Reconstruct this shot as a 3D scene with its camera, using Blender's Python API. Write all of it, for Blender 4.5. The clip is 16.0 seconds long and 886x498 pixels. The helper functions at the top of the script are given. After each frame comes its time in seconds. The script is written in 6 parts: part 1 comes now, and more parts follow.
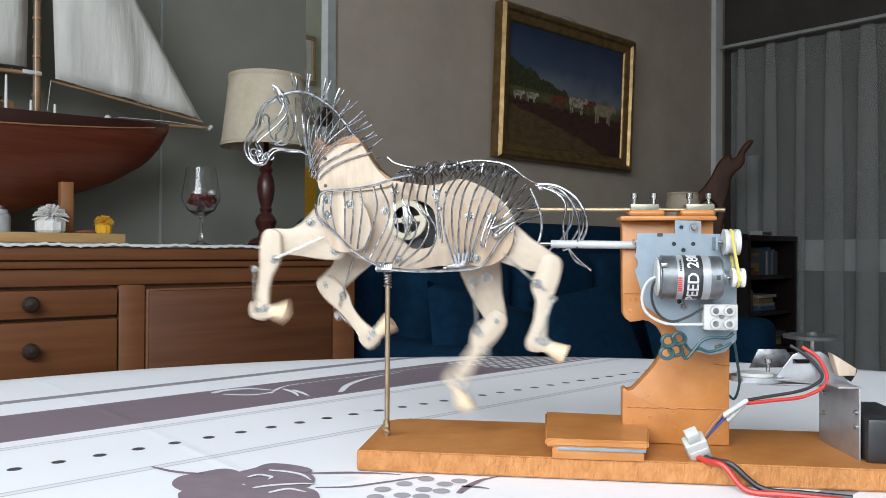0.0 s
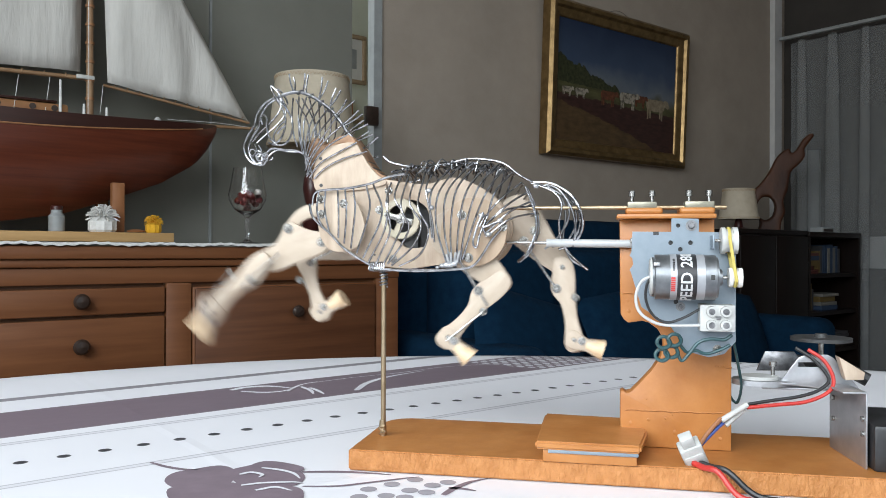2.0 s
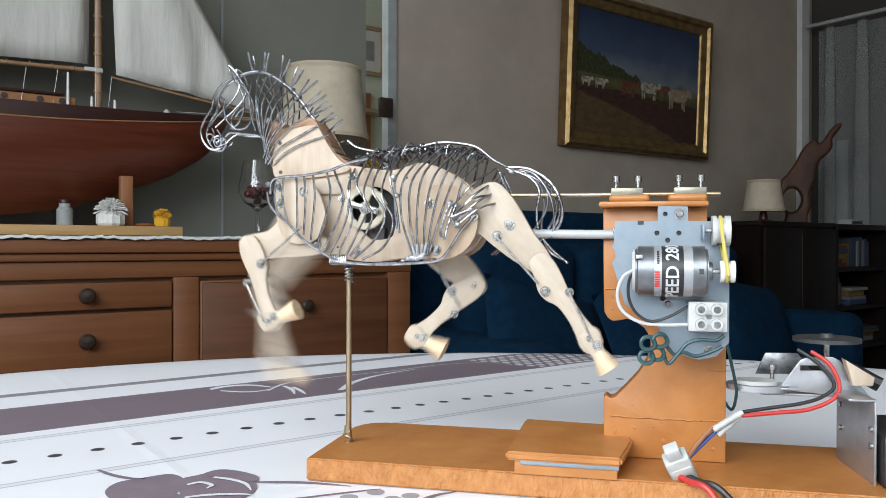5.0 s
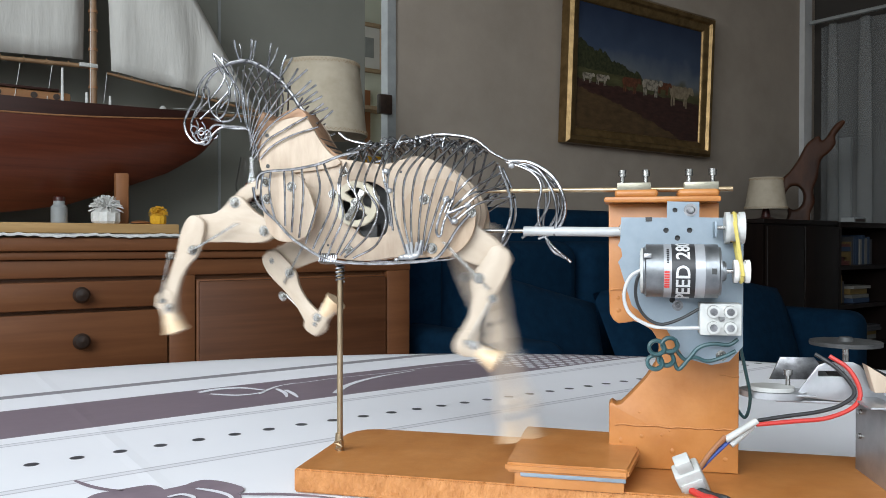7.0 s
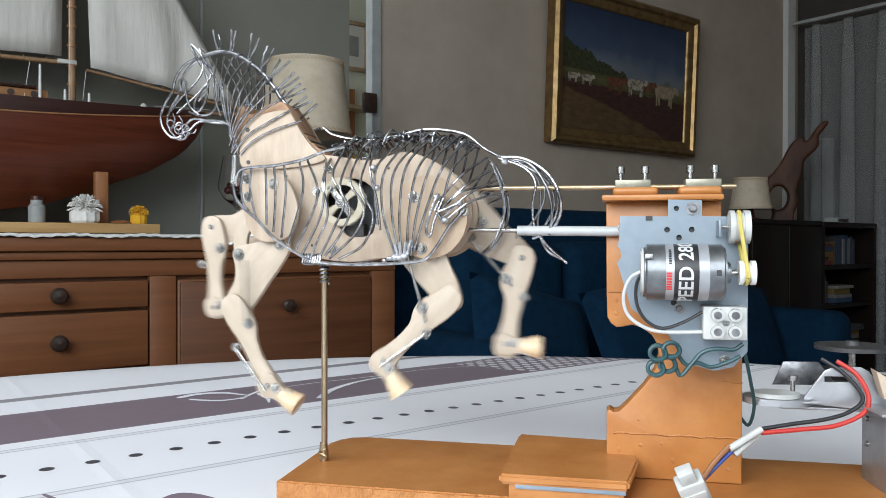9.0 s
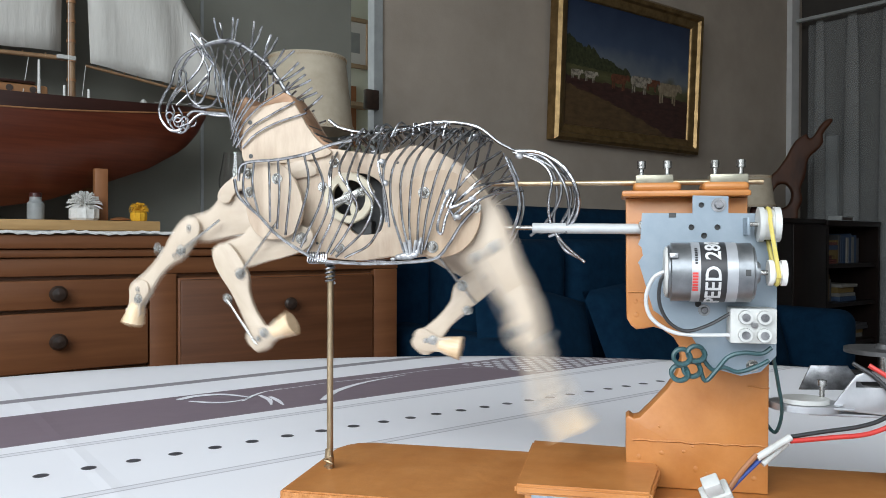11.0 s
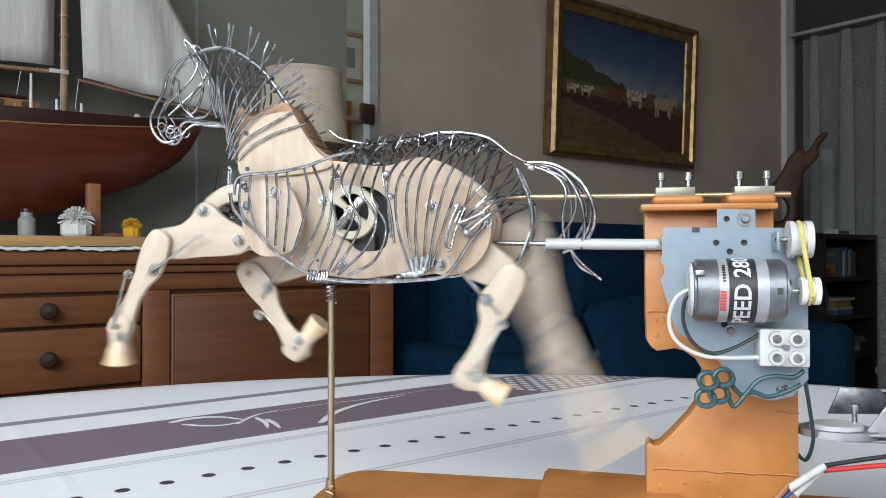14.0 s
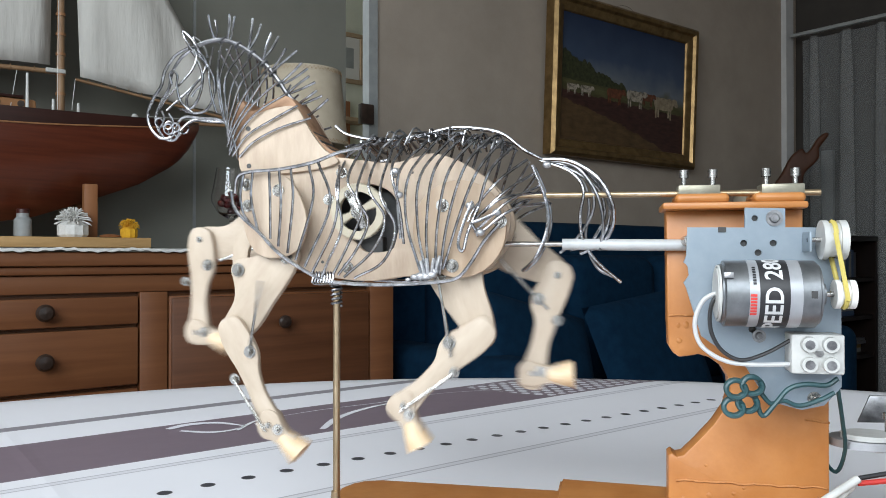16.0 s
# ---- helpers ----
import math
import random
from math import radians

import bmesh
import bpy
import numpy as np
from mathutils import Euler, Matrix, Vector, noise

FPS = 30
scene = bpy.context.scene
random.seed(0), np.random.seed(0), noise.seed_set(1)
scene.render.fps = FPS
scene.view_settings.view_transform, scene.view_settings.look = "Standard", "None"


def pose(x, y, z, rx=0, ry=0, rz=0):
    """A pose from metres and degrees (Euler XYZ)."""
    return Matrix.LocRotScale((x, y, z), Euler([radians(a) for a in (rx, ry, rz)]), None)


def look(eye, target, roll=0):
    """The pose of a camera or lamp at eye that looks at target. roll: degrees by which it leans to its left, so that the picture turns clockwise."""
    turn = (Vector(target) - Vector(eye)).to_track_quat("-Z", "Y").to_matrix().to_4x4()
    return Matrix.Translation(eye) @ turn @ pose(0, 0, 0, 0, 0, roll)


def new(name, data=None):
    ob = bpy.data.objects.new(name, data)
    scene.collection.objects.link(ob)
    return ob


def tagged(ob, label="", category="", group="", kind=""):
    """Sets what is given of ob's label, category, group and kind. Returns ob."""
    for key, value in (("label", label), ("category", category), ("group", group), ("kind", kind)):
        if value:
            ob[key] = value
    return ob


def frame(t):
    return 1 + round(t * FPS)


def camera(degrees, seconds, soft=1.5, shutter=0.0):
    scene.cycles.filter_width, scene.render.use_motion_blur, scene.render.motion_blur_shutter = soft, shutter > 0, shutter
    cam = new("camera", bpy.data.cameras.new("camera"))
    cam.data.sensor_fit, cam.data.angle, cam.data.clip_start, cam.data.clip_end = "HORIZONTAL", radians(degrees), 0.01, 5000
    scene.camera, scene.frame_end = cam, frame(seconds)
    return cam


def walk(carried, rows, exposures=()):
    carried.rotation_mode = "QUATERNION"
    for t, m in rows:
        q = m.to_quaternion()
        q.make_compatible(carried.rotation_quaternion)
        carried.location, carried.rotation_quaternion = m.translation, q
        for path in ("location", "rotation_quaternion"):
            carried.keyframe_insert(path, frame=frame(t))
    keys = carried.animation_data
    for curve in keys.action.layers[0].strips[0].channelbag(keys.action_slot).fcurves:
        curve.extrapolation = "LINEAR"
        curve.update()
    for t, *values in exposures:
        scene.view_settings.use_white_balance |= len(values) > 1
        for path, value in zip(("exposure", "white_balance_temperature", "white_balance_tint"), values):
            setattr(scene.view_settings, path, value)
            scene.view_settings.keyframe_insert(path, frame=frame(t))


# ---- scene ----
cam = camera(58.2, 16.0, soft=0.65, shutter=0.6)
PATH = [
    (0, (0.097, -0.485, 0.125), (-0.159, 1.498, 0.135), 0.3),
    (0.5, (0.107, -0.482, 0.126), (-0.183, 1.497, 0.135), 0.2),
    (1, (0.116, -0.48, 0.126), (-0.217, 1.492, 0.132), 0.2),
    (1.5, (0.126, -0.477, 0.125), (-0.245, 1.488, 0.131), 0.2),
    (2, (0.134, -0.475, 0.126), (-0.265, 1.485, 0.13), 0.2),
    (2.5, (0.143, -0.471, 0.125), (-0.278, 1.484, 0.128), 0.1),
    (3, (0.151, -0.463, 0.125), (-0.288, 1.488, 0.123), 0.1),
    (3.5, (0.156, -0.455, 0.125), (-0.302, 1.492, 0.116), 0.1),
    (4, (0.158, -0.447, 0.125), (-0.304, 1.499, 0.114), 0.1),
    (6.5, (0.155, -0.411, 0.125), (-0.303, 1.535, 0.11), 0.1),
    (7, (0.154, -0.407, 0.125), (-0.308, 1.539, 0.108), 0.1),
    (7.5, (0.151, -0.402, 0.125), (-0.305, 1.545, 0.108), 0.1),
    (8, (0.149, -0.397, 0.126), (-0.305, 1.551, 0.11), 0.2),
    (8.5, (0.147, -0.392, 0.126), (-0.29, 1.559, 0.106), 0.2),
    (9, (0.147, -0.389, 0.125), (-0.277, 1.566, 0.108), 0.1),
    (11.5, (0.135, -0.369, 0.125), (-0.29, 1.585, 0.102), 0.2),
    (12, (0.133, -0.366, 0.125), (-0.283, 1.591, 0.108), 0.1),
    (12.5, (0.133, -0.364, 0.126), (-0.29, 1.591, 0.12), 0.0),
    (13, (0.131, -0.361, 0.126), (-0.283, 1.595, 0.133), -0.0),
    (13.5, (0.13, -0.358, 0.126), (-0.282, 1.599, 0.135), -0.0),
    (14, (0.128, -0.354, 0.126), (-0.284, 1.603, 0.14), -0.0),
    (14.5, (0.126, -0.35, 0.126), (-0.287, 1.606, 0.142), -0.0),
    (15, (0.124, -0.347, 0.126), (-0.288, 1.61, 0.144), -0.0),
    (15.5, (0.121, -0.343, 0.126), (-0.287, 1.615, 0.143), -0.0),
    (16, (0.119, -0.339, 0.126), (-0.288, 1.619, 0.143), -0.0),
]
walk(cam, [(t, look(eye, target, roll)) for t, eye, target, roll in PATH], [(0, 0.04), (4, 0.0), (8, -0.03), (16, -0.06)])

# ---- light ----
TURN = radians(50)                       # the room stands at 50 degrees to the model
AX_U = Vector((math.cos(TURN), math.sin(TURN), 0))
AX_V = Vector((-math.sin(TURN), math.cos(TURN), 0))


SHIFT, RISE, DROP = 0.058, 0.975, -0.008   # where the room lies against the table


def room(u, v, z):
    """A point of the room: u along the far wall, v towards it."""
    return AX_U * (u + SHIFT) + AX_V * v + Vector((0, 0, RISE * z + DROP))


def room_pose(u, v, z, turn=0.0):
    return Matrix.Translation(room(u, v, z)) @ Matrix.Rotation(TURN + radians(turn), 4, "Z") @ Matrix.Diagonal((1, 1, RISE, 1))


def table_pose(u, v, z):
    """A pose on the table, in the directions of its cloth."""
    return Matrix.Translation(AX_U * u + AX_V * v + Vector((0, 0, z))) @ Matrix.Rotation(TURN, 4, "Z")


world = bpy.data.worlds.new("sky")
scene.world = world
world.use_nodes = True
wt = world.node_tree
sky = wt.nodes.new("ShaderNodeTexSky")
sky.sky_type, sky.sun_disc = "NISHITA", False
sky.sun_elevation, sky.sun_rotation = radians(38), radians(200)
wt.links.new(sky.outputs[0], wt.nodes["Background"].inputs[0])
wt.nodes["Background"].inputs[1].default_value = 0.08


def window_light(name, u, v, z, wide, high, toward, watts, tint):
    data = bpy.data.lights.new(name, "AREA")
    data.shape, data.size, data.size_y, data.energy, data.color = "RECTANGLE", wide, high, watts, tint
    ob = new(name, data)
    ob.matrix_world = look(room(u, v, z), room(*toward))
    return ob


window_light("window_light_side", -1.68, -0.75, 1.10, 2.3, 1.4, (0.1, -0.3, -0.1), 92, (0.86, 0.94, 1.0))
window_light("window_light_back", -0.35, -2.17, 0.75, 2.2, 1.5, (-0.1, 0.2, 0.2), 9, (0.86, 0.94, 1.0))
# unseen lamp added to brighten the strip of the next room beside the jamb
window_light("next_room_light", 0.32, 2.45, 0.9, 1.0, 1.6, (1.8, 2.9, 0.7), 9, (0.90, 0.96, 1.0))

# ---- materials ----
def nodes_of(name, color, rough=0.5, metal=0.0):
    m = bpy.data.materials.new(name)
    m.use_nodes = True
    nt = m.node_tree
    b = nt.nodes["Principled BSDF"]
    b.inputs["Base Color"].default_value = (*color, 1)
    b.inputs["Roughness"].default_value = rough
    b.inputs["Metallic"].default_value = metal
    return m, nt, b


def node(nt, kind, **values):
    n = nt.nodes.new(kind)
    for key, value in values.items():
        n.inputs[key.replace("_", " ")].default_value = value
    return n


def coords(nt, scale=(1, 1, 1), turn=(0, 0, 0), world_space=False):
    mp = nt.nodes.new("ShaderNodeMapping")
    mp.inputs["Scale"].default_value, mp.inputs["Rotation"].default_value = scale, turn
    if world_space:
        nt.links.new(nt.nodes.new("ShaderNodeNewGeometry").outputs["Position"], mp.inputs[0])
    else:
        nt.links.new(nt.nodes.new("ShaderNodeTexCoord").outputs["Object"], mp.inputs[0])
    return mp.outputs[0]


def mottle(nt, b, a, c, scale, detail=5, stretch=(1, 1, 1), turn=(0, 0, 0), low=0.3, high=0.7, world_space=False):
    """Base colour wandering between a and c with a noise of that scale."""
    n = node(nt, "ShaderNodeTexNoise", Scale=scale, Detail=detail, Roughness=0.6)
    nt.links.new(coords(nt, stretch, turn, world_space), n.inputs["Vector"])
    r = nt.nodes.new("ShaderNodeValToRGB")
    r.color_ramp.elements[0].position, r.color_ramp.elements[1].position = low, high
    r.color_ramp.elements[0].color, r.color_ramp.elements[1].color = (*a, 1), (*c, 1)
    nt.links.new(n.outputs[0], r.inputs[0])
    nt.links.new(r.outputs[0], b.inputs["Base Color"])
    return n, r


def relief(nt, b, scale, strength, distance, stretch=(1, 1, 1), turn=(0, 0, 0), world_space=False):
    n = node(nt, "ShaderNodeTexNoise", Scale=scale, Detail=4)
    nt.links.new(coords(nt, stretch, turn, world_space), n.inputs["Vector"])
    bump = node(nt, "ShaderNodeBump", Strength=strength, Distance=distance)
    nt.links.new(n.outputs[0], bump.inputs["Height"])
    nt.links.new(bump.outputs[0], b.inputs["Normal"])


def plain(name, a, c, scale, rough=0.5, metal=0.0, bump=0.0, distance=0.0005, stretch=(1, 1, 1), turn=(0, 0, 0), low=0.3, high=0.7, bump_scale=None, gloss=0.5):
    m, nt, b = nodes_of(name, a, rough, metal)
    b.inputs["Specular IOR Level"].default_value = gloss
    mottle(nt, b, a, c, scale, stretch=stretch, turn=turn, low=low, high=high)
    if bump:
        relief(nt, b, bump_scale or scale * 3, bump, distance, stretch, turn)
    return m


birch = plain("birch_plywood", (0.36, 0.265, 0.19), (0.53, 0.425, 0.325), 34, 0.6, bump=0.5, distance=0.0004, stretch=(4, 1, 1), turn=(0, 0.25, 0), low=0.25, high=0.72, bump_scale=150)
birch_legs = plain("sanded_birch", (0.385, 0.30, 0.222), (0.50, 0.415, 0.325), 45, 0.5, bump=0.3, distance=0.0003, stretch=(1, 1, 3), low=0.25, high=0.75, bump_scale=160)
haunch_wood = plain("haunch_plywood", (0.33, 0.225, 0.145), (0.46, 0.35, 0.25), 40, 0.6, bump=0.4, distance=0.0004, stretch=(4, 1, 1), turn=(0, -0.3, 0), low=0.25, high=0.72, bump_scale=150)
dark_ply = plain("dark_plywood_core", (0.20, 0.10, 0.05), (0.42, 0.25, 0.15), 90, 0.7, bump=0.4, distance=0.0004)
hoof_wood = plain("hoof_wood", (0.55, 0.38, 0.22), (0.72, 0.56, 0.38), 110, 0.6, bump=0.4, distance=0.0003, stretch=(1, 1, 4))
orange = plain("orange_paint", (0.36, 0.13, 0.028), (0.47, 0.195, 0.055), 45, 0.40, bump=0.55, distance=0.0008, bump_scale=70)
orange_edge = plain("orange_paint_on_sawn_edge", (0.37, 0.14, 0.034), (0.50, 0.215, 0.066), 200, 0.6, bump=0.9, distance=0.0018, stretch=(1, 1, 0.5), bump_scale=420)
# wide tone range: the colour carries part of the wires' highlights and dark sides
wire_metal = plain("galvanised_wire", (0.13, 0.13, 0.135), (0.54, 0.54, 0.56), 230, 0.24, 0.95, bump=0.4, distance=0.0003)
dark_wire = plain("dull_steel_wire", (0.09, 0.09, 0.095), (0.34, 0.34, 0.35), 160, 0.33, 0.9)
solder = plain("solder_blob", (0.30, 0.30, 0.31), (0.52, 0.52, 0.53), 200, 0.38, 0.85, bump=0.7, distance=0.0006)
steel = plain("nickel_screw", (0.24, 0.235, 0.22), (0.50, 0.49, 0.47), 220, 0.27, 0.95)
# near black for dark parts, and for the shade inside holes and openings
dark_hole = plain("near_black_and_hole_shade", (0.02, 0.02, 0.02), (0.05, 0.05, 0.05), 200, 0.5)
brass = plain("dull_brass_rod", (0.30, 0.22, 0.13), (0.50, 0.39, 0.26), 120, 0.32, 0.9, stretch=(1, 1, 0.3))
sheet = plain("zinc_sheet", (0.195, 0.24, 0.28), (0.255, 0.30, 0.34), 60, 0.42, 0.35, bump=0.1, distance=0.0002)
alu = plain("aluminium_sheet", (0.36, 0.365, 0.38), (0.48, 0.485, 0.50), 80, 0.38, 0.75, bump=0.15, distance=0.0002)
can = plain("motor_can_steel", (0.15, 0.16, 0.17), (0.24, 0.25, 0.26), 140, 0.36, 0.85)
can_label = plain("silver_label", (0.33, 0.34, 0.36), (0.41, 0.42, 0.44), 90, 0.35, 0.4)
black_label = plain("black_label", (0.012, 0.012, 0.014), (0.022, 0.022, 0.024), 90, 0.4)
white_ink = plain("white_ink", (0.50, 0.50, 0.50), (0.60, 0.60, 0.60), 90, 0.5)
red_ink = plain("red_ink", (0.55, 0.03, 0.025), (0.62, 0.05, 0.04), 90, 0.5)
white_plastic = plain("white_plastic", (0.42, 0.42, 0.40), (0.54, 0.54, 0.52), 120, 0.4)
yellow_rubber = plain("yellow_belt", (0.50, 0.40, 0.09), (0.60, 0.50, 0.15), 120, 0.55)
cream_gear = plain("cream_plastic", (0.46, 0.40, 0.29), (0.58, 0.52, 0.40), 90, 0.45)
green_cable = plain("green_cable", (0.012, 0.045, 0.05), (0.024, 0.075, 0.082), 90, 0.4)
black_cable = plain("black_cable", (0.012, 0.012, 0.013), (0.025, 0.025, 0.026), 90, 0.4)
red_cable = plain("red_cable", (0.42, 0.025, 0.02), (0.52, 0.04, 0.03), 90, 0.4)
blue_cable = plain("blue_cable", (0.02, 0.05, 0.22), (0.03, 0.07, 0.30), 90, 0.4)
white_cable = plain("white_cable", (0.44, 0.44, 0.44), (0.52, 0.52, 0.52), 90, 0.4)
rod_plastic = plain("translucent_rod", (0.38, 0.385, 0.385), (0.48, 0.49, 0.49), 90, 0.3)
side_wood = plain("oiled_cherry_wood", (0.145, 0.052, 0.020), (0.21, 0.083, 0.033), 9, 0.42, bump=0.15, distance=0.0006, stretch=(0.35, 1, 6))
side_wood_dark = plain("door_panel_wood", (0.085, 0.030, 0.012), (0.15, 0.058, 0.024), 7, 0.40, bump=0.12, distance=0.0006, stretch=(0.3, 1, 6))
knob_wood = plain("dark_knob", (0.02, 0.013, 0.010), (0.05, 0.03, 0.022), 60, 0.35)
lace = plain("lace", (0.6, 0.6, 0.58), (0.75, 0.75, 0.73), 120, 0.9, bump=0.6, distance=0.001)
sofa_cloth = plain("petrol_blue_cloth", (0.001, 0.013, 0.033), (0.003, 0.023, 0.052), 30, 0.9, bump=0.4, distance=0.001, bump_scale=600, gloss=0.12)
wall_taupe = plain("taupe_wallpaper", (0.325, 0.275, 0.228), (0.378, 0.323, 0.270), 7, 0.85, bump=0.35, distance=0.0015, bump_scale=160)
wall_grey = plain("grey_green_paint", (0.183, 0.182, 0.158), (0.212, 0.210, 0.183), 5, 0.38, bump=0.1, distance=0.001, bump_scale=90)
wall_pale = plain("pale_green_paint", (0.58, 0.60, 0.50), (0.66, 0.68, 0.58), 5, 0.8)
wall_white = plain("white_paint", (0.66, 0.65, 0.62), (0.74, 0.73, 0.70), 5, 0.85)
wall_beige = plain("beige_paint", (0.26, 0.235, 0.20), (0.31, 0.28, 0.245), 5, 0.85)
floor_wood = plain("oak_floor", (0.17, 0.10, 0.055), (0.28, 0.17, 0.10), 6, 0.45, stretch=(0.4, 4, 1))
jamb_metal = plain("grey_jamb", (0.25, 0.265, 0.265), (0.33, 0.345, 0.345), 20, 0.45)
hull_wood = plain("varnished_mahogany", (0.070, 0.016, 0.008), (0.125, 0.030, 0.014), 10, 0.28, bump=0.08, distance=0.0005, stretch=(0.5, 1, 9))
hull_dark = plain("dark_bulwark", (0.024, 0.008, 0.006), (0.042, 0.014, 0.010), 12, 0.35, stretch=(0.5, 1, 6))
deck_wood = plain("deck_wood", (0.26, 0.12, 0.05), (0.36, 0.18, 0.08), 15, 0.45, stretch=(0.4, 6, 1))
spar_wood = plain("spar_wood", (0.20, 0.11, 0.055), (0.31, 0.19, 0.10), 20, 0.5)
plank_wood = plain("pine_stand", (0.42, 0.25, 0.10), (0.54, 0.34, 0.15), 12, 0.5, stretch=(0.4, 3, 5))
stand_wood = plain("stained_stand", (0.22, 0.085, 0.03), (0.30, 0.125, 0.05), 15, 0.5, stretch=(3, 3, 0.4))
wool_white = plain("white_wool", (0.62, 0.61, 0.58), (0.76, 0.75, 0.72), 150, 0.95)
wool_yellow = plain("yellow_wool", (0.62, 0.32, 0.015), (0.75, 0.42, 0.03), 150, 0.95)
lamp_base_wood = plain("dark_red_lacquer", (0.034, 0.009, 0.008), (0.066, 0.018, 0.014), 40, 0.32)
trim_tan = plain("tan_binding", (0.33, 0.23, 0.14), (0.45, 0.33, 0.21), 90, 0.8)
gold = plain("gilded_wood", (0.15, 0.092, 0.034), (0.31, 0.20, 0.085), 25, 0.36, 0.7, bump=0.3, distance=0.002)
drift = plain("polished_root_wood", (0.030, 0.009, 0.004), (0.085, 0.030, 0.012), 14, 0.5, stretch=(1, 1, 0.4), bump=0.4, distance=0.004, gloss=0.3)
book_dark = plain("dark_cabinet_wood", (0.005, 0.003, 0.0025), (0.011, 0.006, 0.0045), 8, 0.4, stretch=(4, 4, 0.4), gloss=0.2)
rail_white = plain("white_rail", (0.5, 0.5, 0.5), (0.6, 0.6, 0.6), 10, 0.4)
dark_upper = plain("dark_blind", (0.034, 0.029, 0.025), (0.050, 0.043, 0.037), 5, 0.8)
clamp_metal = plain("dull_nickel_silver", (0.20, 0.185, 0.14), (0.31, 0.29, 0.225), 160, 0.4, 0.7, bump=0.3, distance=0.0002)
red_bead = plain("dark_red_glass_bead", (0.10, 0.010, 0.011), (0.17, 0.02, 0.02), 60, 0.15)
print_mauve = plain("mauve_print", (0.165, 0.125, 0.150), (0.215, 0.165, 0.195), 40, 0.75)
print_grey = plain("grey_print", (0.30, 0.28, 0.31), (0.36, 0.34, 0.37), 40, 0.75)
print_white = plain("white_print", (0.66, 0.66, 0.70), (0.72, 0.72, 0.76), 40, 0.75)


def shade_material():
    m, nt, b = nodes_of("parchment_shade", (0.62, 0.55, 0.43), 0.8)
    mottle(nt, b, (0.46, 0.39, 0.29), (0.56, 0.49, 0.38), 25)
    relief(nt, b, 220, 0.3, 0.0006)
    return m


def sail_material():
    m, nt, b = nodes_of("sailcloth", (0.70, 0.69, 0.66), 0.9)
    mottle(nt, b, (0.47, 0.455, 0.425), (0.62, 0.605, 0.57), 7, stretch=(2.5, 2.5, 0.5))
    relief(nt, b, 14, 0.5, 0.006, stretch=(4, 4, 0.5))
    return m


def curtain_material():
    m, nt, b = nodes_of("sheer_voile", (0.50, 0.51, 0.53), 0.9)
    mottle(nt, b, (0.26, 0.27, 0.27), (0.35, 0.36, 0.36), 6, stretch=(3, 3, 0.4))
    b.inputs["Alpha"].default_value = 0.45
    m.surface_render_method = "BLENDED"
    return m


def glass_material():
    m, nt, b = nodes_of("clear_glass", (1, 1, 1), 0.02)
    b.inputs["Transmission Weight"].default_value = 1.0
    b.inputs["IOR"].default_value = 1.45
    return m


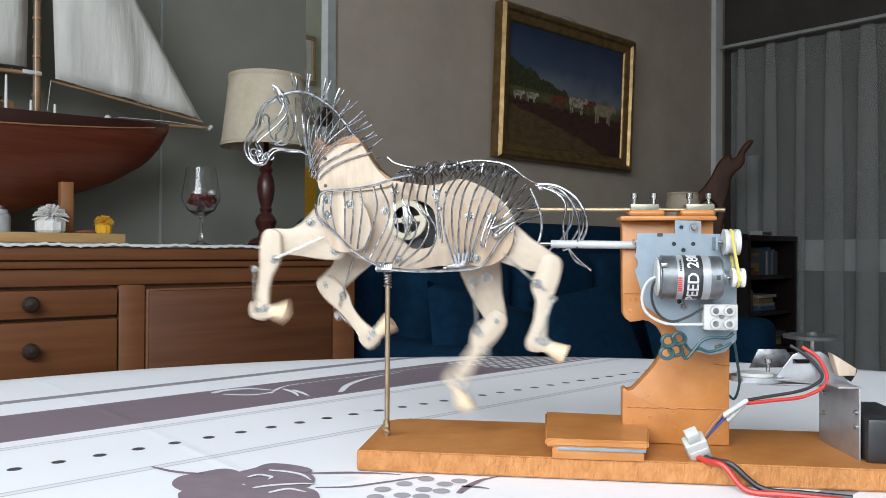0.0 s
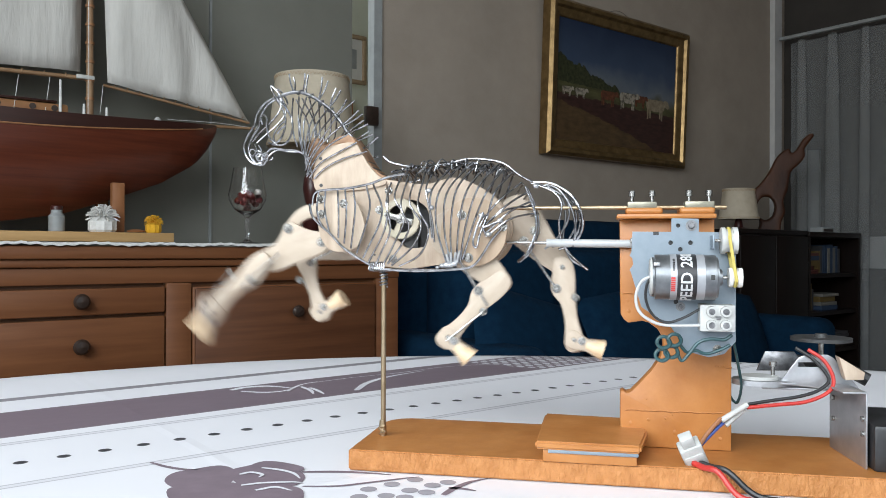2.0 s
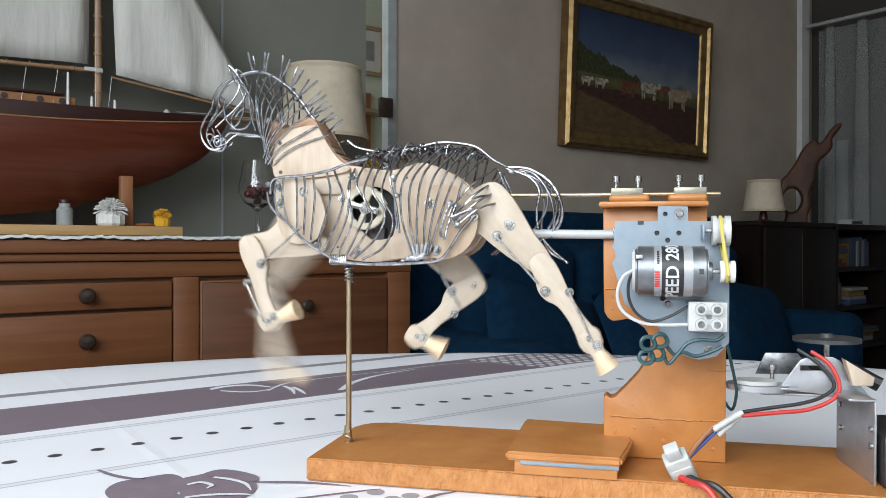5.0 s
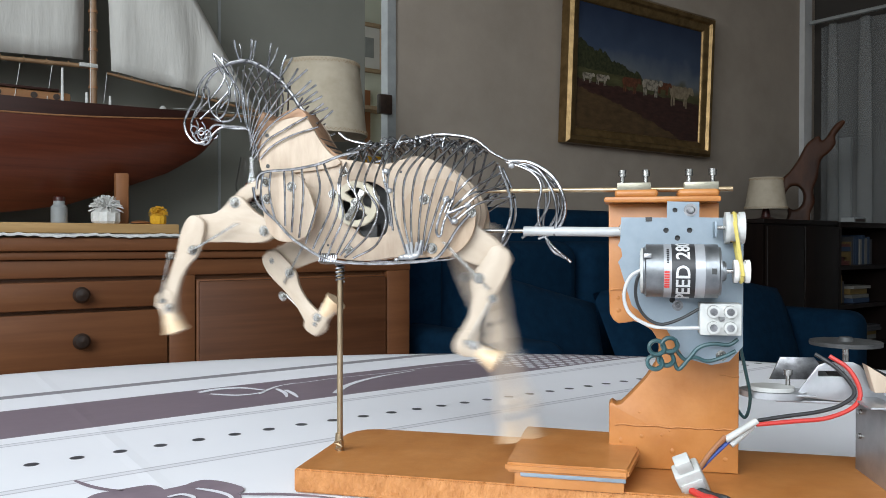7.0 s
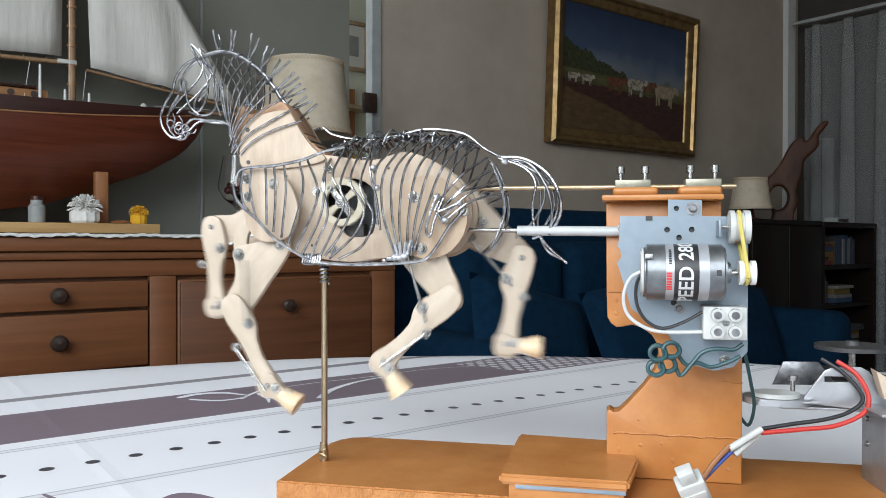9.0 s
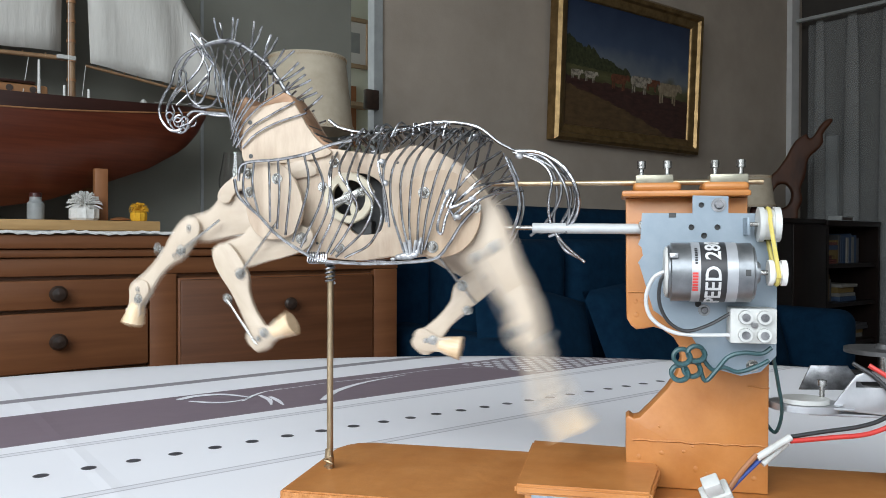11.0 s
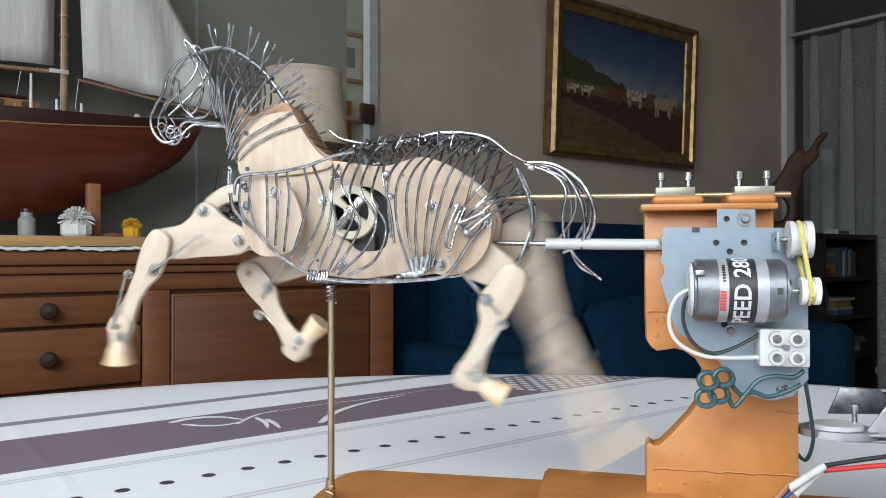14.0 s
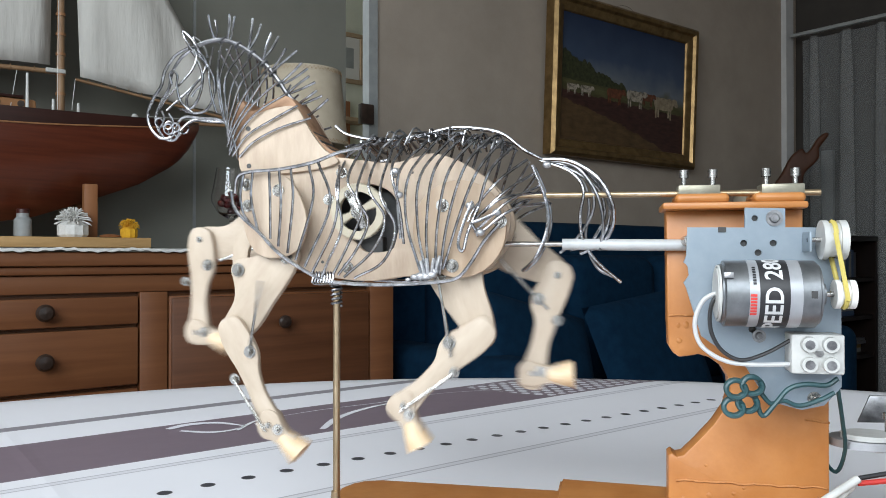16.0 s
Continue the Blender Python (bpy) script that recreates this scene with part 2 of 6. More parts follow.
def cloth_material():
    """White oilcloth printed with a mauve band, grey lines and a row of dots, all along the table (u, v in metres)."""
    m, nt, b = nodes_of("printed_oilcloth", (0.7, 0.7, 0.74), 0.42)
    uv = nt.nodes.new("ShaderNodeTexCoord").outputs["Object"]
    sep = nt.nodes.new("ShaderNodeSeparateXYZ")
    nt.links.new(uv, sep.inputs[0])

    def op(kind, a, c=None, d=None):
        n = nt.nodes.new("ShaderNodeMath")
        n.operation = kind
        for i, v in enumerate((a, c, d)):
            if v is None:
                continue
            if isinstance(v, (int, float)):
                n.inputs[i].default_value = v
            else:
                nt.links.new(v, n.inputs[i])
        return n.outputs[0]

    u, v = sep.outputs["X"], sep.outputs["Y"]
    # the cloth is pulled askew beyond the middle of the table
    stretch, slack = op("MAXIMUM", 0.0, op("SUBTRACT", u, 0.10)), op("MAXIMUM", 0.0, op("SUBTRACT", u, 0.03))

    def band(lo, hi, soft=0.0006):
        mid, half = (lo + hi) / 2, (hi - lo) / 2
        return op("SMOOTH_MIN", 1.0, op("MAXIMUM", 0.0, op("DIVIDE", op("SUBTRACT", half, op("ABSOLUTE", op("SUBTRACT", v, mid))), soft)), 0.0)

    def layer(color_in, mask, color):
        mix = nt.nodes.new("ShaderNodeMix")
        mix.data_type = "RGBA"
        nt.links.new(mask, mix.inputs[0])
        if isinstance(color_in, tuple):
            mix.inputs[6].default_value = (*color_in, 1)
        else:
            nt.links.new(color_in, mix.inputs[6])
        mix.inputs[7].default_value = (*color, 1)
        return mix.outputs[2]

    n = node(nt, "ShaderNodeTexNoise", Scale=12.0, Detail=4.0)
    nt.links.new(uv, n.inputs["Vector"])
    base = layer((0.78, 0.78, 0.82), op("MULTIPLY", n.outputs[0], 0.6), (0.84, 0.84, 0.87))
    for off in (0.0, -0.56):
        base = layer(base, band(off + 0.192, off + 0.286), (0.185, 0.142, 0.172))
        base = layer(base, band(off + 0.335, off + 0.350), (0.26, 0.245, 0.27))
        for c in (0.1755, 0.1695, 0.0715, 0.0655):
            base = layer(base, band(off + c - 0.0011, off + c + 0.0011), (0.46, 0.45, 0.49))
        for c in (0.1725, 0.0685):
            base = layer(base, op("MULTIPLY", band(off + c - 0.003, off + c + 0.003), 0.35), (0.52, 0.51, 0.55))
        du = op("SUBTRACT", op("FLOORED_MODULO", op("ADD", op("MULTIPLY_ADD", stretch, 0.089, u), 0.02415), 0.0239), 0.01195)
        dv = op("SUBTRACT", op("MULTIPLY_ADD", slack, 0.055, v), off + 0.1175)
        dist = op("SQRT", op("ADD", op("MULTIPLY", du, du), op("MULTIPLY", dv, dv)))
        dot = op("SMOOTH_MIN", 1.0, op("MAXIMUM", 0.0, op("DIVIDE", op("SUBTRACT", 0.0043, dist), 0.0005)), 0.0)
        base = layer(base, dot, (0.045, 0.045, 0.055))
    # white dots on the band, a field of rows
    for k in range(2):
        du = op("SUBTRACT", op("FLOORED_MODULO", op("ADD", u, 0.00675 * k), 0.0135), 0.00675)
        dv = op("SUBTRACT", op("FLOORED_MODULO", op("ADD", v, 0.0105 * k), 0.021), 0.0105)
        dist = op("SQRT", op("ADD", op("MULTIPLY", du, du), op("MULTIPLY", dv, dv)))
        dot = op("LESS_THAN", dist, 0.0044)
        area = op("MULTIPLY", op("MULTIPLY", op("GREATER_THAN", op("ADD", u, op("MULTIPLY", v, 0.35)), 0.405), op("LESS_THAN", op("ADD", u, op("MULTIPLY", v, 0.35)), 0.56)), op("MULTIPLY", op("GREATER_THAN", v, 0.197), op("LESS_THAN", v, 0.281)))
        base = layer(base, op("MULTIPLY", dot, area), (0.66, 0.66, 0.70))
    nt.links.new(base, b.inputs["Base Color"])
    # soft waves and two pressed folds of the cloth
    wave = node(nt, "ShaderNodeTexNoise", Scale=9.0, Detail=4.0)
    nt.links.new(uv, wave.inputs["Vector"])
    fold = op("MULTIPLY", wave.outputs[0], 1.0)
    for line in (op("ADD", u, op("MULTIPLY_ADD", v, -0.03, 0.086)), op("ADD", v, 0.03)):
        fold = op("ADD", fold, op("MULTIPLY", op("MAXIMUM", 0.0, op("SUBTRACT", 1.0, op("DIVIDE", op("ABSOLUTE", line), 0.006))), 0.18))
    bump = node(nt, "ShaderNodeBump", Strength=0.4, Distance=0.004)
    nt.links.new(fold, bump.inputs["Height"])
    nt.links.new(bump.outputs[0], b.inputs["Normal"])
    return m


def canvas_material():
    """An oil landscape: blue sky over a brown field."""
    m, nt, b = nodes_of("oil_canvas", (0.1, 0.1, 0.1), 0.35)
    tc = nt.nodes.new("ShaderNodeTexCoord").outputs["Object"]
    sep = nt.nodes.new("ShaderNodeSeparateXYZ")
    nt.links.new(tc, sep.inputs[0])
    n = node(nt, "ShaderNodeTexNoise", Scale=9.0, Detail=8.0)
    nt.links.new(tc, n.inputs["Vector"])
    add = nt.nodes.new("ShaderNodeMath")
    add.operation = "MULTIPLY_ADD"
    nt.links.new(n.outputs[0], add.inputs[0])
    add.inputs[1].default_value = 0.16
    nt.links.new(sep.outputs["Z"], add.inputs[2])
    mr = node(nt, "ShaderNodeMapRange", From_Min=-0.17, From_Max=0.34)
    nt.links.new(add.outputs[0], mr.inputs["Value"])
    r = nt.nodes.new("ShaderNodeValToRGB")
    els = r.color_ramp.elements
    els[0].position, els[0].color = 0.0, (0.035, 0.022, 0.016, 1)
    els[1].position, els[1].color = 1.0, (0.016, 0.027, 0.060, 1)
    for p, c in ((0.16, (0.075, 0.050, 0.028)), (0.30, (0.055, 0.024, 0.018)), (0.42, (0.085, 0.075, 0.040)), (0.50, (0.13, 0.15, 0.175)), (0.68, (0.045, 0.068, 0.118))):
        e = els.new(p)
        e.color = (*c, 1)
    nt.links.new(mr.outputs[0], r.inputs[0])
    nt.links.new(r.outputs[0], b.inputs["Base Color"])
    return m


shade_cloth, sailcloth, voile, glass, oilcloth, canvas = shade_material(), sail_material(), curtain_material(), glass_material(), cloth_material(), canvas_material()

# ---- building helpers ----
MM = 0.001


def finish(bm, name, material, smooth=True):
    bmesh.ops.recalc_face_normals(bm, faces=bm.faces[:])
    data = bpy.data.meshes.new(name)
    bm.to_mesh(data)
    bm.free()
    data.materials.append(material)
    if smooth:
        data.polygons.foreach_set("use_smooth", [True] * len(data.polygons))
        data.set_sharp_from_angle(angle=radians(38))
    return data


def part(name, bm, material, parent=None, label="", m=None, smooth=True):
    """One mesh object under a thing or a part."""
    ob = new(name, finish(bm, name, material, smooth))
    if parent is not None:
        ob.parent = parent
    if m is not None:
        ob.matrix_basis = m
    if label:
        tagged(ob, label)
    return ob


def thing(name, m, label, category, group="", kind=""):
    """An Empty at a thing's base, which carries its parts."""
    ob = new(name)
    ob.empty_display_size = 0.02
    ob.matrix_basis = m
    return tagged(ob, label, category, group, kind)


def add_box(bm, x0, x1, y0, y1, z0, z1, bevel=0.0, segments=2):
    made = bmesh.ops.create_cube(bm, size=1.0, matrix=Matrix.LocRotScale(((x0 + x1) / 2, (y0 + y1) / 2, (z0 + z1) / 2), None, (x1 - x0, y1 - y0, z1 - z0)))
    if bevel:
        edges = {e for v in made["verts"] for e in v.link_edges}
        bmesh.ops.bevel(bm, geom=list(edges), offset=bevel, segments=segments, affect="EDGES", profile=0.5)
    return bm


def box(x0, x1, y0, y1, z0, z1, bevel=0.0, segments=2):
    return add_box(bmesh.new(), x0, x1, y0, y1, z0, z1, bevel, segments)


def add_cyl(bm, a, b, r0, r1=None, n=16):
    a, b = Vector(a), Vector(b)
    d = b - a
    m = Matrix.Translation((a + b) / 2) @ d.to_track_quat("Z", "Y").to_matrix().to_4x4()
    bmesh.ops.create_cone(bm, cap_ends=True, segments=n, radius1=r0, radius2=r0 if r1 is None else r1, depth=d.length, matrix=m)
    return bm


def cyl(a, b, r0, r1=None, n=16):
    return add_cyl(bmesh.new(), a, b, r0, r1, n)


def lathe(profile, n=28):
    """A turned body from (radius, height) pairs about z."""
    bm = bmesh.new()
    rings = [[bm.verts.new((r * math.cos(k * math.tau / n), r * math.sin(k * math.tau / n), z)) for k in range(n)] for r, z in profile]
    for lo, hi in zip(rings, rings[1:]):
        for k in range(n):
            bm.faces.new((lo[k], lo[(k + 1) % n], hi[(k + 1) % n], hi[k]))
    for ring in (rings[0], rings[-1]):
        bm.faces.new(ring)
    return bm


def smooth_line(points, steps=6):
    """A Catmull-Rom line through the points."""
    pts = [Vector(p) for p in points]
    if len(pts) < 3:
        return pts
    ext = [pts[0] * 2 - pts[1], *pts, pts[-1] * 2 - pts[-2]]
    out = []
    for a, b, c, d in zip(ext, ext[1:], ext[2:], ext[3:]):
        for k in range(steps):
            s = k / steps
            out.append(0.5 * ((2 * b) + (c - a) * s + (2 * a - 5 * b + 4 * c - d) * s * s + (3 * b - a - 3 * c + d) * s ** 3))
    return out + [pts[-1]]


def add_tube(bm, points, r, n=6, steps=6, closed_end=True):
    line = smooth_line(points, steps)
    rings, ref = [], None
    for i, p in enumerate(line):
        d = (line[min(i + 1, len(line) - 1)] - line[max(i - 1, 0)]).normalized()
        if ref is None:
            ref = d.orthogonal().normalized()
        ref = (ref - d * ref.dot(d)).normalized()
        side = d.cross(ref)
        rings.append([bm.verts.new(p + (ref * math.cos(k * math.tau / n) + side * math.sin(k * math.tau / n)) * r) for k in range(n)])
    for lo, hi in zip(rings, rings[1:]):
        for k in range(n):
            bm.faces.new((lo[k], lo[(k + 1) % n], hi[(k + 1) % n], hi[k]))
    if closed_end:
        bm.faces.new(rings[0])
        bm.faces.new(rings[-1])
    return bm


def tube(points, r, n=6, steps=6):
    return add_tube(bmesh.new(), points, r, n, steps)


def add_plate(bm, outline, y0, y1, holes=(), bevel=0.0006, steps=4, curved=True):
    """A sawn board: a closed outline (x, z in mm) from depth y0 to y1, with holes; its edges are softened."""
    edges = []
    for loop in (outline, *holes):
        if curved and len(loop) > 4:
            pts = [Vector((x, 0, z)) for x, z in loop]
            ring = smooth_line([pts[-1], *pts, pts[0], pts[1]], steps)[steps:-steps - 1]
        else:
            ring = [Vector((x, 0, z)) for x, z in loop]
        vs = [bm.verts.new((p.x * MM, y0 * MM, p.z * MM)) for p in ring]
        edges += [bm.edges.new((a, b)) for a, b in zip(vs, vs[1:] + vs[:1])]
    filled = bmesh.ops.triangle_fill(bm, edges=edges, use_beauty=True)
    faces = [g for g in filled["geom"] if isinstance(g, bmesh.types.BMFace)]
    bmesh.ops.dissolve_limit(bm, angle_limit=0.01, verts=list({v for f in faces for v in f.verts}), edges=list({e for f in faces for e in f.edges}))
    faces = [f for f in bm.faces if all(abs(v.co.y - y0 * MM) < 1e-7 for v in f.verts)]
    ext = bmesh.ops.extrude_face_region(bm, geom=faces)
    bmesh.ops.translate(bm, verts=[g for g in ext["geom"] if isinstance(g, bmesh.types.BMVert)], vec=(0, (y1 - y0) * MM, 0))
    if bevel:
        bmesh.ops.recalc_face_normals(bm, faces=bm.faces[:])
        rim = [e for e in bm.edges if len(e.link_faces) == 2 and e.calc_face_angle(0) > 1.2 and abs(e.verts[0].co.y - e.verts[1].co.y) < 1e-7]
        bmesh.ops.bevel(bm, geom=rim, offset=bevel, segments=2, affect="EDGES", profile=0.5, clamp_overlap=True)
    return bm


def plate(outline, y0, y1, holes=(), bevel=0.0006, steps=4, curved=True):
    return add_plate(bmesh.new(), outline, y0, y1, holes, bevel, steps, curved)


def ring(cx, cz, r, n=20, squash=1.0):
    return [(cx + r * math.cos(k * math.tau / n), cz + r * squash * math.sin(k * math.tau / n)) for k in range(n)]


def screw(name, x, y, z, parent, r=2.4, out=-1, material=None, m=None):
    """A pan-head screw with washer, its axis along y, the head towards out; mm."""
    bm = bmesh.new()
    add_cyl(bm, (x * MM, y * MM, z * MM), (x * MM, (y + out * 0.5) * MM, z * MM), r * 1.15 * MM, n=14)
    add_cyl(bm, (x * MM, (y + out * 0.5) * MM, z * MM), (x * MM, (y + out * 1.9) * MM, z * MM), r * 0.72 * MM, r * 0.55 * MM, n=12)
    add_cyl(bm, (x * MM, (y + out * 1.9) * MM, z * MM), (x * MM, (y + out * 2.6) * MM, z * MM), r * 0.36 * MM, n=8)
    return part(name, bm, material or steel, parent, m=m)

# ---- the room ----
FLOOR, CEILING, FAR, NEAR, LEFT, RIGHT = -0.761, 1.85, 1.80, -2.20, -1.70, 3.66


def slab(name, u0, u1, v0, v1, z0, z1, material, label, category, bevel=0.0):
    """A straight piece of the room's shell."""
    ob = new(name, finish(box(u0, u1, v0, v1, z0, z1, bevel), name, material, False))
    ob.matrix_basis = room_pose(0, 0, 0)
    return tagged(ob, label, category, kind="structure")


def build_shell():
    slab("floor", LEFT - 0.2, RIGHT + 0.2, NEAR - 0.2, FAR + 1.6, FLOOR - 0.1, FLOOR, floor_wood, "brown wooden floor under the table", "floor")
    slab("ceiling", LEFT - 0.2, RIGHT + 0.2, NEAR - 0.2, FAR + 1.6, CEILING, CEILING + 0.1, wall_white, "plain white painted ceiling", "ceiling")
    slab("wall_dark", LEFT, 1.04, FAR, FAR + 0.02, FLOOR, CEILING, wall_grey, "dark grey-green satin wall behind the sideboard", "wall")
    slab("wall_taupe", 1.153, RIGHT + 0.12, FAR, FAR + 0.02, FLOOR, CEILING, wall_taupe, "taupe textured wall with a framed painting", "wall")
    slab("door_jamb", 1.118, 1.150, FAR - 0.012, FAR + 0.026, FLOOR, CEILING - 0.002, jamb_metal, "narrow pale grey metal door jamb", "jamb")
    slab("wall_strip", 0.559, 0.566, FAR - 0.006, FAR - 0.001, FLOOR, CEILING - 0.002, jamb_metal, "thin metal strip on the dark wall", "trim")
    slab("wall_corridor", 0.3, 2.6, FAR + 1.2, FAR + 1.3, FLOOR, CEILING, wall_pale, "pale green wall of the next room", "wall")
    slab("wall_corridor_side", 2.5, 2.6, FAR + 0.02, FAR + 1.2, FLOOR, CEILING, wall_pale, "side wall of the next room", "wall")
    # unseen low wall; the opening above it is for the added lamp
    slab("wall_corridor_end", 0.2, 0.3, FAR + 0.02, FAR + 1.3, FLOOR, 0.0, wall_pale, "low end wall under the opening for the next room's added light", "wall")
    # window walls: pieces round two openings, which let the daylight in
    slab("wall_left_low", LEFT - 0.15, LEFT, NEAR, FAR + 0.12, FLOOR, 0.35, wall_beige, "beige wall below the side window", "wall")
    slab("wall_left_high", LEFT - 0.15, LEFT, NEAR, FAR + 0.12, 1.82, CEILING, wall_beige, "beige wall above the side window", "wall")
    slab("wall_left_end", LEFT - 0.15, LEFT, 0.4, FAR + 0.12, 0.35, 1.82, wall_beige, "beige wall beside the side window", "wall")
    slab("wall_left_start", LEFT - 0.15, LEFT, NEAR, -1.9, 0.35, 1.82, wall_beige, "beige wall at the side window's end", "wall")
    slab("wall_back_low", LEFT, RIGHT, NEAR - 0.15, NEAR, FLOOR, 0.0, wall_beige, "beige wall below the back window", "wall")
    slab("wall_back_high", LEFT, RIGHT, NEAR - 0.15, NEAR, 1.5, CEILING, wall_beige, "beige wall above the back window", "wall")
    slab("wall_back_left", LEFT, -1.45, NEAR - 0.15, NEAR, 0.0, 1.5, wall_beige, "beige wall beside the back window", "wall")
    slab("wall_back_right", 0.75, RIGHT, NEAR - 0.15, NEAR, 0.0, 1.5, wall_beige, "beige wall beside the back window", "wall")
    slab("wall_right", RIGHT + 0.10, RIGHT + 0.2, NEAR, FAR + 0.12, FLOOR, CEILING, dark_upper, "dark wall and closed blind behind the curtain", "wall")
    slab("window_bar", RIGHT + 0.080, RIGHT + 0.097, -0.2, 1.42, 0.055, 0.215, rail_white, "pale cross bar of the glazed door behind the curtain", "window bar")
    # pale slab added to stand in for a slit of light, not a real post
    slab("light_gap_strip", RIGHT + 0.080, RIGHT + 0.097, 1.600, 1.660, 0.216, 0.68, jamb_metal, "narrow pale strip painted in for a gap of light behind the curtain", "window post")
    slab("corner_trim", RIGHT - 0.05, RIGHT + 0.02, FAR - 0.03, FAR - 0.002, FLOOR, CEILING - 0.002, rail_white, "pale corner trim beside the curtain", "trim")
    slab("curtain_rail", RIGHT - 0.05, RIGHT - 0.025, -0.2, FAR - 0.05, 1.264, 1.282, jamb_metal, "pale grey curtain rail", "rail", 0.004)


def build_curtain():
    bm = bmesh.new()
    rng = random.Random(4)
    cols, lo, hi = 520, FLOOR + 0.03, 1.264
    v0, v1 = -0.15, FAR - 0.06
    sway = [rng.uniform(0.75, 1.25) for k in range(14)]
    rows = []
    for z, deep in ((hi, 0.8), (hi - 0.25, 0.95), (hi - 0.8, 1.0), (lo, 1.05)):
        row = []
        for k in range(cols):
            s = k / (cols - 1)
            turns = s * 12
            w = sway[int(turns)]
            v = v0 + (v1 - v0) * s + 0.072 * w * deep * math.sin(math.tau * turns) + 0.006 * (1 - z) * math.sin(turns * 2.1)
            row.append(bm.verts.new((RIGHT + 0.03 + 0.026 * deep * math.cos(math.tau * turns) + 0.004 * math.sin(s * 90), v, z)))
        rows.append(row)
    for a, b in zip(rows, rows[1:]):
        for k in range(cols - 1):
            bm.faces.new((a[k], a[k + 1], b[k + 1], b[k]))
    ob = new("curtain", finish(bm, "curtain", voile))
    ob.matrix_basis = room_pose(0, 0, 0)
    tagged(ob, "sheer grey-white curtain hanging in folds from a rail", "curtain")


TABLE_C, TABLE_A, TABLE_B = (-0.12, -0.25), 0.785, 0.735


def build_table():
    table = thing("dining_table", table_pose(*TABLE_C, -0.75), "oval dining table hidden under a printed cloth", "table")
    top = bmesh.new()
    bmesh.ops.create_cone(top, cap_ends=True, segments=96, radius1=1, radius2=1, depth=0.025, matrix=Matrix.Translation((0, 0, 0.733)) @ Matrix.Diagonal((TABLE_A - 0.004, TABLE_B - 0.004, 1, 1)))
    part("tabletop", top, plank_wood, table)
    for sx in (-1, 1):
        for sy in (-1, 1):
            part("leg", cyl((0.45 * sx, 0.40 * sy, 0), (0.42 * sx, 0.37 * sy, 0.72), 0.025, 0.035), plank_wood, table)
    # the cloth: a disc in the room's own directions that falls over the edge
    bm = bmesh.new()
    n, rings = 144, []
    for s, drop in ((0.0, 0), (0.2, 0), (0.4, 0), (0.6, 0), (0.8, 0), (0.96, 0), (0.99, 0.001), (1.0, 0.006), (1.004, 0.02), (1.015, 0.24)):
        if s == 0:
            rings.append([bm.verts.new((TABLE_C[0], TABLE_C[1], 0))])
            continue
        ring_now = []
        for k in range(n):
            a = k * math.tau / n
            w = 0.02 * math.sin(a * 17) * drop / 0.24
            ring_now.append(bm.verts.new((TABLE_C[0] + (TABLE_A * s + w) * math.cos(a), TABLE_C[1] + (TABLE_B * s + w) * math.sin(a), -drop)))
        rings.append(ring_now)
    for k in range(n):
        bm.faces.new((rings[0][0], rings[1][k], rings[1][(k + 1) % n]))
    for lo, hi in zip(rings[1:], rings[2:]):
        for k in range(n):
            bm.faces.new((lo[k], lo[(k + 1) % n], hi[(k + 1) % n], hi[k]))
    cloth = thing("tablecloth", table_pose(0, 0, -0.0006), "white oilcloth printed with mauve bands, dots and flowers", "tablecloth")
    part("cloth", bm, oilcloth, cloth)
    return cloth


build_shell()
build_curtain()
tablecloth = build_table()

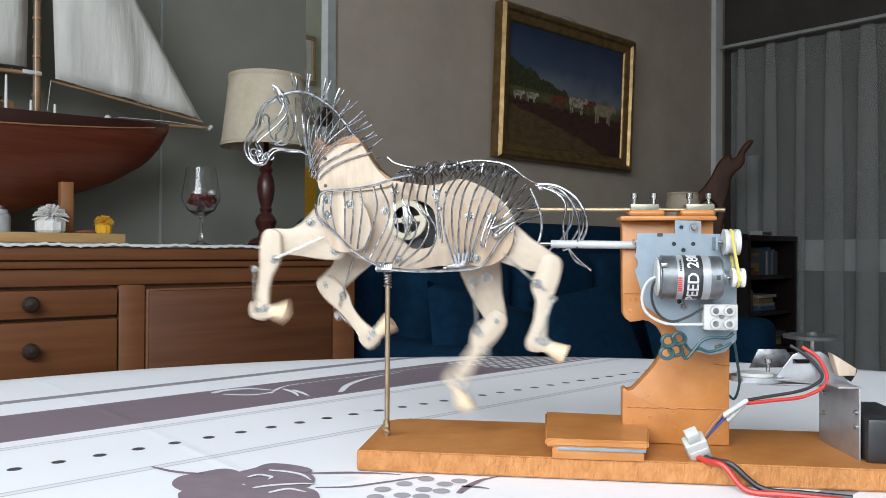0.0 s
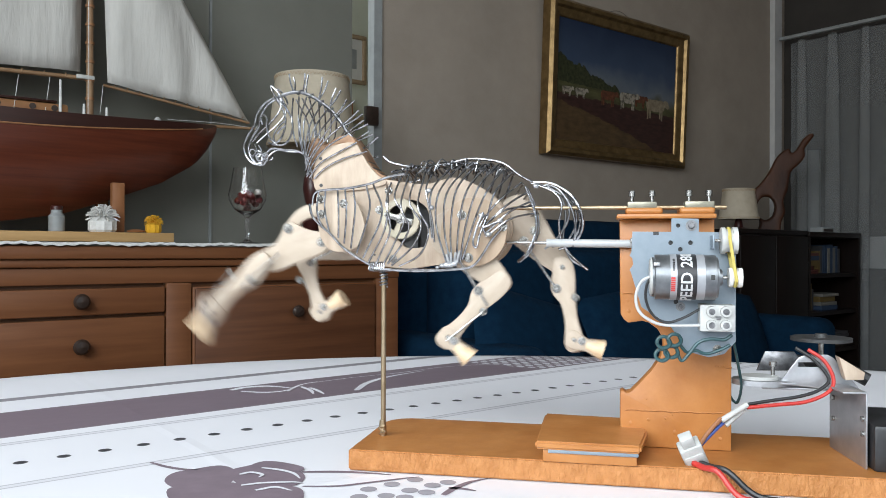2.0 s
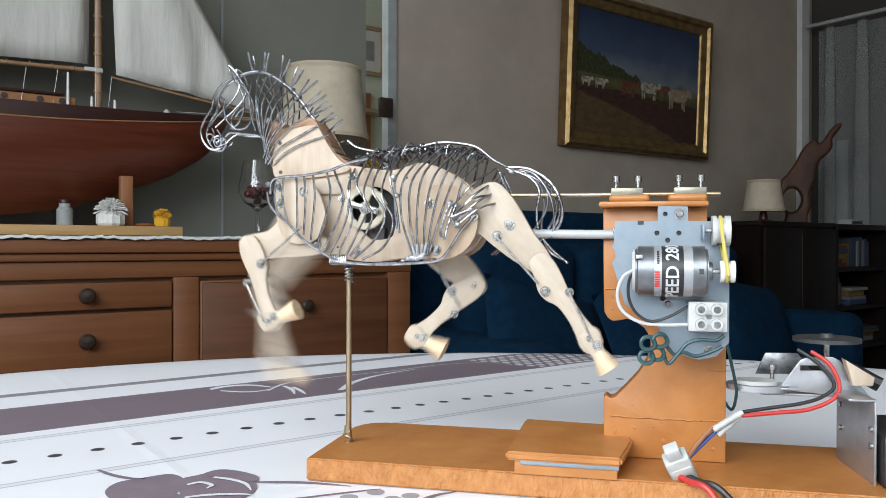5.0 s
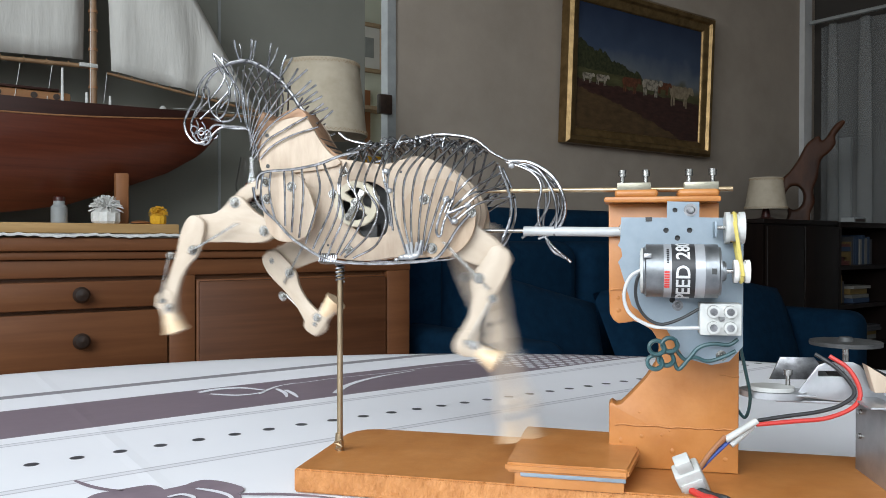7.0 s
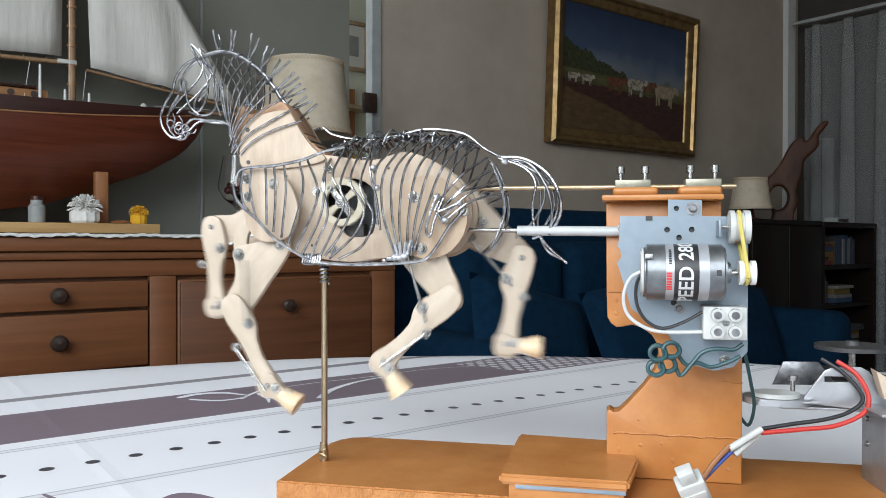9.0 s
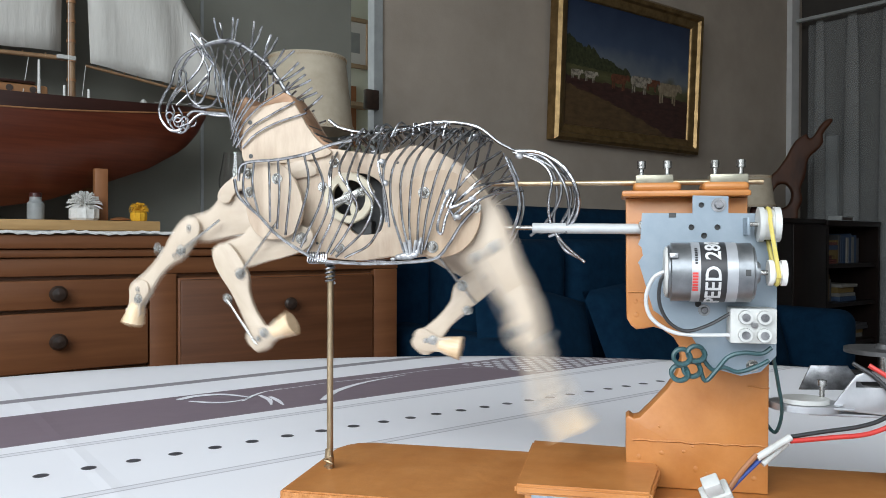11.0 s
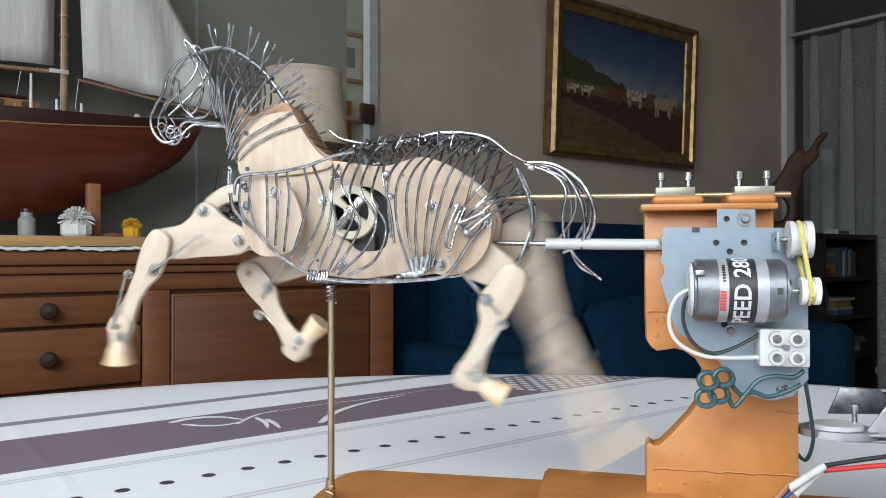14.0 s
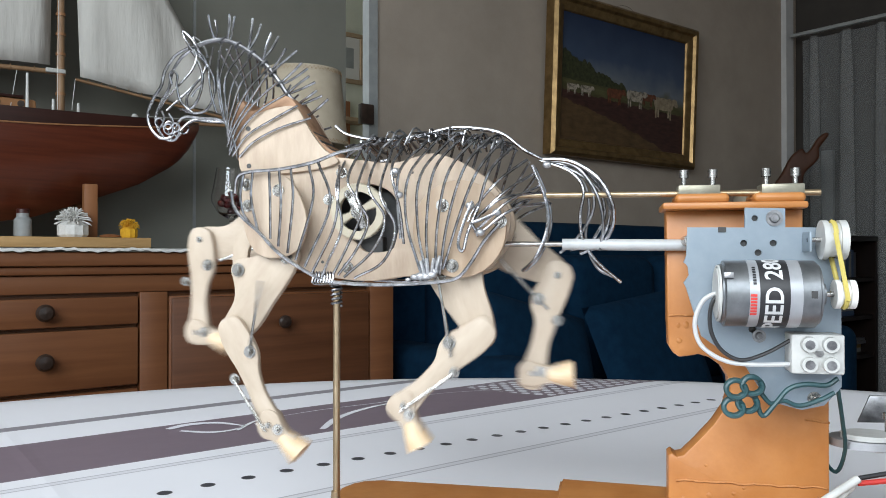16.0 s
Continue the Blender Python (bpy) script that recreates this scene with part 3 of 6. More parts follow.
# ---- the stand of the model ----
def build_stand():
    base = thing("model_stand", pose(0, 0, 0), "orange-painted wooden stand on the tablecloth", "stand")
    # board with a rounded far corner, sawn edges
    bm = bmesh.new()
    outline = [(-10, -38), (300, -38), (300, 53), (6, 53), (-2, 50), (-7, 44), (-10, 36)]
    vs = [bm.verts.new((x * MM, y * MM, 0)) for x, y in outline]
    face = bm.faces.new(vs)
    ext = bmesh.ops.extrude_face_region(bm, geom=[face])
    bmesh.ops.translate(bm, verts=[g for g in ext["geom"] if isinstance(g, bmesh.types.BMVert)], vec=(0, 0, 0.0118))
    bmesh.ops.recalc_face_normals(bm, faces=bm.faces[:])
    bmesh.ops.bevel(bm, geom=bm.edges[:], offset=0.0008, segments=2, affect="EDGES")
    board = part("base_board", bm, orange, base, "orange-painted board with a rough sawn edge")
    board.data.materials.append(orange_edge)
    for p in board.data.polygons:
        if abs(p.normal.z) < 0.5:
            p.material_index = 1
    # the upright: a board with a curved cut-out
    prof = [(143, 12), (143, 43.5), (144.5, 44.6), (146.5, 43.2), (149, 43.8), (154, 49), (161, 57), (165.5, 64), (167.5, 71), (167, 76), (164, 81), (159, 84.5), (155, 85.5), (151, 84.6), (147.5, 84.2), (145, 86), (143.2, 89), (142.8, 100), (142.4, 144.6), (195.5, 144.6), (195.5, 112), (205, 110), (205, 12)]
    part("upright", plate(prof, 3, 15, bevel=0.0009, curved=False), orange, base, "orange upright board with a curved cut-out")
    for z, x0, x1, seed in ((33.5, 146, 204, 1), (60.0, 196, 205, 2), (101.5, 143.5, 158, 3)):
        crack_rng = random.Random(seed)
        n = int((x1 - x0) / 3)
        line = [((x0 + (x1 - x0) * k / n) * MM, 0.0027, (z + crack_rng.uniform(-0.35, 0.35)) * MM) for k in range(n + 1)]
        part("paint_ridge", tube(line, 0.00045, 5, 2), orange_edge, base)
    for k in range(26):
        crack_rng = random.Random(40 + k)
        x, z = crack_rng.uniform(145, 203), crack_rng.choice((crack_rng.uniform(14, 42), crack_rng.uniform(90, 140)))
        drop = bmesh.new()
        bmesh.ops.create_icosphere(drop, subdivisions=1, radius=crack_rng.uniform(0.0005, 0.0011), matrix=Matrix.Translation((x * MM, 0.003, z * MM)) @ Matrix.Diagonal((1.3, 0.5, crack_rng.uniform(0.8, 2.2), 1)))
        part("paint_drip", drop, orange, base)
    # shelf with two pads under the clamps
    shelf = bmesh.new()
    add_box(shelf, 0.1405, 0.1955, -0.007, 0.022, 0.1446, 0.1475, 0.0010)
    add_box(shelf, 0.1455, 0.1665, -0.006, 0.016, 0.1470, 0.1512, 0.0020, 3)
    add_box(shelf, 0.1755, 0.1950, -0.006, 0.016, 0.1470, 0.1512, 0.0020, 3)
    part("top_shelf", shelf, orange, base)
    for x0, x1 in ((0.1467, 0.1630), (0.1785, 0.1945)):
        clamp = part("clamp", box(x0, x1, -0.005, 0.006, 0.1507, 0.1545, 0.0004), clamp_metal, base, "small metal clamp on the rod")
        for x in (x0 + 0.0025, x1 - 0.0025):
            bm = cyl((x, 0.0, 0.154), (x, 0.0, 0.1578), 0.0011, n=10)
            add_cyl(bm, (x, 0.0, 0.1578), (x, 0.0, 0.161), 0.0019, n=12)
            part("screw", bm, steel, clamp)
    part("brass_rod", cyl((0.080, 0.0008, 0.1517), (0.2015, 0.0008, 0.1512), 0.0013, n=12), brass, base, "thin brass rod from the upright to the horse")
    bm = cyl((0.060, 0.0, 0.1312), (0.140, 0.0, 0.1305), 0.0011, n=12)
    part("drive_shaft", bm, steel, base)
    part("shaft_sleeve", cyl((0.100, 0.0, 0.1308), (0.150, 0.0, 0.1303), 0.0024, n=14), rod_plastic, base, "white plastic sleeve on the drive shaft")
    post = part("post", cyl((0, 0, 0.0118), (0, 0, 0.1115), 0.0016, n=16), brass, base, "dull brass post that carries the horse")
    bm = cyl((0.0, 0, 0.0118), (0.0, 0, 0.0175), 0.0021, n=12)
    add_cyl(bm, (0.0, -0.0012, 0.0175), (0.0, -0.0012, 0.0215), 0.0023, 0.0019, n=10)
    add_tube(bm, [(-0.002, -0.002, 0.013), (0.002, -0.0026, 0.0145), (-0.002, -0.0024, 0.0165), (0.002, -0.0026, 0.0185)], 0.0007)
    part("collar", bm, brass, post)
    coil = [(0.0022 * math.cos(a * 0.7), 0.0022 * math.sin(a * 0.7), 0.1035 + 0.00022 * a) for a in range(46)]
    part("wire_wrap", tube(coil, 0.0006, 5, 1), dark_wire, post)
    # the flat box on the board
    lid = bmesh.new()
    prof = [(97, -42), (153, -42), (158, -6), (155, 30), (97, 34)]
    vs = [lid.verts.new((x * MM, y * MM, 0.0185)) for x, y in prof]
    ext = bmesh.ops.extrude_face_region(lid, geom=[lid.faces.new(vs)])
    bmesh.ops.translate(lid, verts=[g for g in ext["geom"] if isinstance(g, bmesh.types.BMVert)], vec=(0, 0, 0.0045))
    bmesh.ops.recalc_face_normals(lid, faces=lid.faces[:])
    bmesh.ops.bevel(lid, geom=lid.edges[:], offset=0.0012, segments=3, affect="EDGES")
    tray = part("battery_box", box(0.101, 0.151, -0.0395, 0.002, 0.0114, 0.0186, 0.0006), orange, base, "flat orange box")
    part("lid", lid, orange, tray)
    part("edge_strip", box(0.104, 0.1518, -0.0405, -0.039, 0.0165, 0.0186, 0.0003), sheet, tray, "blue and white strip under the lid")
    return base


stand = build_stand()

# ---- the horse ----
def cycle(c, p):
    """A value of the gait at phase p (turns): a smooth, unovershooting line through the poses of one stride."""
    n = len(c)
    gaps = [(PHASES[(i + 1) % n] - PHASES[i]) % 1.0 for i in range(n)]
    p %= 1.0
    k = max(i for i in range(n) if PHASES[i] <= p)
    slope = [(c[(i + 1) % n] - c[i]) / gaps[i] for i in range(n)]

    def tangent(i):
        a, b = slope[i - 1], slope[i % n]
        return 0.0 if a * b <= 0 else 2 * a * b / (a + b)

    h = gaps[k]
    s = (p - PHASES[k]) / h
    a, b, ta, tb = c[k], c[(k + 1) % n], tangent(k) * h, tangent((k + 1) % n) * h
    return a + s * ta + s * s * (3 * (b - a) - 2 * ta - tb) + s ** 3 * (2 * (a - b) + ta + tb)


def build_horse():
    horse = thing("horse_automaton", pose(0, 0, 0), "mechanical plywood and wire horse galloping on a brass post", "automaton")
    return horse


horse = build_horse()


def build_body():
    window = [(4.7, 145.3), (6.8, 151.9), (13.4, 156.1), (21.6, 156.2), (29.2, 151.4), (31.2, 141.8), (29.9, 132.2), (27.2, 128.3), (17.1, 127.6), (12.5, 131.6), (7.3, 136.5)]
    hull = [(-40.8, 156.6), (-37.2, 164.1), (-22.3, 165.7), (-6.3, 167.7), (4.1, 168.8), (17.0, 167.0), (29.6, 165.9), (44.5, 169.5), (54.3, 167.3), (63.9, 162.3), (72.2, 155.2), (77.6, 147.0), (79.2, 139.5), (77.1, 131.9), (71.0, 122.6), (63.9, 118.6), (54.3, 118.1), (44.5, 116.6), (33.4, 117.1), (19.6, 115.1), (4.3, 116.0), (-8.8, 118.9), (-22.1, 124.3), (-33.0, 132.6), (-39.1, 143.9)]
    side = part("side_plate", plate(hull, -10, -6.5, [window]), birch, horse, "pale plywood side plate with a window for the gear")
    part("side_plate", plate(hull, 6.5, 10), birch, horse)
    part("spine_block", plate([(-21.4, 164.8), (0.3, 168.0), (26.7, 165.5), (47.1, 167.9), (64.5, 160.1), (71.8, 150.2), (66.9, 138.2), (57.1, 155.4), (42.0, 160.6), (26.7, 159.0), (0.4, 160.4), (-15.9, 157.0)], -6, 6), dark_ply, horse)
    chest = [(-35.8, 159.9), (-30.8, 162.0), (-22.8, 162.0), (-16.1, 159.9), (-10.3, 153.0), (-6.7, 142.9), (-7.2, 134.5), (-11.8, 127.6), (-20.1, 125.0), (-28.0, 126.2), (-33.3, 132.3), (-36.0, 143.3)]
    part("chest_plate", plate(chest, -20, -17.5), birch, horse)
    part("chest_plate", plate(chest, 17.5, 20), birch, horse)
    part("chest_spacer", box(-0.030, -0.022, -0.0175, 0.0175, 0.140, 0.148, 0.001), dark_ply, horse)
    x0, z0 = (59.3, 137.0)
    part("haunch_disc", plate(ring(x0, z0, 19.5, 30, 1.03), -20, -17.5, curved=False), haunch_wood, horse, "round plywood haunch disc")
    part("haunch_disc", plate(ring(x0, z0, 19.5, 30, 1.03), 17.5, 20, curved=False), haunch_wood, horse)
    part("haunch_spacer", box(0.066, 0.076, -0.0175, 0.0175, 0.139, 0.147, 0.001), dark_ply, horse)
    # neck
    neck = [(-40.8, 163.9), (-41.7, 172.8), (-39.6, 183.0), (-33.4, 188.6), (-24.1, 191.2), (-15.6, 191.4), (-11.8, 187.2), (-7.6, 179.8), (-1.6, 172.2), (4.9, 166.6), (-5.5, 163.5), (-21.3, 161.9), (-34.8, 161.3)]
    part("neck_plate", plate(neck, -12, -9.8), birch, horse, "pale plywood neck plate")
    part("neck_plate", plate(neck, 9.8, 12), birch, horse)
    part("neck_core", plate([(-46.1, 174.4), (-46.7, 183.3), (-44.5, 192.6), (-41.1, 195.6), (-36.5, 190.4), (-27.0, 195.5), (-18.8, 196.1), (-11.9, 187.1), (-5.1, 176.6), (4.3, 168.2), (-10.4, 164.5), (-38.1, 165.3)], -9.5, 9.5), dark_ply, horse, "brown layered plywood core of the neck")
    # dark layered edge of the neck
    edge = smooth_line([(x * MM, 0, z * MM) for x, z in [(-21.5, 195.2), (-16.0, 190.3), (-11.6, 183.5), (-6.4, 176.6), (0.9, 170.3)]], 7)
    for k, p in enumerate(edge[::2]):
        part("edge_notch", cyl((p.x, -0.0088, p.z), (p.x, 0.0088, p.z), 0.0015, n=8), dark_hole if k % 2 else dark_ply, horse)
    # bolts and holes on the near side
    for x, z in [(-19.3, 153.9), (-33.2, 147.6), (-34.0, 156.7)]:
        screw("bolt", x, -20, z, horse, 2.3)
    for x, z in [(-0.1, 150.5), (8.7, 120.9), (23.7, 147.4), (5.8, 162.1)]:
        screw("bolt", x, -10, z, horse, 2.2)
    for x, z in [(52.5, 146.6), (76.3, 139.9), (56.5, 121.9)]:
        screw("bolt", x, -20, z, horse, 2.4)
    # holes are not drilled: flat dark discs carry their shade
    for x, z in [(37.2, 161.5), (-2.9, 123.3), (29.7, 159.8), (-16.8, 158.5)]:
        part("pin_hole", cyl((x * MM, -0.0103, z * MM), (x * MM, -0.0095, z * MM), 0.0007, n=8), dark_hole, horse)
    for x, z in [(-36.6, 165.7), (-37.0, 182.2), (-35.4, 141.2)]:
        part("pin_hole", cyl((x * MM, -0.0123, z * MM), (x * MM, -0.0115, z * MM), 0.0011, n=10), dark_hole, horse)
    # added black sheet and block: they darken what shows through the gear window
    part("window_dark_sheet", plate([(-10.4, 164.5), (11.0, 164.0), (31.8, 160.9), (33.1, 138.6), (31.9, 121.3), (11.1, 120.0), (-7.6, 123.8), (-10.4, 144.2)], 1, 3), dark_hole, horse)
    part("window_dark_block", box(0.000, 0.023, -0.0052, 0.006, 0.1185, 0.1345, 0.001), dark_hole, horse, "added black block that darkens the gear window")


GEAR = (13.8, 145.0)


def build_gear():
    bm = bmesh.new()
    gx, gz = 0, 0
    holes = []
    for k in range(4):
        a0, a1 = k * math.pi / 2 + 0.22, (k + 1) * math.pi / 2 - 0.22
        holes.append([(8.6 * math.cos(a0 + (a1 - a0) * s), 8.6 * math.sin(a0 + (a1 - a0) * s)) for s in (0, 0.33, 0.66, 1)] + [(3.6 * math.cos(a1 - 0.1), 3.6 * math.sin(a1 - 0.1)), (3.6 * math.cos(a0 + 0.1), 3.6 * math.sin(a0 + 0.1))])
    teeth = []
    for k in range(36):
        a = k * math.tau / 36
        for d, r in ((-0.05, 11.6), (-0.02, 12.3), (0.02, 12.3), (0.05, 11.6)):
            teeth.append((r * math.cos(a + d), r * math.sin(a + d)))
    add_plate(bm, teeth, -1.2, 1.2, holes, bevel=0, curved=False)
    gear = part("gear", bm, cream_gear, horse, "cream spoked gear wheel")
    screw("hub_screw", 0, -1.2, 0, gear, 2.6)
    part("crank_arm", box(-0.0016, 0.0016, -0.0026, -0.0014, -0.008, 0.0095, 0.0003), steel, gear)
    screw("crank_pin", 0, -2.4, 8.2, gear, 1.6)
    return gear


def wire(name, pts, r=0.62, bulge=0.0, mid=0.0, material=None, mirror=True, foot=None, label=""):
    """A bent wire through (x, z) in mm; it leaves the middle plane by mid at its ends and by bulge at its middle. foot: how far out its lower end lies; mirror: also on the far side."""
    n = len(pts) - 1
    for side in ((-1, 1) if mirror else (-1,)):
        line = []
        for k, (x, z) in enumerate(pts):
            away = math.sin(math.pi * k / n) ** 0.7 if 0 < k < n else 0.0
            if foot is not None:
                away = min(1.0, 4.0 * k / n)
            y = mid + (bulge - mid) * away
            if foot is not None and k == n:
                y = foot
            line.append((x * MM, side * y * MM, z * MM))
        part(name, tube(line, r * MM, 7, 6), material or wire_metal, horse, label)


def build_wires():
    # head
    wire("head_wire", [(-71.6, 222.9), (-78.3, 219.0), (-83.1, 212.1), (-84.8, 205.2), (-89.0, 198.9), (-91.6, 192.3), (-90.4, 186.1), (-85.9, 181.1), (-81.1, 180.9), (-78.1, 184.5)], 0.75, 3.5, 1.5)
    wire("head_wire", [(-78.1, 184.5), (-75.2, 188.4), (-71.4, 190.1), (-63.4, 189.0), (-55.9, 188.4), (-51.3, 186.1)], 0.7, 4.5, 2)
    wire("cheek_wire", [(-71.6, 222.9), (-65.9, 215.9), (-62.7, 208.3), (-63.5, 200.4), (-67.0, 194.7), (-71.7, 193.3), (-75.8, 194.0)], 0.65, 6, 2)
    wire("eye_wire", [(-68.0, 191.7), (-73.3, 196.9), (-75.1, 203.6), (-74.8, 208.6), (-76.9, 211.0), (-79.2, 209.6), (-78.3, 205.1)], 0.6, 6.5, 5, mirror=False)
    wire("eye_wire", [(-69.8, 192.3), (-70.4, 197.9), (-67.0, 203.2), (-63.2, 206.4), (-62.6, 204.2), (-65.8, 201.8), (-68.4, 199.3)], 0.6, 6.5, 5, mirror=False)
    wire("nose_wire", [(-85.8, 194.7), (-81.7, 199.0), (-74.0, 205.5), (-68.2, 211.6), (-66.2, 217.2), (-68.3, 221.1)], 0.55, 5, 3)
    wire("lip_wire", [(-84.7, 193.4), (-82.9, 189.3), (-85.3, 184.8), (-83.5, 181.0)], 0.5, 4, 3)
    for x, z, r in ((-85.3, 187.9, 2.0), (-80.6, 184.8, 2.3), (-76.8, 185.5, 1.8)):
        for side in (-1, 1):
            part("nostril_ring", tube([((x + r * math.cos(a)) * MM, side * (4.0 + 0.6 * math.sin(a)) * MM, (z + r * math.sin(a)) * MM) for a in [k * math.tau / 10 for k in range(11)]], 0.0005, 6, 3), wire_metal, horse)
    wire("ear_wire", [(-67.7, 219.4), (-71.2, 224.7), (-73.0, 229.3), (-69.8, 227.2), (-66.5, 222.8), (-64.8, 219.0)], 0.65, 5, 3)
    # crest and prongs of the mane
    crest = [(-70.7, 222.8), (-63.7, 225.3), (-55.5, 225.8), (-48.0, 223.2), (-41.2, 218.9), (-34.9, 214.0), (-30.7, 209.1), (-27.1, 204.5), (-23.7, 199.4), (-18.7, 194.0), (-14.3, 188.7), (-11.6, 183.0), (-7.2, 177.7)]
    part("crest_wire", tube([(x * MM, 0, z * MM) for x, z in crest], 0.0011, 8, 5), dark_wire, horse)
    for k, (x, z) in enumerate(crest[2:11]):
        part("crest_tie", tube([((x + 1.5 * math.cos(a)) * MM, 1.6 * math.sin(a) * MM, (z + 1.2 * math.cos(a * 1.0)) * MM) for a in [j * 0.9 for j in range(8)]], 0.0005, 5, 3), dark_wire, horse)
    prongs = ([(-59.6, 226.1), (-62.0, 237.4)], [(-58.9, 226.9), (-60.7, 236.1)], [(-53.2, 225.7), (-51.5, 237.2)], [(-51.4, 225.6), (-50.9, 237.3)], [(-42.9, 220.8), (-39.8, 234.5)], [(-42.7, 220.6), (-37.6, 232.9)], [(-35.5, 215.1), (-30.8, 227.3)], [(-36.1, 215.4), (-29.1, 226.8)], [(-31.6, 210.2), (-23.8, 219.9)], [(-31.3, 209.9), (-20.1, 219.9)], [(-27.1, 204.3), (-16.1, 212.9)], [(-27.1, 203.4), (-14.9, 211.3)], [(-23.7, 199.4), (-12.5, 206.8)], [(-24.3, 199.1), (-11.3, 204.9)], [(-18.7, 194.6), (-8.9, 200.2)], [(-18.9, 193.6), (-8.0, 198.5)], [(-13.8, 188.9), (-3.5, 196.1)])
    for k, (a, b) in enumerate(prongs):
        y = -1.6 if k % 2 == 0 else 2.6
        mx, mz = (a[0] + b[0]) / 2 + (0.5 if k % 3 else -0.4), (a[1] + b[1]) / 2
        part("mane_prong", tube([(a[0] * MM, 0, a[1] * MM), (mx * MM, y * 0.7 * MM, mz * MM), (b[0] * MM, y * MM, b[1] * MM)], 0.00058, 6, 4), wire_metal, horse)
    # ribs of the neck
    for k, pts in enumerate(([(-59.0, 221.7), (-55.2, 208.6), (-54.3, 198.2), (-52.0, 189.9)], [(-55.0, 222.5), (-51.0, 208.8), (-50.4, 195.4), (-48.4, 186.1)], [(-50.0, 222.1), (-49.9, 205.7), (-48.7, 191.3), (-47.0, 182.5)], [(-43.8, 219.7), (-47.1, 205.5), (-47.0, 190.7), (-46.1, 180.9)], [(-39.9, 217.4), (-43.4, 202.8), (-46.4, 189.1), (-46.7, 178.9)], [(-35.7, 214.1), (-39.8, 202.1), (-45.0, 188.0), (-46.9, 179.9)], [(-31.6, 211.3), (-37.0, 198.4), (-43.6, 186.4), (-46.4, 177.3)], [(-27.2, 206.5), (-35.4, 194.7), (-43.1, 183.3), (-46.9, 174.3)], [(-23.4, 201.7), (-33.7, 193.1), (-41.9, 182.8), (-45.8, 172.2)], [(-19.2, 196.5), (-30.5, 190.3), (-39.5, 181.9), (-45.8, 170.7)], [(-13.5, 191.4), (-26.3, 185.0), (-37.1, 178.9), (-44.2, 170.1)], [(-7.3, 185.8), (-22.6, 181.5), (-33.9, 176.0), (-40.9, 169.7)])):
        wire("neck_rib", pts, 0.52, 13.4 if k < 7 else 13.2, 2.5 if k < 7 else 12.8, foot=12.6)
    for pts in ([(-49.2, 188.0), (-45.3, 181.2), (-42.5, 173.6), (-43.6, 169.6)], [(-49.2, 186.5), (-44.7, 183.2), (-46.1, 178.7), (-44.7, 172.5)]):
        wire("throat_wire", pts, 0.55, 13, 9)
    # rails of the trunk
    wire("spine_wire", [(-0.5, 184.0), (6.2, 179.7), (21.5, 176.9), (36.9, 178.1), (52.1, 181.2), (64.5, 180.7), (74.7, 178.1), (83.9, 171.1), (91.5, 167.0)], 0.72, 2.0, 0.6)
    wire("belly_wire", [(-40.3, 153.8), (-37.6, 145.4), (-26.9, 136.0), (-17.6, 126.9), (-2.9, 118.0), (7.3, 115.0), (27.2, 114.1), (48.9, 115.2), (58.8, 116.9), (64.4, 122.8), (70.0, 131.7), (76.0, 138.7)], 0.8, 23, 22)
    wire("shoulder_wire", [(-38.7, 153.0), (-36.9, 159.8), (-31.3, 161.9), (-17.2, 162.7), (-2.8, 165.2), (8.3, 169.1), (18.3, 171.1)], 0.8, 23, 21)
    # ribs of the trunk
    for pts in ([(-34.2, 160.6), (-34.7, 151.7), (-33.4, 144.4), (-31.5, 140.2)], [(-30.0, 161.4), (-29.7, 150.3), (-27.5, 136.7)], [(-22.4, 161.4), (-21.1, 150.1), (-21.8, 133.3)], [(-17.8, 162.0), (-16.2, 147.6), (-18.2, 130.0)], [(-12.6, 162.6), (-10.8, 149.9), (-14.0, 127.1)], [(-4.5, 164.3), (-1.9, 149.7), (-10.4, 124.2)], [(-0.4, 165.3), (5.6, 147.2), (-6.4, 121.4)]):
        wire("rib", pts, 0.62, 24.5, 22.5)
    for pts in ([(2.8, 168.6), (9.0, 154.9), (7.0, 138.1), (-3.2, 118.5)], [(6.9, 171.3), (8.0, 154.9), (10.5, 138.1), (4.5, 123.8), (1.4, 117.0)], [(13.0, 173.5), (13.0, 157.2), (19.1, 145.2), (13.3, 130.9), (6.5, 118.5)], [(17.0, 172.9), (16.8, 152.3), (21.8, 140.4), (16.8, 128.5), (8.6, 118.0)], [(22.0, 173.2), (22.0, 154.6), (29.0, 141.7), (24.1, 128.5), (11.1, 117.1)], [(27.0, 173.5), (27.0, 152.1), (33.4, 137.9), (28.5, 123.8), (15.6, 116.6)], [(31.9, 173.3), (31.9, 161.5), (35.4, 144.9), (36.8, 130.8)], [(41.7, 174.6), (35.6, 161.4), (34.4, 147.3), (35.4, 133.1)], [(46.5, 175.6), (39.3, 158.9), (38.1, 140.2), (44.1, 118.6)], [(53.2, 176.7), (44.1, 158.8), (42.9, 137.8), (46.5, 118.2)], [(58.4, 177.5), (49.9, 161.0), (46.5, 137.7), (47.5, 117.2)], [(65.0, 177.2), (56.1, 160.8), (51.3, 140.0), (49.9, 117.7)], [(70.2, 176.5), (62.7, 162.5), (55.6, 141.3), (51.8, 118.6)], [(74.8, 175.0), (67.8, 160.5), (60.8, 144.0), (53.2, 120.5)], [(79.9, 172.5), (72.5, 159.9), (67.8, 145.3), (64.1, 137.5)]):
        wire("rib", pts, 0.62, 23.6, 4.0, foot=22.6)
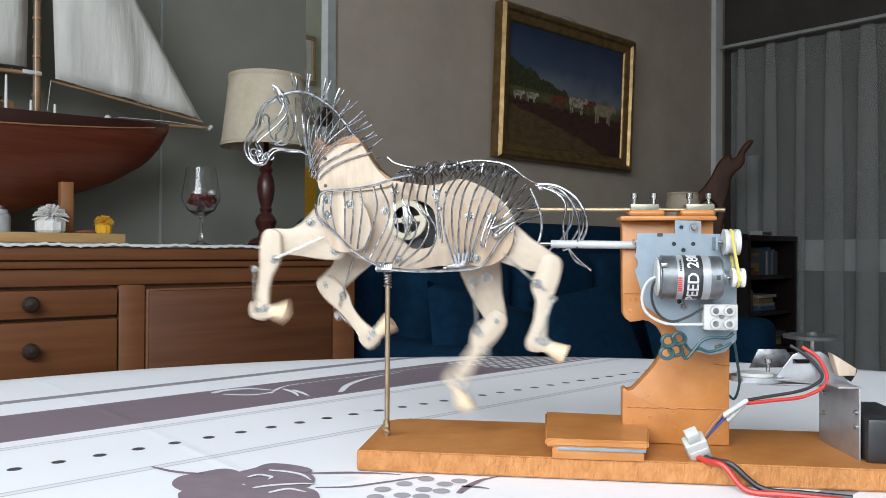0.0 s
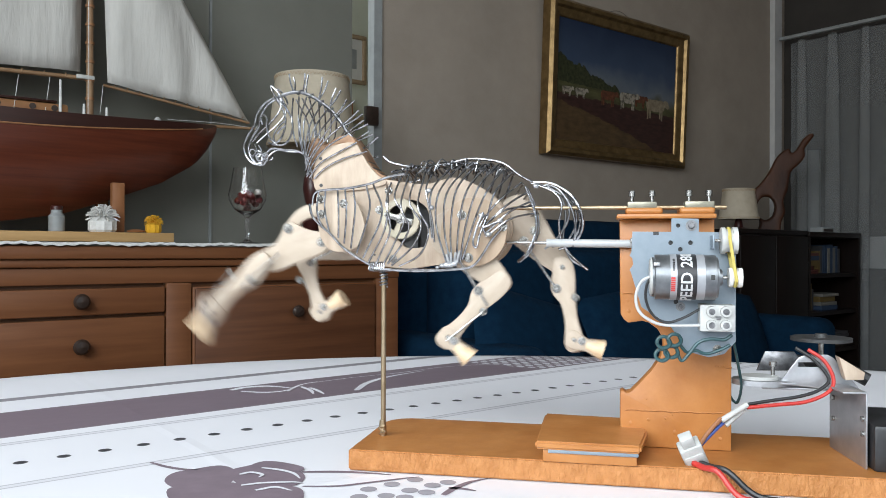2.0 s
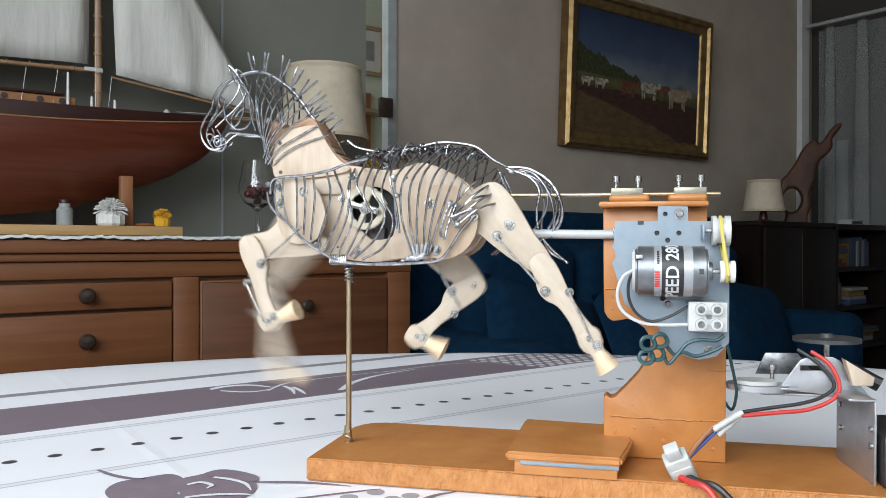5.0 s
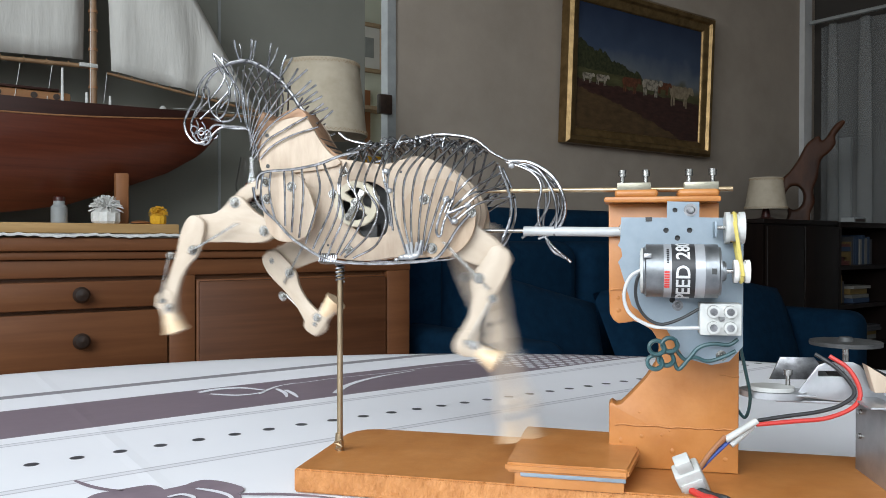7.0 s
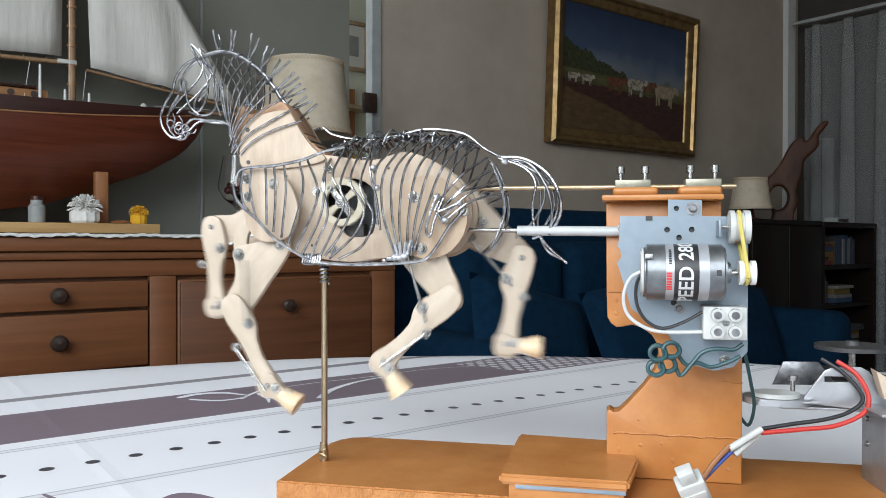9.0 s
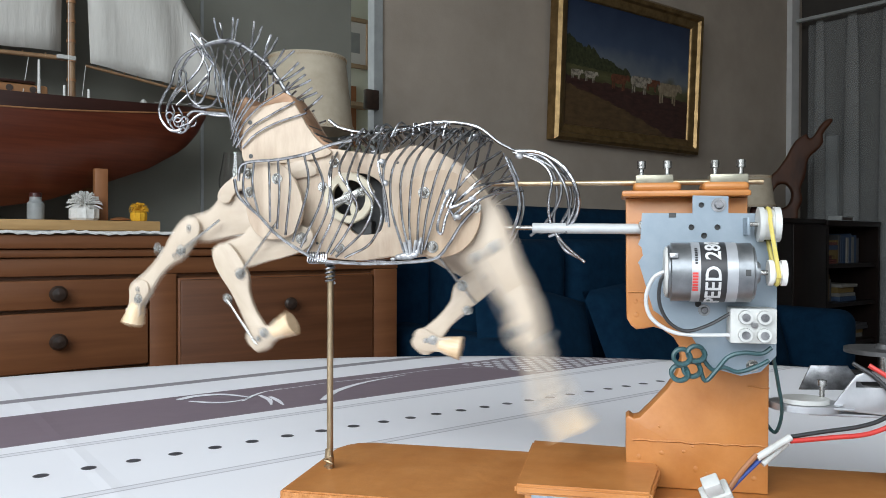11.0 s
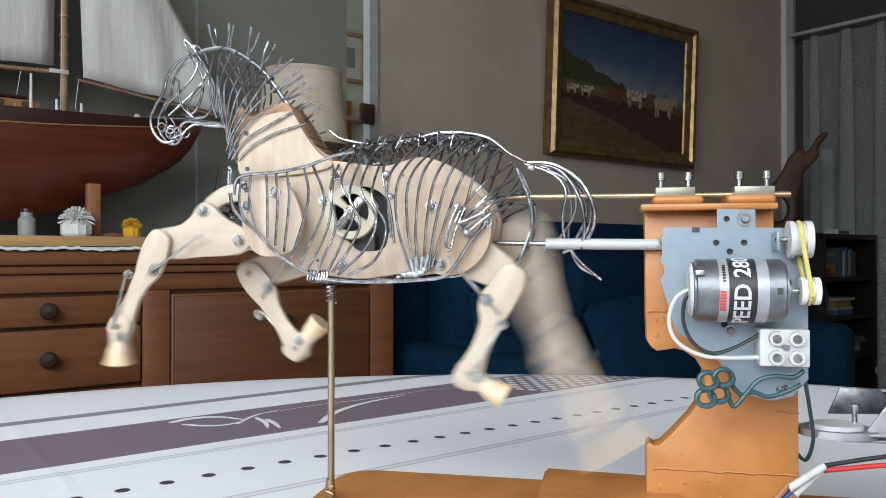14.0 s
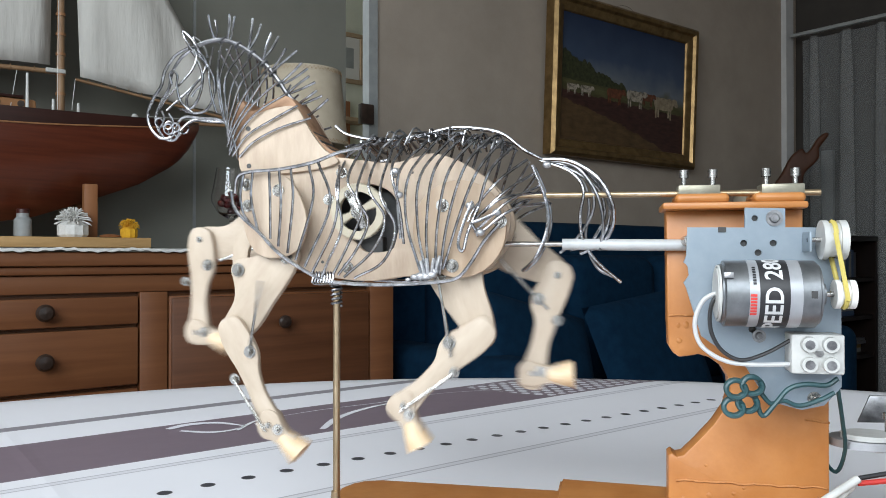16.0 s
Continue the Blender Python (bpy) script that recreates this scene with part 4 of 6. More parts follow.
    for pts in ([(85.5, 166.3), (76.2, 156.3), (66.7, 145.8), (63.4, 139.7)], [(88.7, 160.6), (78.5, 151.6), (65.3, 139.7)], [(91.5, 155.5), (79.4, 147.4), (66.2, 135.5)], [(94.7, 148.5), (80.8, 144.1), (67.2, 134.0)], [(91.5, 152.5), (78.0, 149.3), (69.1, 142.9)]):
        wire("croup_wire", pts, 0.62, 22.5, 5, foot=22.8)
    for pts in ([(65.6, 147.9), (62.4, 140.3), (59.9, 130.9), (61.9, 128.0), (63.8, 135.4), (67.9, 145.6)], [(66.9, 136.2), (65.6, 139.0), (68.8, 140.3), (75.5, 143.3)]):
        wire("loop_wire", pts, 0.7, 25, 24, mirror=False)
    # tangle along the back
    rng = random.Random(7)
    for k in range(64):
        s = (k % 32) / 31
        x, z = 7.8 + s * 66, 173.6 + 6.0 * math.sin(s * 2.6) - 4.0 * s
        line = [((x + rng.uniform(-2, 2)) * MM, rng.uniform(-9, -3) * MM, (z + rng.uniform(-4, 2)) * MM), ((x + rng.uniform(1, 5)) * MM, rng.uniform(-6, 6) * MM, (z + rng.uniform(0, 4.5)) * MM), ((x + rng.uniform(3, 9)) * MM, rng.uniform(3, 9) * MM, (z + rng.uniform(-5, 1)) * MM)]
        part("back_tie", tube(line, rng.uniform(0.0004, 0.0006), 6, 4), dark_wire if k % 2 else wire_metal, horse)
    # wire bindings
    coil = bmesh.new()
    for j in range(8):
        x = -2.6 + 1.25 * j
        add_tube(coil, [(x * MM, -0.0215, 0.1192), ((x + 0.4) * MM, -0.0228, 0.1168), (x * MM, -0.0215, 0.1143), (x * MM, 0.0, 0.1136), (x * MM, 0.0215, 0.1143)], 0.00055, 5, 3)
    part("binding", coil, wire_metal, horse, "wire binding over the post")
    lump = bmesh.new()
    for x, z, r in ((41.5, 117.2, 1.5), (44.0, 117.6, 2.0), (46.2, 117.4, 1.8), (48.4, 118.2, 1.7), (50.0, 119.8, 1.3), (38.6, 116.2, 1.0)):
        bmesh.ops.create_icosphere(lump, subdivisions=2, radius=r * MM, matrix=Matrix.Translation((x * MM, -0.0225, z * MM)) @ Matrix.Diagonal((1.4, 0.8, 0.9, 1)))
    for x0, z0, x1, z1 in ((46, 117, 44, 124), (47, 117, 46.5, 125), (48.5, 118, 49.5, 125), (50, 119, 52, 126)):
        add_cyl(lump, (x0 * MM, -0.0225, z0 * MM), (x1 * MM, -0.0232, z1 * MM), 0.0010, 0.0007, 8)
    part("solder_lump", lump, solder, horse, "lump of solder where the ribs meet")
    for x, z in [(64.5, 146.2), (68.6, 135.4), (75.4, 143.4), (33.5, 160.6), (35.0, 150.9), (93.7, 164.3)]:
        bm = bmesh.new()
        bmesh.ops.create_icosphere(bm, subdivisions=2, radius=0.0013, matrix=Matrix.Translation((x * MM, -0.0235 if x < 85 else -0.002, z * MM)) @ Matrix.Diagonal((1.5, 1, 1.2, 1)))
        part("solder_blob", bm, solder, horse)
    # tail
    for k, pts in enumerate(([(91.0, 167.0), (103.2, 165.7), (114.3, 158.8), (120.1, 148.9), (121.0, 139.5), (116.4, 131.2), (107.3, 127.0)], [(91.0, 166.8), (105.1, 163.7), (113.8, 152.7), (116.9, 140.0), (115.5, 128.4)], [(90.5, 166.5), (103.2, 161.4), (108.7, 153.8), (107.3, 142.5), (108.7, 132.2), (114.6, 123.3), (124.1, 114.9)], [(100.4, 163.9), (111.0, 157.0), (112.8, 145.2), (105.9, 133.1), (98.9, 127.1)], [(96.9, 165.4), (109.7, 161.3), (118.8, 149.3), (118.3, 137.7), (112.3, 130.8), (103.1, 128.5)], [(93.4, 166.0), (107.4, 159.0), (111.0, 147.1), (109.6, 133.1), (114.1, 121.4), (120.9, 117.2)], [(105.0, 161.4), (114.7, 154.1), (117.4, 142.8), (111.9, 131.2)])):
        line = [(x * MM, (-3 + 1.1 * k) * math.sin(j * 0.6) * MM, z * MM) for j, (x, z) in enumerate(pts)]
        part("tail_wire", tube(line, 0.0007 if k else 0.0009, 7, 6), wire_metal if k % 2 == 0 else dark_wire, horse)
    wire("hip_wire", [(87.9, 163.9), (93.4, 149.8), (94.3, 137.7), (89.6, 125.6), (83.6, 119.5)], 0.8, 8, 5)


build_body()
gear = build_gear()
build_wires()

FORE = [(-6, 0), (-4.5, 4.5), (1, 6.6), (10, 8.0), (16, 12.5), (20, 17.5), (25, 17.5), (33, 10.5), (43, 5), (46, 0), (42, -5), (33, -6.8), (20, -7.2), (8, -8), (1, -6.6), (-4.5, -4.5)]
CANNON = [(-4.2, 4.6), (0, 6.4), (7, 7.6), (14, 7.6), (21, 4.8), (30, 3.8), (38, 4.8), (46, 6), (50, 3), (49.5, -4), (45, -6), (38, -4.6), (30, -3.7), (18, -4.2), (9, -5.8), (2, -6.2), (-4.2, -4.6), (-6, -0)]
THIGH = [(-6.5, 0), (-4.6, 4.6), (3, 7.2), (12, 10.5), (21, 13), (30, 15), (42, 16.5), (51, 12), (54, 2), (50, -8), (39, -10), (27, -8.8), (16, -7.0), (5, -6.8), (-4.6, -4.6)]
SHANK = [(-4.6, 4.8), (1, 6.6), (9, 6.2), (20, 4.4), (31, 3.9), (39, 4.8), (47, 6), (51, 3), (51, -4), (46, -6.2), (40, -5), (32, -3.9), (22, -4.6), (16, -8), (10, -8.8), (3, -6.6), (-4.6, -4.8), (-6.5, -0)]
ARCH = [(-4, -1), (-2.5, 3.5), (3, 8.5), (11, 12.0), (22, 11.5), (34, 6), (34, -4), (22, 3.0), (12, 4.0), (6, 1.5), (3.2, -3), (-1, -4)]


def build_leg(side, rear):
    """The keyed pieces of one leg; side -1 is the near one. Each piece has its joint at its own origin, x along the bone."""
    y = 13.6 * side
    up = part("thigh" if rear else "forearm", plate(THIGH if rear else FORE, -2, 2, steps=3), birch_legs, horse, "sanded plywood upper leg")
    low = part("shank" if rear else "cannon", plate(SHANK if rear else CANNON, -1.6, 1.6, steps=3), birch_legs, horse, "sanded plywood lower leg")
    foot = part("pastern", plate([(-6, 1), (-5, 5), (-1, 6.5), (3, 5), (8, 3.6), (13, 4.2), (13, -4.2), (8, -3.4), (2, -4.6), (-4, -4)], -3.0, 3.0, steps=3), birch_legs, horse)
    hoof = part("hoof", cyl((0.007, 0, 0), (0.0178, 0, 0), 0.0036, 0.0060, 18), hoof_wood, foot, "tan wooden hoof")
    screw("joint_screw", 0, -2.0 if side < 0 else -3.6, 0, up, 2.8)
    screw("joint_screw", 27.5 if rear else 22, -2.0, 0 if rear else 14.3, up, 2.6)
    screw("joint_screw", 27 if rear else 40, -2.0, 9 if rear else 0, up, 2.5)
    screw("joint_screw", 12, -1.6, -5.6 if rear else 4.6, low, 2.4)
    screw("joint_screw", 44, -1.6, 0, low, 2.4)
    screw("rod_pin", 19 if rear else 20, -1.6, 4.6 if rear else -6.6, low, 2.0)
    screw("rod_pin", 4, -3.0, 1.8, foot, 2.1)
    rod = part("pull_rod", cyl((0, 0, 0), (0.027, 0, 0), 0.0006, n=8), steel, low)
    rod.matrix_basis = pose(0.0195, -0.0034 if side < 0 else 0.0034, 0.0046 if rear else -0.0066, 0, 8 if rear else -10, 0)
    pieces = dict(up=up, low=low, foot=foot)
    # rod from the body to the lower leg
    pieces["rod"] = part("drive_rod", cyl((0, 0, 0), (0.033, 0, 0), 0.00065, n=8), steel, horse)
    if not rear:
        pieces["arch"] = part("shoulder_arm", plate(ARCH, -1.6, 1.6, steps=3), birch_legs, horse, "curved plywood shoulder arm")
    return pieces


LEGS = {(side, rear): build_leg(side, rear) for side in (-1, 1) for rear in (False, True)}

# ---- furniture and things on it ----
def build_sideboard():
    sb = thing("sideboard", room_pose(0, 1.30, FLOOR), "reddish-brown wooden sideboard with drawers and doors, dark knobs", "sideboard")
    top = 0.145 - FLOOR
    part("carcass", box(-1.10, 0.875, 0.022, 0.475, 0.06, top - 0.03), side_wood, sb)
    part("top_board", box(-1.12, 0.895, -0.02, 0.48, top - 0.028, top, 0.006), side_wood, sb)
    part("moulding", box(-1.11, 0.885, -0.010, 0.02, top - 0.045, top - 0.0285, 0.005), side_wood, sb)
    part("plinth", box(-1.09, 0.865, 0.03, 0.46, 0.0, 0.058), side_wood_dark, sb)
    dz = -FLOOR
    part("frieze", box(-1.10, 0.875, 0.0, 0.021, 0.064 + dz, top - 0.046, 0.002), side_wood, sb)
    for u0, u1 in ((0.264, 0.319), (0.805, 0.873), (-0.37, -0.325)):
        part("stile", box(u0, u1, 0.0, 0.021, 0.07, 0.0635 + dz, 0.002), side_wood, sb)
    zs = ((0.000, 0.056), (-0.122, -0.007), (-0.260, -0.130), (-0.42, -0.268))
    for z0, z1 in zs:
        dr = part("drawer", box(-0.322, 0.260, -0.003, 0.021, z0 + dz, z1 + dz, 0.003), side_wood, sb)
        for u in (0.088, -0.15):
            bm = lathe([(0.006, 0), (0.006, 0.008), (0.015, 0.014), (0.0165, 0.020), (0.012, 0.026), (0.0, 0.028)], 20)
            bmesh.ops.rotate(bm, verts=bm.verts[:], matrix=Matrix.Rotation(radians(90), 3, "X"))
            part("knob", bm, knob_wood, dr, "dark turned knob", pose(u, -0.003, (z0 + z1) / 2 + dz + 0.002))
    for u0, u1, k in ((0.322, 0.802, 0.569), (-1.09, -0.373, -0.45)):
        door = part("door", box(u0, u1, 0.0, 0.020, 0.075, 0.054 + dz, 0.003), side_wood, sb)
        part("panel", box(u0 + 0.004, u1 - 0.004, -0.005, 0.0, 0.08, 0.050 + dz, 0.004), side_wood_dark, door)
        bm = lathe([(0.006, 0), (0.006, 0.008), (0.014, 0.014), (0.015, 0.020), (0.011, 0.025), (0.0, 0.027)], 20)
        bmesh.ops.rotate(bm, verts=bm.verts[:], matrix=Matrix.Rotation(radians(90), 3, "X"))
        part("knob", bm, knob_wood, door, "dark turned knob", pose(k, -0.005, -0.011 + dz))
    # lace runner whose edge hangs a little over the front
    bm = bmesh.new()
    n = 220
    rows = [[bm.verts.new((-1.0 + 1.75 * k / n, v, z + (0.0016 * math.sin(k * 1.9) + 0.0016 * math.sin(k * 0.37)) * (v < -0.02))) for k in range(n)] for v, z in ((0.33, 0.152), (0.0, 0.1525), (-0.024, 0.1515), (-0.0265, 0.1465))]
    for a, b in zip(rows, rows[1:]):
        for k in range(n - 1):
            bm.faces.new((a[k], a[k + 1], b[k + 1], b[k]))
    ob = new("lace_runner", finish(bm, "lace_runner", lace))
    ob.matrix_basis = room_pose(0, 1.30, 0.0)
    ob.modifiers.new("thick", "SOLIDIFY").thickness = 0.001
    tagged(ob, "white lace runner with a wavy edge on the sideboard", "runner")


def build_sofa():
    sofa = thing("sofa", room_pose(0, 0, FLOOR), "petrol-blue upholstered sofa with a straight back", "sofa")
    dz = -FLOOR
    part("back", box(0.93, 2.52, 1.48, 1.72, 0.10, 0.250 + dz, 0.05, 5), sofa_cloth, sofa)
    part("seat", box(1.00, 2.48, 0.90, 1.50, 0.12, -0.30 + dz, 0.05, 5), sofa_cloth, sofa)
    for u0, u1 in ((0.93, 1.08), (2.38, 2.52)):
        part("armrest", box(u0, u1, 0.92, 1.60, 0.08, -0.10 + dz, 0.05, 5), sofa_cloth, sofa)
    for u0 in (1.09, 1.52, 1.95):
        part("back_cushion", box(u0, u0 + 0.42, 1.30, 1.50, -0.32 + dz, 0.14 + dz, 0.06, 5), sofa_cloth, sofa)
    for u in (1.0, 2.46):
        for v in (1.0, 1.62):
            part("foot", cyl((u, v, 0), (u, v, 0.1), 0.025), book_dark, sofa)
    for u, v, w, tilt in ((1.17, 1.10, 0.42, 14), (1.60, 1.08, 0.42, -6), (2.15, 1.12, 0.40, 8)):
        bm = bmesh.new()
        bmesh.ops.create_grid(bm, x_segments=14, y_segments=14, size=0.5)
        top = bm.verts[:]
        for vert in top:
            e = (1 - (2 * vert.co.x) ** 4) * (1 - (2 * vert.co.y) ** 4)
            pinch = 1 - 0.06 * (2 * vert.co.y) ** 2 * (1 - (2 * vert.co.x) ** 2)
            vert.co.z = 0.13 * max(e, 0) ** 0.55
            vert.co.x *= pinch
        dup = bmesh.ops.duplicate(bm, geom=bm.verts[:] + bm.edges[:] + bm.faces[:])
        for g in dup["geom"]:
            if isinstance(g, bmesh.types.BMVert):
                g.co.z = -g.co.z
        bmesh.ops.remove_doubles(bm, verts=bm.verts[:], dist=0.0001)
        bmesh.ops.scale(bm, verts=bm.verts[:], vec=(w, w * 0.8, w * 0.8))
        ob = new("cushion", finish(bm, "cushion", sofa_cloth))
        ob.matrix_basis = room_pose(u, v, -0.30 + w * 0.38, 0) @ pose(0, 0, 0, 68, tilt, 0)
        tagged(ob, "plump petrol-blue cushion lying on the sofa", "cushion", "cushions on the sofa")


build_sideboard()
build_sofa()

# ---- on the sideboard ----
def interp(x, xs, ys):
    return float(np.interp(x, xs, ys))


def build_boat():
    boat = thing("model_sailboat", room_pose(0, 1.59, 0.155), "varnished mahogany model sailing boat with white sails on a wooden cradle", "model boat")
    zb = -0.155
    stations = [-0.56 + 1.054 * k / 44 for k in range(45)]

    def sheer(u):
        return 0.448 + 0.021 * (u / 0.485) ** 2 + zb

    def keel(u):
        return interp(u, (-0.56, -0.50, -0.35, -0.1, 0.008, 0.124, 0.25, 0.35, 0.437, 0.484, 0.494), (0.43, 0.34, 0.24, 0.195, 0.203, 0.222, 0.268, 0.308, 0.362, 0.42, 0.45)) + zb

    def beam(u):
        s = (u + 0.06) / 0.55
        return 0.098 * max(1 - abs(s) ** 2.4, 0.0) ** 0.75 + 0.003

    def skin(q0, q1, grow, material, name, label=""):
        bm = bmesh.new()
        rings = []
        for u in stations:
            row = []
            for side in (-1, 1):
                qs = [q0 + (q1 - q0) * k / 10 for k in range(11)]
                if side > 0:
                    qs = qs[::-1]
                for q in qs:
                    y = side * (beam(u) * (1 - (1 - q) ** 2.0) ** 0.8 + grow)
                    row.append(bm.verts.new((u, y if q > 0 else 0, keel(u) + (sheer(u) - keel(u)) * q)))
            rings.append(row)
        for a, b in zip(rings, rings[1:]):
            for k in range(len(a) - 1):
                bm.faces.new((a[k], a[k + 1], b[k + 1], b[k]))
        part(name, bm, material, boat, label)

    skin(0.0, 0.86, 0.0, hull_wood, "hull")
    skin(0.86, 1.0, 0.001, hull_dark, "bulwark", "dark bulwark above the hull")
    for side in (-1, 1):
        part("rub_rail", tube([(u, side * (beam(u) * 0.985 + 0.001), keel(u) + (sheer(u) - keel(u)) * 0.86) for u in stations[::3]], 0.0018, 6, 3), deck_wood, boat)
    bm = bmesh.new()
    rows = [[bm.verts.new((u, y * beam(u), sheer(u) - 0.006)) for y in (-0.97, -0.4, 0.4, 0.97)] for u in stations]
    for a, b in zip(rows, rows[1:]):
        for k in range(3):
            bm.faces.new((a[k], a[k + 1], b[k + 1], b[k]))
    part("deck", bm, deck_wood, boat)
    cabin = part("cabin", box(-0.30, 0.125, -0.045, 0.045, 0.440 + zb, 0.476 + zb, 0.006), deck_wood, boat, "low brown deckhouse with portholes")
    for u in (-0.10, -0.02, 0.05, 0.095):
        part("porthole", cyl((u, -0.0475, 0.464 + zb), (u, -0.0445, 0.464 + zb), 0.007, n=14), knob_wood, cabin)
    part("cabin_roof", box(-0.31, 0.10, -0.05, 0.05, 0.476 + zb, 0.482 + zb, 0.002), hull_dark, cabin)
    mast = part("mast", cyl((0.182, 0, 0.445 + zb), (0.180, 0, 1.42 + zb), 0.0085, 0.005), spar_wood, boat)
    for z in [0.50 + 0.045 * k for k in range(18)]:
        part("mast_hoop", cyl((0.1815, 0, z + zb), (0.1815, 0, z + 0.006 + zb), 0.0105, n=12), deck_wood, mast)
    part("boom", cyl((0.172, 0, 0.552 + zb), (-0.44, 0, 0.535 + zb), 0.0055, 0.0045), spar_wood, boat)
    part("boom_fitting", box(0.150, 0.190, -0.012, 0.012, 0.548 + zb, 0.558 + zb, 0.002), white_plastic, boat)
    part("jib_boom", cyl((0.212, 0, 0.541 + zb), (0.586, 0, 0.487 + zb), 0.0035), spar_wood, boat)
    part("bowsprit", cyl((0.42, 0, 0.465 + zb), (0.610, 0, 0.473 + zb), 0.005, 0.0035), spar_wood, boat)
    part("bowsprit_tip", cyl((0.603, 0, 0.468 + zb), (0.613, 0, 0.479 + zb), 0.005, n=10), white_plastic, boat)

    def sail(name, a, b, c, belly, label):
        """A cloth triangle a (tack), b (clew), c (head), filled to one side."""
        bm = bmesh.new()
        n = 18
        a, b, c = Vector(a), Vector(b), Vector(c)
        grid = {}
        for i in range(n + 1):
            for j in range(n + 1 - i):
                s, t = i / n, j / n
                p = a * (1 - s - t) + b * s + c * t
                full = 27 * s * t * (1 - s - t)
                p.y += -belly * full - (0.007 * math.sin(s * 17 + t * 5) + 0.004 * math.sin(s * 31 - t * 3)) * (1 - 0.6 * t) * min(1, s * 6) * min(1, (1 - s - t) * 6)
                grid[i, j] = bm.verts.new(p)
        for i in range(n):
            for j in range(n - i):
                bm.faces.new((grid[i, j], grid[i + 1, j], grid[i, j + 1]))
                if i + j < n - 1:
                    bm.faces.new((grid[i + 1, j], grid[i + 1, j + 1], grid[i, j + 1]))
        ob = part(name, bm, sailcloth, boat, label)
        ob.modifiers.new("thick", "SOLIDIFY").thickness = 0.0012

    sail("jib", (0.222, 0.0, 0.548 + zb), (0.579, 0.0, 0.495 + zb), (0.200, 0.0, 1.13 + zb), 0.022, "white jib with soft folds")
    sail("mainsail", (0.160, 0.0, 0.566 + zb), (-0.43, 0.0, 0.548 + zb), (0.168, 0.0, 1.40 + zb), 0.03, "white mainsail laced to a boom")
    for k in range(12):
        s = (k + 0.5) / 12
        part("lacing", tube([(0.222 + 0.357 * s, -0.004, 0.541 - 0.046 * s + zb), (0.224 + 0.357 * s, 0.0, 0.546 - 0.046 * s + zb), (0.222 + 0.357 * s, 0.004, 0.536 - 0.046 * s + zb)], 0.0012, 5, 3), spar_wood, boat)
        part("lacing", tube([(0.15 - 0.55 * s, -0.007, 0.549 - 0.015 * s + zb), (0.152 - 0.55 * s, 0.0, 0.560 - 0.015 * s + zb), (0.15 - 0.55 * s, 0.007, 0.546 - 0.015 * s + zb)], 0.0012, 5, 3), spar_wood, boat)
    for line in (((0.583, 0, 0.490), (0.390, 0, 0.775), (0.185, 0, 1.10)), ((0.610, 0, 0.474), (0.50, 0, 0.478), (0.36, -0.02, 0.470)), ((0.205, 0.0, 0.47), (0.212, 0, 0.541)), ((0.075, -0.05, 0.455), (0.095, 0, 0.545)), ((0.01, -0.06, 0.45), (0.03, 0, 0.54)), ((0.16, -0.07, 0.455), (0.178, 0, 0.95))):
        part("rigging", tube([(x, y, z + zb) for x, y, z in line], 0.0007, 5, 3), lace, boat)
    for u, h in ((0.105, 0.085), (0.155, 0.035), (0.205, 0.032)):
        bm = cyl((u, -0.055, 0.445 + zb), (u, -0.055, 0.445 + h + zb), 0.0035, 0.0025, 10)
        part("deck_post", bm, lace, boat)
    for u in (0.192, 0.21, 0.19):
        part("deck_cleat", box(u - 0.006, u + 0.006, -0.03, 0.0, 0.446 + zb, 0.462 + zb, 0.002), knob_wood, boat)
    bm = lathe([(0.012, 0), (0.014, 0.006), (0.010, 0.010), (0.006, 0.018), (0.003, 0.021)], 16)
    part("winch", bm, white_plastic, boat, "small white deck winch", pose(0.335, -0.02, 0.452 + zb))
    part("deck_rope", tube([(0.300, -0.03, 0.4565 + zb), (0.33, -0.034, 0.459 + zb), (0.365, -0.02, 0.458 + zb), (0.40, -0.01, 0.452 + zb)], 0.002, 6), lace, boat)
    for u in (0.227, -0.33):
        cradle = part("cradle_post", box(u - 0.014, u + 0.014, -0.075, -0.055, 0.178 + zb, 0.297 + zb, 0.002), stand_wood, boat, "stained wooden cradle post")
        part("cradle_post", box(u - 0.014, u + 0.014, 0.055, 0.075, 0.178 + zb, 0.297 + zb, 0.002), stand_wood, boat)
        part("cradle_bar", box(u - 0.012, u + 0.012, -0.055, 0.055, 0.1775 + zb, 0.200 + zb, 0.002), stand_wood, boat)
    part("stand_board", box(-0.66, 0.338, -0.13, 0.10, 0.155 + zb, 0.1775 + zb, 0.002), plank_wood, boat, "pale pine stand board")


def build_wool_figure(name, u, v, z, r, h, material, label, seed):
    fig = thing(name, room_pose(u, v, z), label, "ornament")
    rng = random.Random(seed)
    body = lathe([(r * 0.80, 0), (r * 0.95, h * 0.08), (r * 0.95, h * 0.38), (r * 0.75, h * 0.46), (r * 0.5, h * 0.52)], 22)
    for vert in body.verts:
        a = math.atan2(vert.co.y, vert.co.x)
        vert.co.xy *= 1 + 0.05 * math.cos(a * 11)
    part("knitted_body", body, material, fig)
    tuft = bmesh.new()
    for k in range(150):
        a, e = rng.uniform(0, math.tau), rng.uniform(-0.25, 1.45)
        d = Vector((math.cos(a) * math.cos(e), math.sin(a) * math.cos(e), math.sin(e) * 0.85))
        c = Vector((0, 0, h * 0.50))
        add_tube(tuft, [c + d * r * 0.2, c + d * r * 0.8 + Vector((0, 0, h * 0.06)), c + d * r * rng.uniform(1.05, 1.25)], r * 0.045, 4, 2)
    part("wool_tuft", tuft, material, fig)


